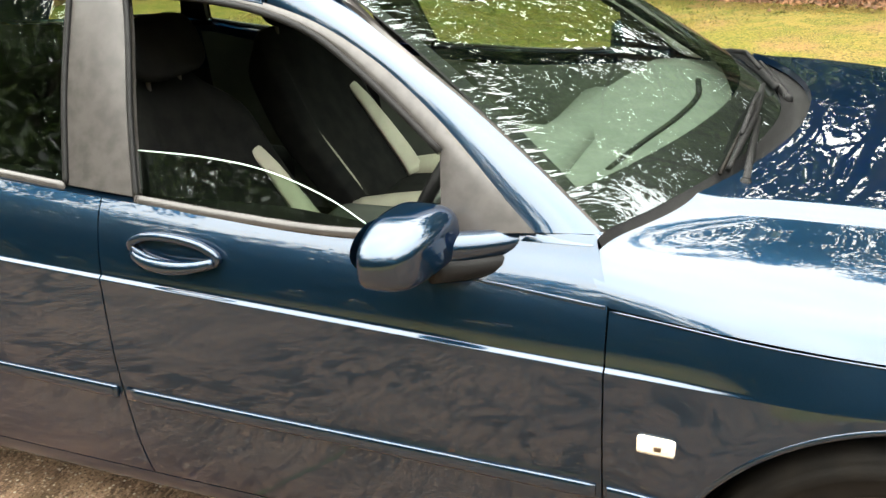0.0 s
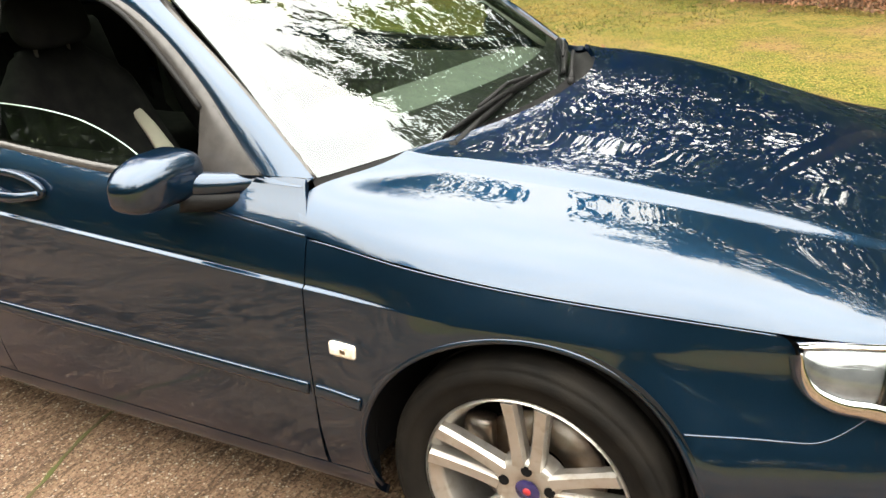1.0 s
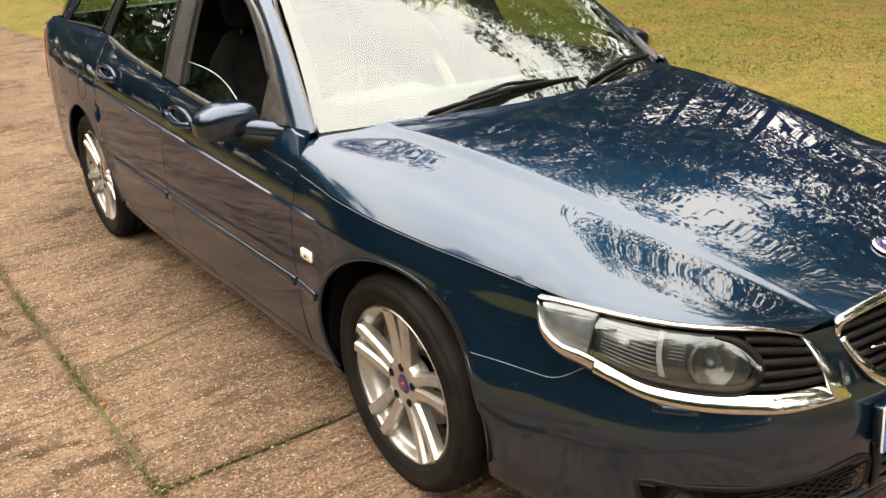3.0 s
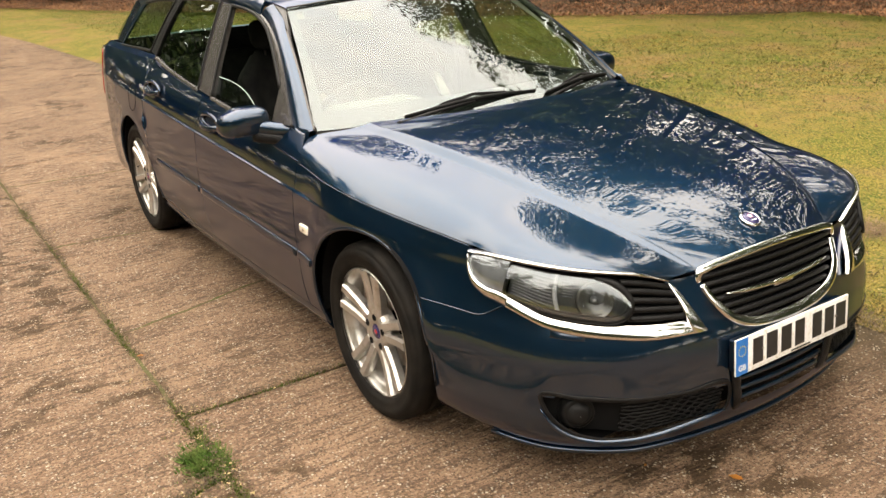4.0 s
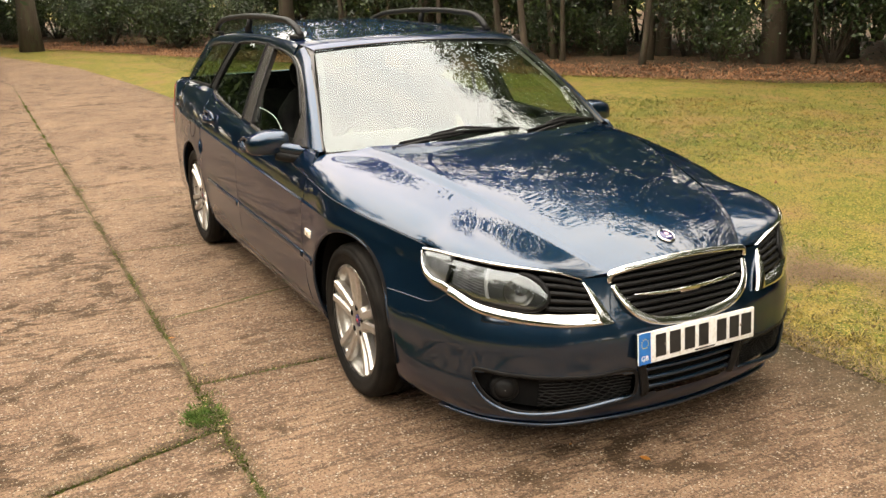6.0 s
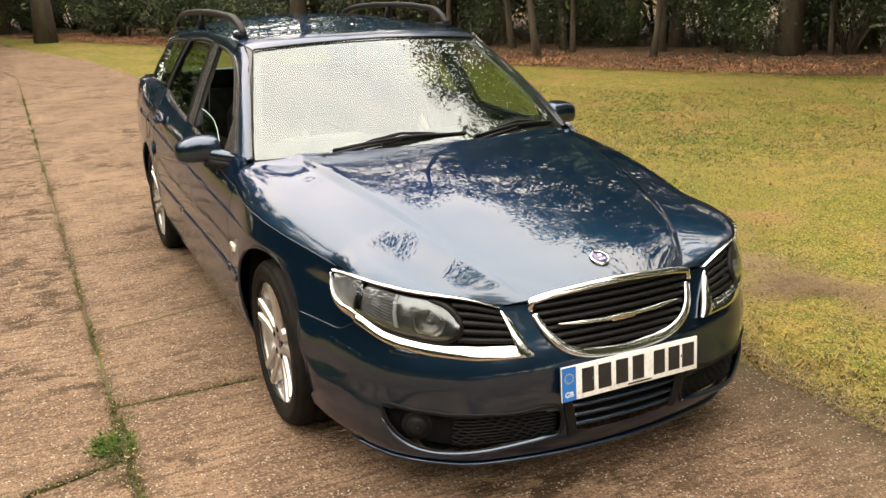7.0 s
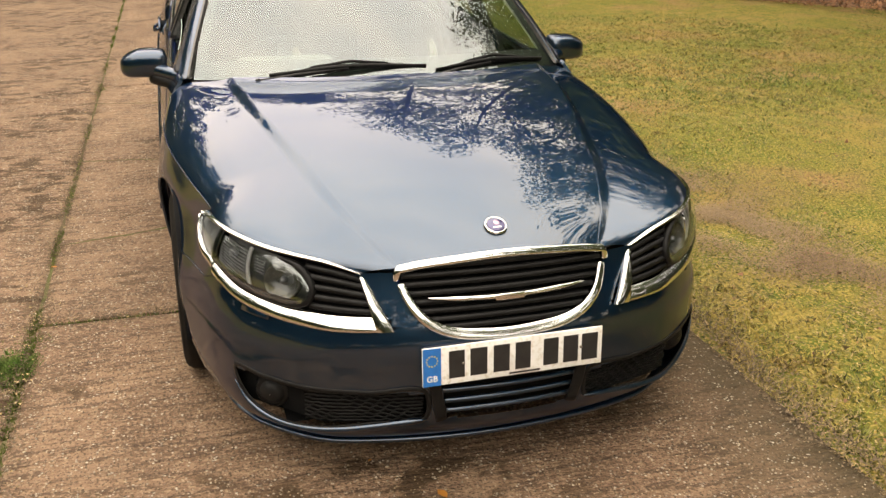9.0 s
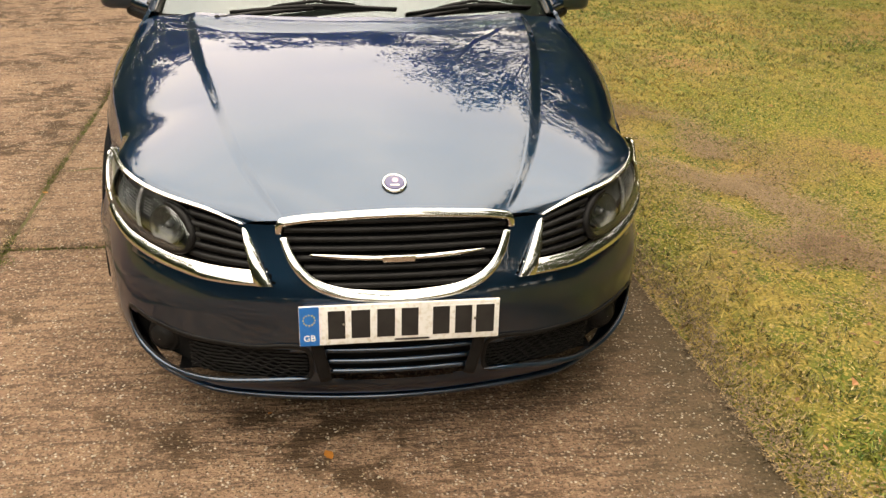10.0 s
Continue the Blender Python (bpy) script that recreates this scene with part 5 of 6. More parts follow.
# ---- cabin
cabin = part("cabin_floor", sheet(lambda x, v: (x, -0.70 + 1.4 * v, 0.30), steps(-3.4, -0.35, 10), steps(0, 1, 6)), DARK, car)
part("dashboard", sheet(lambda u, v: (-0.385 - 0.11 * u * u * (1 - v) - (0.47 + 0.05 * step(0.3, -0.3, u)) * v + 0.16 * max(0.0, u) ** 1.5 * v * v, u * (0.70 - 0.02 * v), 0.900 + 0.012 * math.sin(math.pi * v) - 0.20 * max(0, v - 0.85) / 0.15), steps(-1, 1, 40), steps(0, 0.84, 14) + steps(0.86, 1, 8), flip=True), DASH, car, "dark dashboard top")
slot = spline([(-0.585, -0.40, 0.909), (-0.553, -0.22, 0.911), (-0.505, 0.02, 0.911), (-0.486, 0.24, 0.909), (-0.512, 0.44, 0.906)])
part("defroster_slot", band([slot(t) for t in steps(0, 1, 30)], [(0, 0, 1)] * 31, 0.016, 0.003), DARK, car)
part("dash_face", block((0.16, 1.36, 0.26), (-0.82, 0, 0.70), 0.05), DASH, car)
part("centre_console", block((0.75, 0.20, 0.26), (-1.15, 0, 0.46), 0.04), DASH, car)
part("instrument_hood", block((0.20, 0.40, 0.07), (-0.76, -0.36, 0.905), 0.03), DASH, car)
wheel_ob = part("steering_wheel", tube([(0.185 * math.cos(a), 0.185 * math.sin(a), 0) for a in steps(0, 2 * math.pi, 48)[:-1]], 0.016, 10, closed=True), BLACK, car)
wheel_ob.location, wheel_ob.rotation_euler = (-0.955, -0.37, 0.84), (0, radians(-62), 0)
part("steering_boss", lathe([(0.0005, 0.02), (0.05, 0.02), (0.075, 0.0), (0.07, -0.04)], 24, axis="z"), DASH, wheel_ob)
for a in (0, math.pi, math.pi * 1.5):
    part("steering_spoke", tube([(0.05 * math.cos(a + 1.57), 0.05 * math.sin(a + 1.57), 0), (0.18 * math.cos(a + 1.57), 0.18 * math.sin(a + 1.57), 0)], 0.014, 8), DASH, wheel_ob)


SEAT_BACK = spline([(0.17, 0.0, 0.46), (0.135, 0, 0.55), (0.062, 0, 0.66), (-0.015, 0, 0.768), (-0.075, 0, 0.885), (-0.125, 0, 1.0), (-0.150, 0, 1.075)])


def seat(x, y):
    def back(a, t):
        # a rounded cushion, its edges swelling forwards into bolsters
        p = SEAT_BACK(t)
        w = 0.235 * (0.92 + 0.10 * math.sin(math.pi * min(t * 1.2, 1.0))) * (1 - 0.42 * step(0.80, 1.0, t)) * (1 if t < 0.985 else 0.8)
        ca, sa = math.cos(a), math.sin(a)
        across = math.copysign(abs(ca) ** 0.7, ca)
        swell = 0.045 * step(0.5, 0.85, abs(across)) * (1 - step(0.75, 0.95, t)) if sa > 0 else 0.0
        deep = math.copysign(abs(sa) ** 0.6, sa) * (0.045 if sa > 0 else 0.075) * (1 - 0.5 * step(0.85, 1, t))
        return (x + p[0] - 0.05 + deep + swell, y + across * w, p[2] + 0.3 * deep)
    s = part("front_seat", block((0.50, 0.47, 0.17), (x + 0.36, y, 0.47), 0.07, Matrix.Rotation(radians(-8), 4, "Y"), segs=4), SEAT, car, "dark cloth seat with pale leather strips")
    part("backrest", sheet(back, steps(0, 2 * math.pi, 48), [0, 0.01] + steps(0.03, 0.97, 24) + [0.99, 1]), SEAT, s)
    for dy in (-1, 1):
        strip = []
        for t in steps(0.10, 0.70, 24):
            p = SEAT_BACK(t)
            strip.append((x + p[0] + 0.028 - 0.035 * step(0.5, 0.7, t) - (0.03 if dy < 0 else 0.0), y + dy * 0.163, p[2] + 0.01))
        part("pale_strip", band(strip, [(0.75, -dy * 0.55, 0.35)] * 25, 0.066, 0.014, taper=lambda t: 1 - 0.6 * t ** 2), BEIGE, s, "pale leather strip")
        part("cushion_bolster", tube([(x + 0.14 + 0.46 * t, y + dy * (0.215 - 0.02 * t), 0.52 + 0.05 * t) for t in steps(0, 1, 10)], [0.05 + 0.012 * math.sin(math.pi * t) for t in steps(0, 1, 10)], 12), BEIGE, s, "pale leather cushion edge")

    def rest(a, t):
        ca, sa = math.cos(a), math.sin(a)
        e = max(0.0, 1 - abs(2 * t - 1) ** 3.2) ** (1 / 3.2)
        return (x - 0.135 - 0.05 * t + 0.050 * e * math.copysign(abs(sa) ** 0.7, sa), y + 0.132 * e * math.copysign(abs(ca) ** 0.6, ca), 1.075 + 0.155 * t)
    part("headrest", sheet(rest, steps(0, 2 * math.pi, 36), steps(0, 1, 18), core=1.15), SEAT, s)
    for dy in (-0.06, 0.06):
        part("headrest_post", tube([(x - 0.17, y + dy, 1.04), (x - 0.165, y + dy, 1.12)], 0.006, 6), STEEL, s)


seat(-1.555, -0.37)
seat(-1.645, 0.37)
rs = part("rear_seat", block((0.50, 1.26, 0.17), (-2.26, 0, 0.50), 0.06, segs=3), SEAT, car, "dark cloth rear bench")
part("backrest", block((0.13, 1.22, 0.50), (-2.56, 0, 0.75), 0.06, Matrix.Rotation(radians(-20), 4, "Y"), segs=3), SEAT, rs)
for dy in (-0.40, 0.40):
    part("headrest", block((0.08, 0.24, 0.10), (-2.665, dy, 1.03), 0.035, Matrix.Rotation(radians(-20), 4, "Y"), segs=3), SEAT, rs)
mr = part("interior_mirror", block((0.035, 0.24, 0.065), (-0.98, 0.0, 1.245), 0.02), BLACK, car)
part("mirror_stem", tube([(-0.98, 0, 1.26), (-0.945, 0, 1.30)], 0.008, 6), BLACK, mr)
for sg in (-1, 1):
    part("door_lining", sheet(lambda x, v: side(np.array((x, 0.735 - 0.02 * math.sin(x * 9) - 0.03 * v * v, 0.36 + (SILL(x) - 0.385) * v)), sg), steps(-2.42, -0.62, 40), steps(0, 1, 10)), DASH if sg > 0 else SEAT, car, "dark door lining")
    part("seat_belt", band([(-1.72, sg * 0.665, 1.10), (-1.70, sg * 0.69, 0.90), (-1.66, sg * 0.67, 0.55)], [(0, -sg, 0)] * 3, 0.046, 0.003), BLACK, car)
    part("boot_lining", sheet(lambda x, z: (x, sg * 0.69, z), steps(-3.46, -2.44, 8), steps(0.36, 1.018, 6)), SEAT, car, "dark boot side lining")
part("boot_end", sheet(lambda y, z: (-3.47, y, z), steps(-0.75, 0.75, 6), steps(0.36, 1.03, 6)), SEAT, car)


# ---------------------------------------------------------------- ground
def ground_material(name, a, b, c, d, big, small, bump, bump_scale, rough=0.9):
    """Turf or soil: patches of four colours at two scales."""
    m = bpy.data.materials.new(name)
    m.use_nodes = True
    nt = m.node_tree
    p = nt.nodes["Principled BSDF"]
    p.inputs["Roughness"].default_value = rough
    p.inputs["Specular IOR Level"].default_value = 0.2
    tc = nt.nodes.new("ShaderNodeTexCoord")

    def noise_out(scale, detail=5.0, lo=0.4, hi=0.6):
        n, r = nt.nodes.new("ShaderNodeTexNoise"), nt.nodes.new("ShaderNodeMapRange")
        n.inputs["Scale"].default_value, n.inputs["Detail"].default_value = scale, detail
        r.inputs["From Min"].default_value, r.inputs["From Max"].default_value = lo, hi
        nt.links.new(tc.outputs["Object"], n.inputs["Vector"])
        nt.links.new(n.outputs["Fac"], r.inputs[0])
        return r.outputs[0], n.outputs["Fac"]

    def blend(f, x, y):
        n = nt.nodes.new("ShaderNodeMix")
        n.data_type = "RGBA"
        nt.links.new(f, n.inputs[0])
        for s, v in ((n.inputs[6], x), (n.inputs[7], y)):
            if isinstance(v, tuple):
                s.default_value = (*v, 1)
            else:
                nt.links.new(v, s)
        return n.outputs[2]
    f1, _ = noise_out(big, 7, 0.44, 0.56)
    f2, _ = noise_out(small, 6, 0.42, 0.62)
    f3, raw = noise_out(bump_scale, 4, 0.50, 0.62)
    f4, _ = noise_out(big * 2.3, 5, 0.5, 0.66)
    f5, _ = noise_out(bump_scale * 0.45, 4, 0.52, 0.64)
    col = blend(f4, blend(f2, blend(f1, a, b), c), d)
    col = blend(f3, blend(f5, col, tuple(0.42 * v for v in c)), tuple(1.35 * v for v in b))
    nt.links.new(col, p.inputs["Base Color"])
    bp = nt.nodes.new("ShaderNodeBump")
    bp.inputs["Distance"].default_value = bump
    nt.links.new(raw, bp.inputs["Height"])
    nt.links.new(bp.outputs[0], p.inputs["Normal"])
    return m


def concrete_material():
    """Weathered brushed concrete: cross ridges, pale pebbles, brown stains."""
    m = bpy.data.materials.new("brushed_concrete")
    m.use_nodes = True
    nt = m.node_tree
    p = nt.nodes["Principled BSDF"]
    p.inputs["Roughness"].default_value, p.inputs["Specular IOR Level"].default_value = 0.85, 0.3
    tc = nt.nodes.new("ShaderNodeTexCoord")

    def noise_node(scale, detail, stretch=(1, 1, 1)):
        mp, n = nt.nodes.new("ShaderNodeMapping"), nt.nodes.new("ShaderNodeTexNoise")
        mp.inputs["Scale"].default_value = stretch
        n.inputs["Scale"].default_value, n.inputs["Detail"].default_value, n.inputs["Roughness"].default_value = scale, detail, 0.6
        nt.links.new(tc.outputs["Object"], mp.inputs[0])
        nt.links.new(mp.outputs[0], n.inputs["Vector"])
        return n.outputs["Fac"]

    def ranged(src, lo, hi, a=0.0, b=1.0):
        r = nt.nodes.new("ShaderNodeMapRange")
        for k, v in (("From Min", lo), ("From Max", hi), ("To Min", a), ("To Max", b)):
            r.inputs[k].default_value = v
        nt.links.new(src, r.inputs[0])
        return r.outputs[0]

    def blend(f, x, y):
        n = nt.nodes.new("ShaderNodeMix")
        n.data_type = "RGBA"
        nt.links.new(f, n.inputs[0])
        for s, v in ((n.inputs[6], x), (n.inputs[7], y)):
            if isinstance(v, tuple):
                s.default_value = (*v, 1)
            else:
                nt.links.new(v, s)
        return n.outputs[2]

    def maths(op, x, y):
        n = nt.nodes.new("ShaderNodeMath")
        n.operation = op
        for s, v in ((n.inputs[0], x), (n.inputs[1], y)):
            if isinstance(v, (int, float)):
                s.default_value = v
            else:
                nt.links.new(v, s)
        return n.outputs[0]
    ridges = noise_node(12, 6, (3.0, 0.45, 1))
    coarse = noise_node(0.9, 6)
    stain = noise_node(2.6, 7, (1.6, 1, 1))
    grit = noise_node(55, 4, (1.5, 0.8, 1))
    vor = nt.nodes.new("ShaderNodeTexVoronoi")
    vor.inputs["Scale"].default_value = 68
    nt.links.new(tc.outputs["Object"], vor.inputs["Vector"])
    pebble = ranged(vor.outputs["Distance"], 0.22, 0.32, 1.0, 0.0)
    some = ranged(noise_node(24, 4), 0.47, 0.60)
    col = blend(ranged(coarse, 0.40, 0.60), (0.184, 0.110, 0.068), (0.264, 0.166, 0.104))
    col = blend(ranged(stain, 0.48, 0.62, 0, 0.68), col, (0.088, 0.050, 0.029))
    col = blend(ranged(ridges, 0.49, 0.58, 0, 0.76), col, (0.060, 0.034, 0.020))
    col = blend(ranged(grit, 0.50, 0.62, 0, 0.8), col, (0.310, 0.207, 0.134))
    col = blend(ranged(noise_node(110, 3), 0.52, 0.63, 0, 0.9), col, (0.042, 0.027, 0.015))
    # ragged crusts of brown dirt and lichen
    place = nt.nodes.new("ShaderNodeSeparateXYZ")
    nt.links.new(tc.outputs["Object"], place.inputs[0])
    patch = maths("ADD", noise_node(1.5, 3), ranged(place.outputs["Y"], -1.47, -1.40, 0.055, -0.03))
    crust = maths("MULTIPLY", ranged(patch, 0.50, 0.60), ranged(noise_node(6, 10, (1.6, 1, 1)), 0.49, 0.55))
    col = blend(maths("MULTIPLY", crust, 0.95), col, (0.050, 0.027, 0.011))
    # damp, mossy dirt creeping in from the lawn side of the drive
    sep = nt.nodes.new("ShaderNodeSeparateXYZ")
    nt.links.new(tc.outputs["Object"], sep.inputs[0])
    damp = maths("ADD", sep.outputs["Y"], maths("MULTIPLY", noise_node(3.0, 6), 0.9))
    col = blend(ranged(damp, 0.92, 1.45, 0, 0.85), col, (0.051, 0.036, 0.016))
    vor2 = nt.nodes.new("ShaderNodeTexVoronoi")
    vor2.inputs["Scale"].default_value = 85
    nt.links.new(tc.outputs["Object"], vor2.inputs["Vector"])
    chip = maths("MULTIPLY", ranged(vor2.outputs["Distance"], 0.20, 0.30, 1.0, 0.0), ranged(noise_node(33, 3), 0.48, 0.58))
    col = blend(maths("MULTIPLY", chip, 0.85), col, (0.400, 0.310, 0.205))
    col = blend(maths("MULTIPLY", maths("MULTIPLY", pebble, some), 0.85), col, (0.56, 0.49, 0.39))
    nt.links.new(col, p.inputs["Base Color"])
    h = maths("ADD", maths("MULTIPLY", ridges, 1.2), maths("ADD", maths("MULTIPLY", grit, 0.6), maths("MULTIPLY", maths("MULTIPLY", pebble, some), 0.5)))
    bp = nt.nodes.new("ShaderNodeBump")
    bp.inputs["Distance"].default_value, bp.inputs["Strength"].default_value = 0.028, 1.0
    nt.links.new(h, bp.inputs["Height"])
    nt.links.new(bp.outputs[0], p.inputs["Normal"])
    return m


TURF = ground_material("worn_turf", (0.108, 0.106, 0.014), (0.196, 0.142, 0.038), (0.070, 0.092, 0.011), (0.190, 0.110, 0.050), 0.55, 5.0, 0.012, 75)
LITTER_SOIL = ground_material("leaf_mould", (0.068, 0.043, 0.025), (0.096, 0.055, 0.030), (0.044, 0.035, 0.017), (0.120, 0.066, 0.035), 0.7, 4.0, 0.03, 22)
CONCRETE = concrete_material()
MOSS = material("joint_moss", (0.058, 0.098, 0.016), 0.95, 0, second=(0.112, 0.118, 0.036), scale=30, per_island=0.35, spec=0.1)
WEED = material("weed_leaves", (0.044, 0.088, 0.014), 0.8, 0, second=(0.084, 0.108, 0.028), scale=22, per_island=0.4, spec=0.15)
JOINT = material("joint_soil", (0.095, 0.070, 0.042), 0.95, 0, second=(0.080, 0.088, 0.030), scale=6, bump=0.004, bump_scale=90, spec=0.1)
BARK = material("bark", (0.040, 0.028, 0.018), 0.9, 0, second=(0.074, 0.054, 0.035), scale=5, bump=0.02, bump_scale=26, stretch=(1, 1, 0.25), third=(0.055, 0.060, 0.030), fine=14)


def leaf_material(name, a, b, spread=0.4, gloss=0.45):
    return material(name, a, gloss, 0, second=b, scale=0.9, detail=6, low=0.43, high=0.57, per_island=spread, spec=0.4)


LEAF = leaf_material("oak_leaves", (0.050, 0.085, 0.018), (0.085, 0.115, 0.028))
LEAF_DARK = leaf_material("rhododendron_leaves", (0.015, 0.029, 0.009), (0.042, 0.062, 0.016), 0.6, 0.35)
LEAF_DEAD = leaf_material("fallen_leaves", (0.215, 0.100, 0.046), (0.130, 0.060, 0.028), 0.55, 0.7)
LEAF_GOLD = leaf_material("orange_leaf", (0.52, 0.22, 0.035), (0.45, 0.17, 0.03), 0.1, 0.6)
BLADE = leaf_material("grass_blades", (0.098, 0.112, 0.013), (0.222, 0.158, 0.040), 0.85, 0.6)


BLADE_FAR = leaf_material("far_grass_blades", (0.078, 0.110, 0.015), (0.160, 0.134, 0.033), 0.5, 0.6)
STRAW = leaf_material("dry_straw", (0.290, 0.215, 0.098), (0.180, 0.115, 0.050), 0.6, 0.7)
SOIL = leaf_material("soil_crumbs", (0.085, 0.058, 0.034), (0.150, 0.108, 0.068), 0.5, 0.9)
WORN = leaf_material("trodden_soil", (0.236, 0.163, 0.094), (0.168, 0.110, 0.062), 0.3, 0.9)
CLOVER = leaf_material("clover", (0.046, 0.100, 0.013), (0.078, 0.118, 0.022), 0.5, 0.6)


def from_arrays(name, verts, faces, mat, parent=None, smooth=False):
    me = bpy.data.meshes.new(name)
    me.from_pydata(verts, [], faces)
    me.materials.append(mat)
    if smooth:
        me.polygons.foreach_set("use_smooth", [True] * len(me.polygons))
    ob = new(name, me)
    ob.parent = parent
    return ob


rng = np.random.default_rng(7)
EDGE_Y = 1.09
JOINT_Y = -1.43


def drive_right(x):
    """The grass edge of the drive on the car's left."""
    return float(np.interp(x, [-60, -40, -32, -27, -20, -15, -10, -5, 10, 60], [-18, -6.4, -2.3, -1.4, 0.15, 0.6, 0.84, 1.05, 1.09, 1.09]))


def drive_joint(x):
    return float(np.interp(x, [-60, -40, -32, -27, -22, -16, 60], [-20.5, -9.0, -4.9, -3.6, -2.2, JOINT_Y, JOINT_Y]))


def drive_left(x):
    return drive_joint(x) - 2.53


# one sheet of ground out to the horizon, sunk a little below the slabs
gx = np.unique(np.round(np.r_[-400, -200, -100, np.linspace(-60, -12, 49), np.linspace(-11.5, 8, 79), np.linspace(9, 60, 40), 100, 200, 400], 4))
gy_ = np.unique(np.round(np.r_[-400, -200, -100, np.linspace(-50, -9, 42), np.linspace(-8.5, 14, 91), np.linspace(15, 50, 36), 100, 200, 400], 4))
verts, faces = [], []
for x in gx:
    for y in gy_:
        d = max(drive_left(x) - y, y - drive_right(x))
        z = -0.03 + 0.026 * step(0.02, 0.35, d) + (0.03 * noise.noise((x * 0.6, y * 0.6, 0.0)) + 0.08 * noise.noise((x * 0.13, y * 0.13, 3.0))) * step(0.3, 5.0, d)
        verts.append((x, y, z))
n = len(gy_)
faces = [(i * n + j, (i + 1) * n + j, (i + 1) * n + j + 1, i * n + j + 1) for i in range(len(gx) - 1) for j in range(n - 1)]
tagged(from_arrays("ground", verts, faces, TURF, smooth=True), "worn yellow-green lawn around the drive", "ground", kind="structure")


# ---- drive: concrete slabs with mossy joints
drive = tagged(from_arrays("drive_bed", [(x, y, -0.011) for x in (-60, 13.3) for y in (JOINT_Y - 0.1, JOINT_Y + 0.1)], [(0, 2, 3, 1)], JOINT), "weathered brown concrete slab drive with mossy joints", "drive", kind="structure")


def slab(x0, x1, low, high, skew0=0.0, skew1=0.0, seed=0):
    r = random.Random(seed)
    nx, ny = max(4, int((x1 - x0) / 0.12)), 20
    bm = bmesh.new()
    g0 = 0.007

    def pt(u, v):
        x = x0 + (x1 - x0) * u
        lo, hi = low(x) + g0, high(x) - g0
        y = lo + (hi - lo) * v
        t = (y - JOINT_Y)
        x += skew0 * t * (1 - u) + skew1 * t * u + (g0 if u == 0 else -g0 if u == 1 else 0)
        wob = 0.010
        e = min(u, 1 - u) * (x1 - x0)
        f = min(v, 1 - v) * (hi - lo)
        if u in (0, 1):
            x += wob * noise.noise((y * 5, seed, 1.3))
        if v in (0, 1):
            y += wob * noise.noise((x * 5, seed, 7.7))
        z = 0.0015 * noise.noise((x * 1.3, y * 1.3, seed)) - 0.010 * max(0, 1 - e / 0.02) - 0.010 * max(0, 1 - f / 0.02)
        return (x, y, z)
    us = [0, 0.012 / (x1 - x0) * 2] + steps(0.05 / (x1 - x0), 1 - 0.05 / (x1 - x0), nx) + [1 - 0.024 / (x1 - x0), 1]
    vs = [0, 0.008, 0.02] + steps(0.04, 0.96, ny) + [0.98, 0.992, 1]
    sheet(pt, us, vs, depth=0.03, bm=bm, core=-5.0)
    return part("slab", bm, CONCRETE, drive)


near = [13.4, 8.8, 4.2, -0.43, -5.1, -9.8, -14.5, -19.2, -24, -30, -38, -50]
far = [13.9, 9.3, 4.7, 0.02, -4.6, -9.3, -14.0, -18.7, -24, -30, -38, -50]
for k in range(len(near) - 1):
    slab(near[k + 1], near[k], drive_joint, drive_right, 0.01, 0.01, seed=k)
for k in range(len(far) - 1):
    slab(far[k + 1], far[k], drive_left, drive_joint, -0.3 if k == 2 else -0.05, -0.3 if k == 3 else -0.05, seed=20 + k)


def ends(x):
    """Thins out what is strewn towards both ends of the near lawn."""
    return rng.random(len(x)) < np.clip((6 - x) / 3.0, 0, 1) * np.clip((x + 9) / 2.5, 0, 1)


def tufts(name, label, spots, mat, size, count, spread, up, parent=None):
    """Many small blades or leaflets round the given spots."""
    verts, faces = [], []
    for (x, y, s) in spots:
        for _ in range(max(1, int(count * s))):
            a, d = rng.uniform(0, 2 * math.pi), abs(rng.normal(0, spread * s))
            px, py = x + d * math.cos(a), y + d * math.sin(a) * 0.7
            h, w = size * s * rng.uniform(0.5, 1.3), size * s * rng.uniform(0.14, 0.34)
            b = rng.uniform(0, 2 * math.pi)
            lx, ly = rng.normal(0, up, 2) * h
            dx, dy = w * math.cos(b), w * math.sin(b)
            i = len(verts)
            verts += [(px - dx, py - dy, -0.012), (px + dx, py + dy, -0.012), (px + lx + dx * 0.3, py + ly + dy * 0.3, -0.008 + h)]
            faces.append((i, i + 1, i + 2))
    ob = from_arrays(name, verts, faces, mat)
    return tagged(ob, label, "moss", kind="stuff")


spots = []
for _ in range(4200):
    x = -14 + 16.5 * rng.random() ** 0.7
    k = noise.noise((x * 2.1, 0.3, 5.0)) + 0.25 + 0.5 * step(-1.3, -0.3, x)
    if k > 0.22:
        spots.append((x, JOINT_Y + rng.normal(0, 0.008 + 0.020 * max(k, 0)), 0.35 + 0.55 * max(k, 0)))
for _ in range(700):
    y = rng.uniform(-1.43, 0.9)
    spots.append((-0.43 + 0.01 * math.sin(y * 9) + rng.normal(0, 0.008), y, 0.35 + 0.3 * rng.random()))
for _ in range(1500):
    t = 2.4 * rng.random()
    if noise.noise((t * 4.0, 8.0, 1.0)) > -0.12:
        spots.append((0.02 + 0.29 * t + 0.05 * noise.noise((t * 3.0, 2.0, 0.0)) + rng.normal(0, 0.018), JOINT_Y - t, 0.4 + 0.4 * rng.random()))
tufts("joint_moss", "green moss and weeds along the slab joints", spots, MOSS, 0.016, 9, 0.015, 0.5)
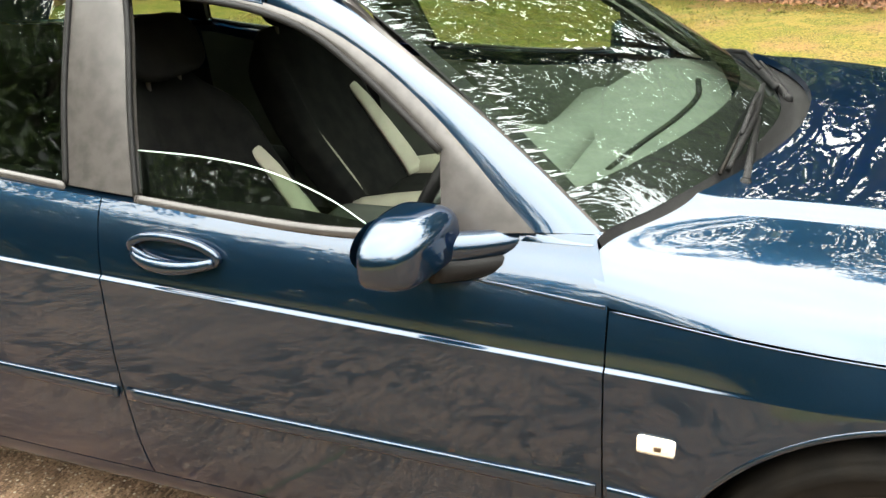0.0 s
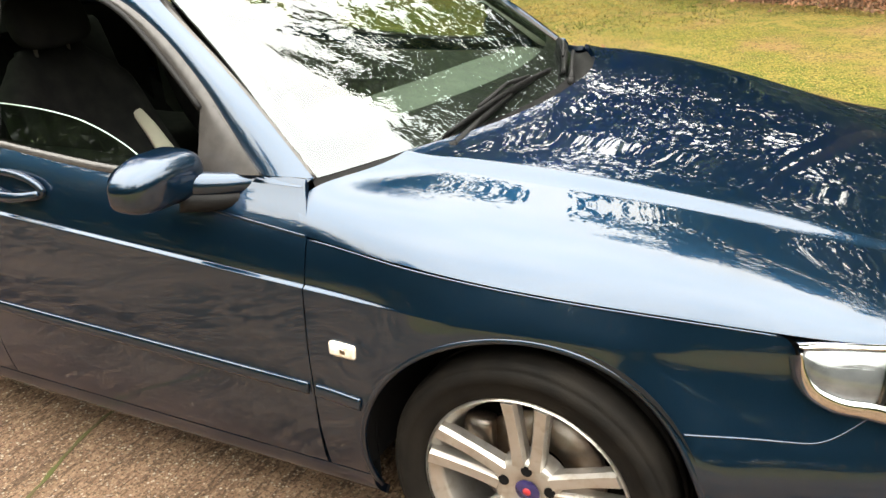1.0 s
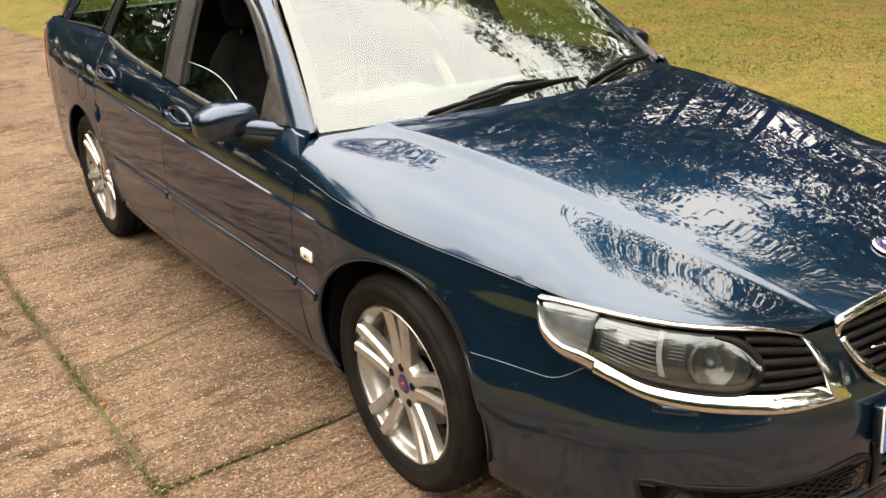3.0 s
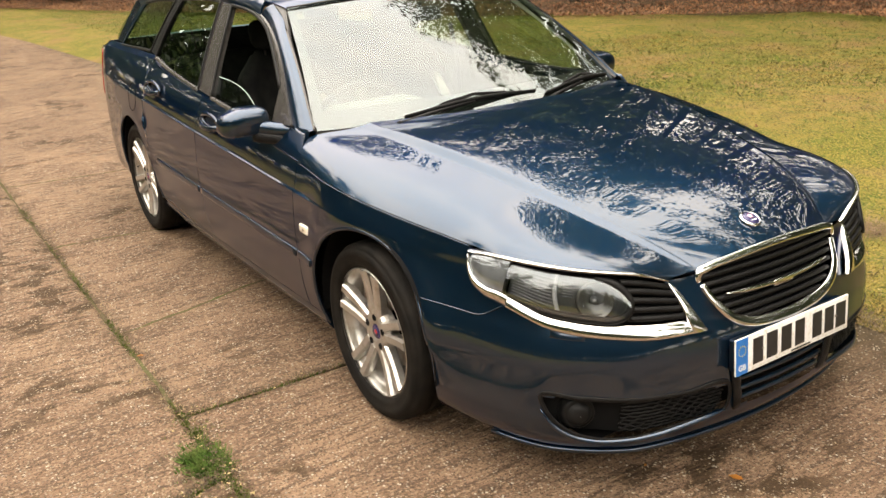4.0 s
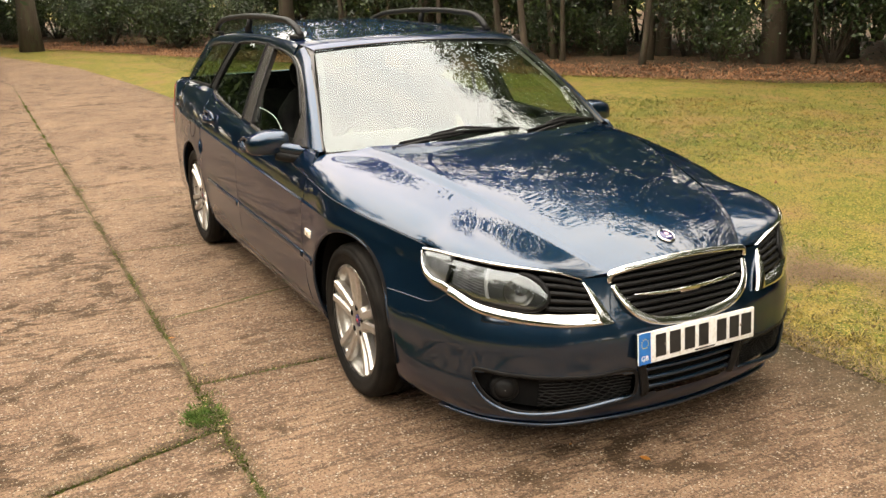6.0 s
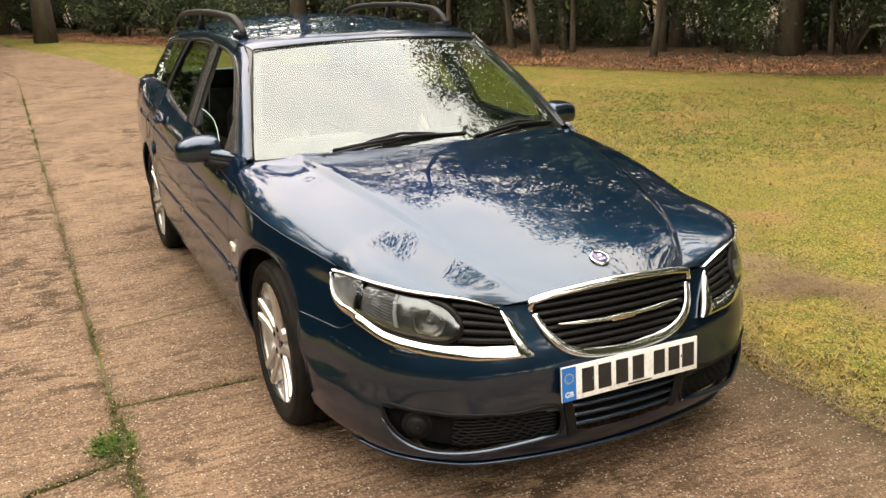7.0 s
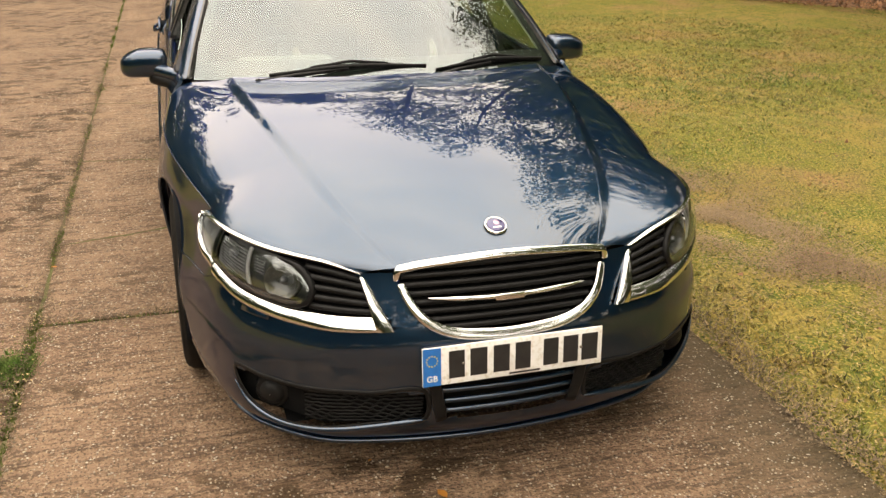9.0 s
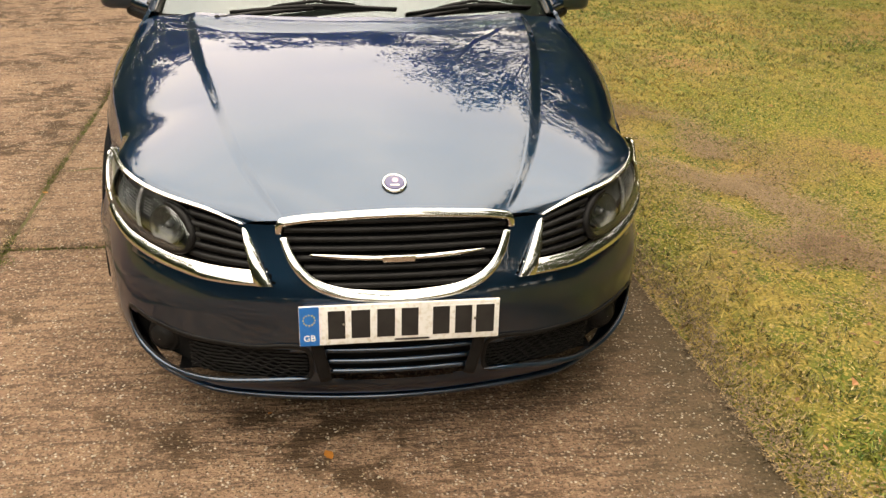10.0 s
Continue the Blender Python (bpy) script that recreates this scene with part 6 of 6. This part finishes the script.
tufts("weed_tuft", "low green weed growing in the slab joint", [(-0.08 + rng.normal(0, 0.042), -1.464 + rng.normal(0, 0.026), 0.8 + 0.5 * rng.random()) for _ in range(340)], WEED, 0.019, 11, 0.02, 0.9)
tufts("weed_tuft", "low green weed spreading beside the slab joint", [(0.02 + rng.normal(0, 0.09), -1.53 + rng.normal(0, 0.05), 0.5 + 0.4 * rng.random()) for _ in range(190)], WEED, 0.015, 8, 0.02, 0.9)


def joint_places(n, spread):
    """Places strewn along the drive's long joint and the two cross joints nearest the car."""
    w = rng.random(n)
    u = rng.random(n)
    x = np.where(w < 0.5, -6 + 8.5 * u, np.where(w < 0.68, -0.43 + 0 * u, 0.02 + 0.29 * 2.3 * u))
    y = np.where(w < 0.5, JOINT_Y + 0 * u, np.where(w < 0.68, -1.43 + 2.3 * u, JOINT_Y - 2.3 * u))
    k = np.array([0.35 + 1.3 * max(0.0, noise.noise((a * 2.7, b * 2.7, 17.0)) + 0.15) for a, b in zip(x.tolist(), y.tolist())])
    return x + rng.normal(0, 1, n) * spread * k, y + rng.normal(0, 1, n) * spread * k


# ---- grass blades near the drive, leaf litter, fallen leaves
def scatter(name, label, x, y, s, mat, w, h, flat, category, z0=-0.008):
    """Blades (flat = 0) or lying leaves at the given places, s times the size."""
    n = len(x)
    a = rng.uniform(0, 2 * math.pi, n)
    ww, hh = w * s * rng.uniform(0.6, 1.4, n), h * s * rng.uniform(0.5, 1.5, n)
    dx, dy = ww * np.cos(a), ww * np.sin(a)
    if flat:
        ex, ey = 0.5 * hh * np.cos(a + 1.4), 0.5 * hh * np.sin(a + 1.4)
        z = z0 + 0.012 + 0.02 * rng.random(n)
        t1, t2 = np.abs(rng.normal(0, flat, (2, n))) * hh
        v = np.stack([x - dx, y - dy, z, x + ex, y + ey, z + t1, x + dx, y + dy, z, x - ex, y - ey, z + t2], 1).reshape(-1, 3)
        f = np.arange(4 * n).reshape(-1, 4)
    else:
        lx, ly = rng.normal(0, 0.9, (2, n)) * hh
        z = np.full(n, z0)
        v = np.stack([x - dx, y - dy, z, x + dx, y + dy, z, x + lx, y + ly, z + hh], 1).reshape(-1, 3)
        f = np.arange(3 * n).reshape(-1, 3)
    return tagged(from_arrays(name, v.tolist(), f.tolist(), mat), label, category, kind="stuff")


n = 28000
cx_, cy_ = rng.uniform(-9, 6, n), EDGE_Y - 0.02 + 6.5 * rng.random(n) ** 1.7
lx_, ly_ = (np.repeat(c, 13) + rng.normal(0, 0.016, 13 * n) for c in (cx_, cy_))
n = len(lx_)
bare = np.array([noise.noise((a * 0.9, b * 0.9, 9.0)) for a, b in zip(lx_.tolist(), ly_.tolist())])
worn = np.exp(-((lx_ + 0.9) / 1.3) ** 2 - ((ly_ - 2.0 - 0.12 * lx_) / 0.28) ** 2)
ok = ends(lx_) & (rng.random(n) > bare * 1.2 + 0.75 * worn) & (ly_ > EDGE_Y + 0.05 * np.sin(lx_ * 7) * np.sin(lx_ * 2.3))
scatter("lawn_grass", "short worn grass with dry patches", lx_[ok], ly_[ok], 0.7 + 0.6 * rng.random(ok.sum()), BLADE, 0.0029, 0.016, 0, "grass")
n = 140000
lx_, ly_ = rng.uniform(-9, 6, n), EDGE_Y - 0.06 + 6.5 * rng.random(n) ** 1.7
dry = np.array([noise.noise((a * 1.7, b * 1.7, 4.0)) for a, b in zip(lx_.tolist(), ly_.tolist())])
ok = ends(lx_) & (rng.random(n) < 0.35 + dry + 0.6 * np.exp(-(ly_ - EDGE_Y) / 0.18))
scatter("dry_grass", "straw-coloured dead grass in the lawn", lx_[ok], ly_[ok], 0.7 + 0.7 * rng.random(ok.sum()), STRAW, 0.0016, 0.019, 0.25, "grass", -0.012)
n = 46000
lx_, ly_ = rng.uniform(-6, 3.0, n), EDGE_Y + 4.5 * rng.random(n) ** 1.5
dry = np.array([noise.noise((a * 1.1, b * 1.1, 14.0)) for a, b in zip(lx_.tolist(), ly_.tolist())])
ok = (dry > 0.12) & (ly_ > EDGE_Y + 0.15)
scatter("lawn_clover", "darker green clover in the lawn", lx_[ok], ly_[ok], 0.7 + 0.6 * rng.random(ok.sum()), CLOVER, 0.005, 0.012, 0, "grass")
n = 90000
lx_, ly_ = rng.uniform(-26, 2, n), rng.uniform(2, 13, n)
ok = ly_ > np.array([drive_right(a) + 0.1 for a in lx_.tolist()])
scatter("lawn_grass", "short mown grass across the far lawn", lx_[ok], ly_[ok], 1.0 + 0.6 * rng.random(ok.sum()), BLADE_FAR, 0.0045, 0.015, 0, "grass")

n = 110000
lx_ = rng.normal(-0.7, 1.0, n)
ly_ = 1.95 + 0.14 * (lx_ + 0.7) + rng.normal(0, 0.21, n) + 0.09 * np.sin(lx_ * 3.1)
thin = np.array([noise.noise((a * 3.1, b * 3.1, 21.0)) for a, b in zip(lx_.tolist(), ly_.tolist())])
ok = (rng.random(n) < 0.55 + 1.4 * thin) & (ly_ > EDGE_Y + 0.1)
scatter("worn_earth", "bare trodden earth showing through the lawn", lx_[ok], ly_[ok], 0.5 + 0.9 * rng.random(ok.sum()), WORN, 0.0035, 0.007, 0.12, "earth", -0.012)
n = 90000
lx_, ly_ = rng.uniform(-6, 3.2, n), EDGE_Y + 5.0 * rng.random(n) ** 1.4
thin = np.array([noise.noise((a * 1.3, b * 1.3, 31.0)) + 0.5 * noise.noise((a * 5, b * 5, 3.0)) for a, b in zip(lx_.tolist(), ly_.tolist())])
ok = thin > 0.25
scatter("worn_earth", "brown thin patches of soil in the lawn", lx_[ok], ly_[ok], 0.5 + 0.9 * rng.random(ok.sum()), WORN, 0.0035, 0.007, 0.15, "earth", -0.012)
n = 14000
lx_ = rng.uniform(-4, 3.2, n)
ly_ = EDGE_Y + 0.02 + rng.normal(0, 0.045, n) + 0.05 * np.sin(lx_ * 5.1) * np.sin(lx_ * 1.7)
scatter("edge_soil", "crumbs of brown soil along the drive's edge", lx_, ly_, 0.5 + rng.random(n), SOIL, 0.0035, 0.007, 0.4, "soil", -0.014)
spots = [(x, EDGE_Y - 0.02 + rng.normal(0, 0.05), 0.3 + 0.5 * rng.random()) for x in rng.uniform(-3, 2.8, 1500).tolist() if noise.noise((x * 1.7, 2.0, 0.0)) > -0.05]
tufts("edge_moss", "dark moss creeping over the drive's edge", spots, MOSS, 0.010, 6, 0.03, 0.8)


lx_, ly_ = joint_places(16000, 0.040)
scatter("joint_crumbs", "brown soil and grit spilling from the slab joints", lx_, ly_, 0.4 + 0.9 * rng.random(len(lx_)), SOIL, 0.0035, 0.007, 0.35, "soil", -0.012)
lx_, ly_ = joint_places(1500, 0.070)
scatter("joint_stones", "pale loose stones beside the slab joints", lx_, ly_, 0.5 + 0.9 * rng.random(len(lx_)), STRAW, 0.004, 0.007, 0.4, "stones", -0.010)


def crack(pts, width, seed):
    """A dirt-filled crack across a slab."""
    c = spline([(x, y, 0.0) for x, y in pts])
    path = [c(t) + np.array((0.010 * noise.noise((t * 14, seed, 0.0)) + 0.006 * noise.noise((t * 45, seed, 3.0)), 0, 0.0008)) for t in steps(0, 1, 60)]
    ob = part("slab_crack", band(path, [(0, 0, 1)] * 61, width, 0.0022, taper=lambda t: 0.5 + 0.5 * abs(noise.noise((t * 20, seed, 6.0))) * 2), JOINT, drive)


crack([(-1.30, -1.41), (-1.38, -1.05), (-1.47, -0.75), (-1.50, -0.3), (-1.46, 0.3)], 0.022, 1)
crack([(-2.75, -1.41), (-2.72, -1.1), (-2.66, -0.8), (-2.70, -0.2)], 0.018, 2)
crack([(-4.4, -1.41), (-4.30, -0.6), (-4.36, 0.2), (-4.3, 0.9)], 0.020, 3)

WOOD = [(-60, -14), (-42, -6.0), (-34, -2.0), (-27.5, 0.9), (-20, 3.6), (-11, 7.3), (-8.6, 8.6), (-6.3, 10.6), (-4.2, 10.4), (-2, 8.0), (1, 6.9), (5, 7.6), (10, 9.5), (20, 12), (40, 14)]


def wood_y(x):
    return float(np.interp(x, [a for a, _ in WOOD], [b for _, b in WOOD]))


lv, lf = [], []
wx = np.linspace(-60, 40, 120)
for i, x in enumerate(wx):
    for d in (0.0, 0.5, 1.2, 3, 8, 30):
        y = wood_y(x) + d + (0.35 * noise.noise((x * 0.8, 0, 4)) if d == 0 else 0)
        lv.append((x - 0.5 * d, y, (-0.10 if d == 0 else 0.012 + 0.03 * min(d, 3)) + 0.05 * noise.noise((x, y, 2)) * (d > 0)))
for i in range(len(wx) - 1):
    for j in range(5):
        lf.append((i * 6 + j, (i + 1) * 6 + j, (i + 1) * 6 + j + 1, i * 6 + j + 1))
tagged(from_arrays("woodland_floor", lv, lf, LITTER_SOIL, smooth=True), "brown leaf-strewn woodland floor", "ground", kind="structure")


n = 120000
lx_ = rng.uniform(-32, 6, n)
ld = np.abs(rng.normal(0.2, 3.0, n)) - 0.35
ly_ = np.array([wood_y(a) for a in lx_.tolist()]) + ld
scatter("leaf_litter", "brown fallen leaves along the wood's edge", lx_ - 0.5 * np.maximum(ld, 0), ly_, 0.6 + 0.8 * rng.random(n), LEAF_DEAD, 0.017, 0.032, 0.5, "leaves", 0.03)
n = 2600
scatter("stray_leaves", "stray brown leaves on the lawn", rng.uniform(-14, 3, n), EDGE_Y + 0.1 + 9 * rng.random(n) ** 1.7, 0.18 + 0.6 * rng.random(n) ** 3, LEAF_DEAD, 0.022, 0.040, 0.35, "leaves")
for (x, y, a, s) in ((1.012, -0.194, 0.4, 1.0), (-1.02, -1.415, 1.2, 0.7), (0.80, -0.36, 2.0, 0.35)):
    pts = [(0, 0), (0.4, 0.28), (0.75, 0.22), (1, 0), (0.75, -0.24), (0.4, -0.30)]
    bm = bmesh.new()
    vs = [bm.verts.new((s * 0.045 * (px - 0.5), s * 0.045 * py, 0.004 + 0.008 * s * abs(py))) for px, py in pts]
    bm.faces.new(vs)
    bmesh.ops.solidify(bm, geom=bm.faces[:], thickness=0.0012)
    lo = part("fallen_leaf", bm, LEAF_GOLD, None, smooth=False)
    lo.location, lo.rotation_euler = (x, y, 0), (0, 0, a)
    tagged(lo, "curled orange leaf lying on the concrete", "leaf", "fallen leaves")


# ---------------------------------------------------------------- trees and shrubs
def leaves(centres, count, spread, size, seed, droop=0.3):
    """Pointed leaf quads clustered round the given centres."""
    r = np.random.default_rng(seed)
    c = np.array(centres)[r.integers(0, len(centres), count)]
    p = c + r.normal(0, 1, (count, 3)) * np.array(spread)
    a = r.normal(0, 1, (count, 3))
    a /= np.linalg.norm(a, axis=1, keepdims=True)
    b = np.cross(a, r.normal(0, 1, (count, 3)))
    b /= np.maximum(np.linalg.norm(b, axis=1, keepdims=True), 1e-6)
    s = size * r.uniform(0.6, 1.4, (count, 1))
    v = np.stack([p - a * s, p + b * s * 0.42, p + a * s, p - b * s * 0.42], 1).reshape(-1, 3)
    f = np.arange(count * 4).reshape(-1, 4)
    return v.tolist(), f.tolist()


def tree(name, height, radius, seed, crown_low=0.35, crown_wide=0.30, count=8200, leaf=0.145, mat=None, lean=0.0, clump=0.028):
    r = random.Random(seed)
    t = empty(name, "tall broad-leaved woodland tree with a bare lower trunk", "tree", "woodland trees")
    trunk_pts, rad = [], []
    px, py = 0.0, 0.0
    for k in range(11):
        f = k / 10
        trunk_pts.append((px + lean * f * height, py, -0.2 + f * height * 0.92))
        rad.append(radius * (1.25 if k == 0 else 1.0) * (1 - 0.86 * f))
        px, py = px + r.uniform(-0.12, 0.12), py + r.uniform(-0.12, 0.12)
    bm = tube(trunk_pts, rad, 12)
    tips = []
    for k in range(26):
        f = r.uniform(crown_low, 0.97)
        i = min(int(f * 10), 9)
        base = Vector(trunk_pts[i]).lerp(Vector(trunk_pts[i + 1]), f * 10 - i)
        ang = r.uniform(0, 2 * math.pi)
        reach = height * crown_wide * (1.05 - 0.7 * max(0, (f - crown_low) / (1 - crown_low))) * r.uniform(0.55, 1.1)
        rise = reach * r.uniform(0.15, 0.6)
        mid = base + Vector((math.cos(ang), math.sin(ang), 0)) * reach * 0.5 + Vector((0, 0, rise * 0.7))
        end = base + Vector((math.cos(ang + r.uniform(-0.3, 0.3)), math.sin(ang + r.uniform(-0.3, 0.3)), 0)) * reach + Vector((0, 0, rise))
        lr = radius * 0.36 * (1 - f * 0.75)
        tube([base, mid, end], [lr, lr * 0.55, lr * 0.12], 6, bm=bm)
        tips += [tuple(mid), tuple(end), tuple(end), tuple(mid.lerp(end, 0.5) + Vector((0, 0, 0.3)))]
    part("trunk", bm, BARK, t)
    v, fc = leaves(tips, count, (height * clump, height * clump, height * clump * 0.7), leaf, seed)
    from_arrays("crown", v, fc, mat or LEAF, t)
    return t


def shrub(name, size, seed, count=2800, leaf=0.075):
    r = random.Random(seed)
    s = empty(name, "dark evergreen shrub in the undergrowth", "shrub", "woodland undergrowth")
    bm = bmesh.new()
    tips = []
    for k in range(14):
        a = r.uniform(0, 2 * math.pi)
        reach, h = size * r.uniform(0.2, 0.62), size * r.uniform(0.35, 1.0)
        end = Vector((math.cos(a) * reach, math.sin(a) * reach, h))
        tube([(0, 0, -0.1), end * 0.5 + Vector((0, 0, 0.1 * size)), end], [0.03, 0.02, 0.006], 5, bm=bm)
        tips += [tuple(end), tuple(end * 0.75 + Vector((0, 0, 0.1 * size))), tuple(end * 0.95 - Vector((0, 0, 0.25 * h)))]
    part("stem", bm, BARK, s)
    v, f = leaves(tips, count, (size * 0.14, size * 0.14, size * 0.12), leaf, seed)
    from_arrays("foliage", v, f, LEAF_DARK, s)
    return s


kinds = [tree("tree", 19, 0.19, 11, 0.42, 0.26, 4600), tree("tree", 22, 0.23, 12, 0.46, 0.24, 4600), tree("tree", 17, 0.20, 13, 0.25, 0.30), tree("tree", 20, 0.22, 14, 0.22, 0.33, 8200, clump=0.021), tree("tree", 9.5, 0.085, 15, 0.52, 0.22, 1900, 0.12), tree("tree", 17, 0.31, 16, 0.45, 0.26, 4200)]
far_kinds = [tree("tree", 20, 0.22, 41, 0.08, 0.30, 3400, 0.27), tree("tree", 17, 0.20, 42, 0.05, 0.34, 3200, 0.25)]
bushes = [shrub("shrub", 2.6, 31, 4200, 0.056), shrub("shrub", 3.4, 32, 4800, 0.072), shrub("shrub", 1.7, 33, 3400, 0.046), shrub("shrub", 4.4, 34, 5600, 0.095)]
for i, o in enumerate(kinds + far_kinds + bushes):
    o.location = (-30 - 4 * i, 24 + 2 * i, 0)


def plant(o, x, y, turn, size=1.0):
    return copy_thing(o, Matrix.Translation((x, y, 0)) @ Matrix.Rotation(turn, 4, "Z") @ Matrix.Scale(size, 4))


r = random.Random(5)
# trunks that stand at the wood's edge
for k, x, y, s in ((1, -9.35, 11.5, 0.9), (0, -9.9, 12.4, 0.95), (1, -9.1, 13.3, 0.8), (0, -8.2, 14.2, 0.9), (4, -12.55, 8.1, 0.9), (4, -13.4, 9.3, 0.9), (4, -12.7, 9.0, 0.7), (5, -28.5, -0.3, 1.0), (2, -12.9, 10.6, 0.85), (4, -12.9, 11.7, 1.0), (4, -14.4, 8.6, 0.9), (4, -12.2, 12.3, 1.0), (2, -6.5, 13.5, 1.0), (0, -17.5, 8.2, 1.0), (1, -21.5, 5.9, 0.9), (4, -16.2, 7.9, 0.8), (4, -19.0, 6.6, 0.9),
                   (3, 1.6, 10.8, 0.95), (0, 5.0, 10.5, 0.9), (3, 9.5, 12.5, 1.0), (3, 7.0, 14.5, 1.0), (3, 7.2, 9.4, 0.95), (3, 10.5, 8.6, 1.0), (2, 13.0, 11.0, 1.1), (3, 12.5, 5.5, 0.9),
                   (4, -10.9, 9.6, 0.8), (4, -11.6, 10.4, 1.1), (4, -14.9, 9.9, 1.2), (4, -15.6, 8.9, 0.7), (4, -13.9, 10.8, 1.0), (4, -17.0, 9.3, 1.1), (4, -10.4, 12.6, 1.2), (4, -7.6, 12.7, 0.8), (4, -8.8, 12.0, 0.6), (4, -18.1, 7.4, 0.7), (4, -20.4, 7.3, 1.0), (1, -15.4, 11.6, 0.9), (0, -12.1, 11.2, 0.8)):
    plant(kinds[k], x, y, r.uniform(0, 6.28), s)
for k in range(36):
    x = r.uniform(-46, 24)
    if -22 < x < 3 or (x < 8 and k % 3):
        continue
    plant(kinds[r.randrange(5)], x - r.uniform(0, 3), wood_y(x) + r.uniform(4.5, 14), r.uniform(0, 6.28), r.uniform(0.8, 1.15))
for k in range(54):
    x = -40 + 52 * (k + r.random()) / 54
    d = 1.2 if x > -3 or x < -22 else 2.7
    plant(bushes[r.choice((0, 1, 2, 2))], x - 0.4 * d, wood_y(x) + d + r.uniform(0, 1.8), r.uniform(0, 6.28), r.uniform(0.55, 0.95))
for k in range(46):
    x = -42 + 54 * (k + r.random()) / 46
    plant(bushes[r.choice((1, 3, 3))], x - 2, wood_y(x) + r.uniform(6, 11), r.uniform(0, 6.28), r.uniform(1.0, 1.6))
# the other sides of the clearing
for k in range(26):
    a = radians(-186 + 196 * (k + r.random()) / 26)
    d = r.uniform(17, 27) + (16 if a < radians(-165) else 0) + (14 if a > radians(-70) else 0)
    plant(kinds[r.randrange(4)], 2 + d * math.cos(a), -3 + d * math.sin(a), r.uniform(0, 6.28), r.uniform(0.7, 1.0))
for k in range(30):
    a = radians(-190 + 202 * (k + r.random()) / 30)
    d = r.uniform(15, 19) + (20 if a < radians(-162) else 0)
    plant(bushes[r.choice((0, 1, 3))], 2 + d * math.cos(a), -3 + d * math.sin(a), r.uniform(0, 6.28), r.uniform(0.9, 1.4))
# thick woodland all round in the distance
for k in range(64):
    a = 2 * math.pi * (k + 0.8 * r.random()) / 64
    d = r.uniform(30, 44)
    if radians(66) < a < radians(172) and (k % 3 or radians(100) < a < radians(158)):
        continue
    plant(far_kinds[k % 2], -3 + 1.05 * d * math.cos(a), d * math.sin(a) - 2, r.uniform(0, 6.28), r.uniform(0.8, 1.1) + (0.35 if math.cos(a) < -0.8 else 0.0))
for k in range(18):
    a = radians(-172 + 176 * (k + 0.8 * r.random()) / 18)
    d = r.uniform(21, 27) + (12 if a > radians(-70) else 0)
    plant(far_kinds[k % 2], d * math.cos(a), -3 + d * math.sin(a), r.uniform(0, 6.28), r.uniform(0.55, 0.75))
# undergrowth close behind the drive
for k in range(34):
    a = radians(-150 + 138 * (k + r.random()) / 34)
    d = r.uniform(10.0, 13.0)
    plant(bushes[r.choice((1, 1, 3))], 1 + d * math.cos(a), -1.5 + d * math.sin(a), r.uniform(0, 6.28), r.uniform(0.9, 1.3))

# low cover that closes the wood's foot all round
for k in range(56):
    a = radians(-175 + 250 * (k + 0.7 * r.random()) / 56)
    d = r.uniform(25, 31)
    plant(bushes[r.choice((1, 3, 3))], d * math.cos(a), -2 + d * math.sin(a), r.uniform(0, 6.28), r.uniform(1.2, 1.7))
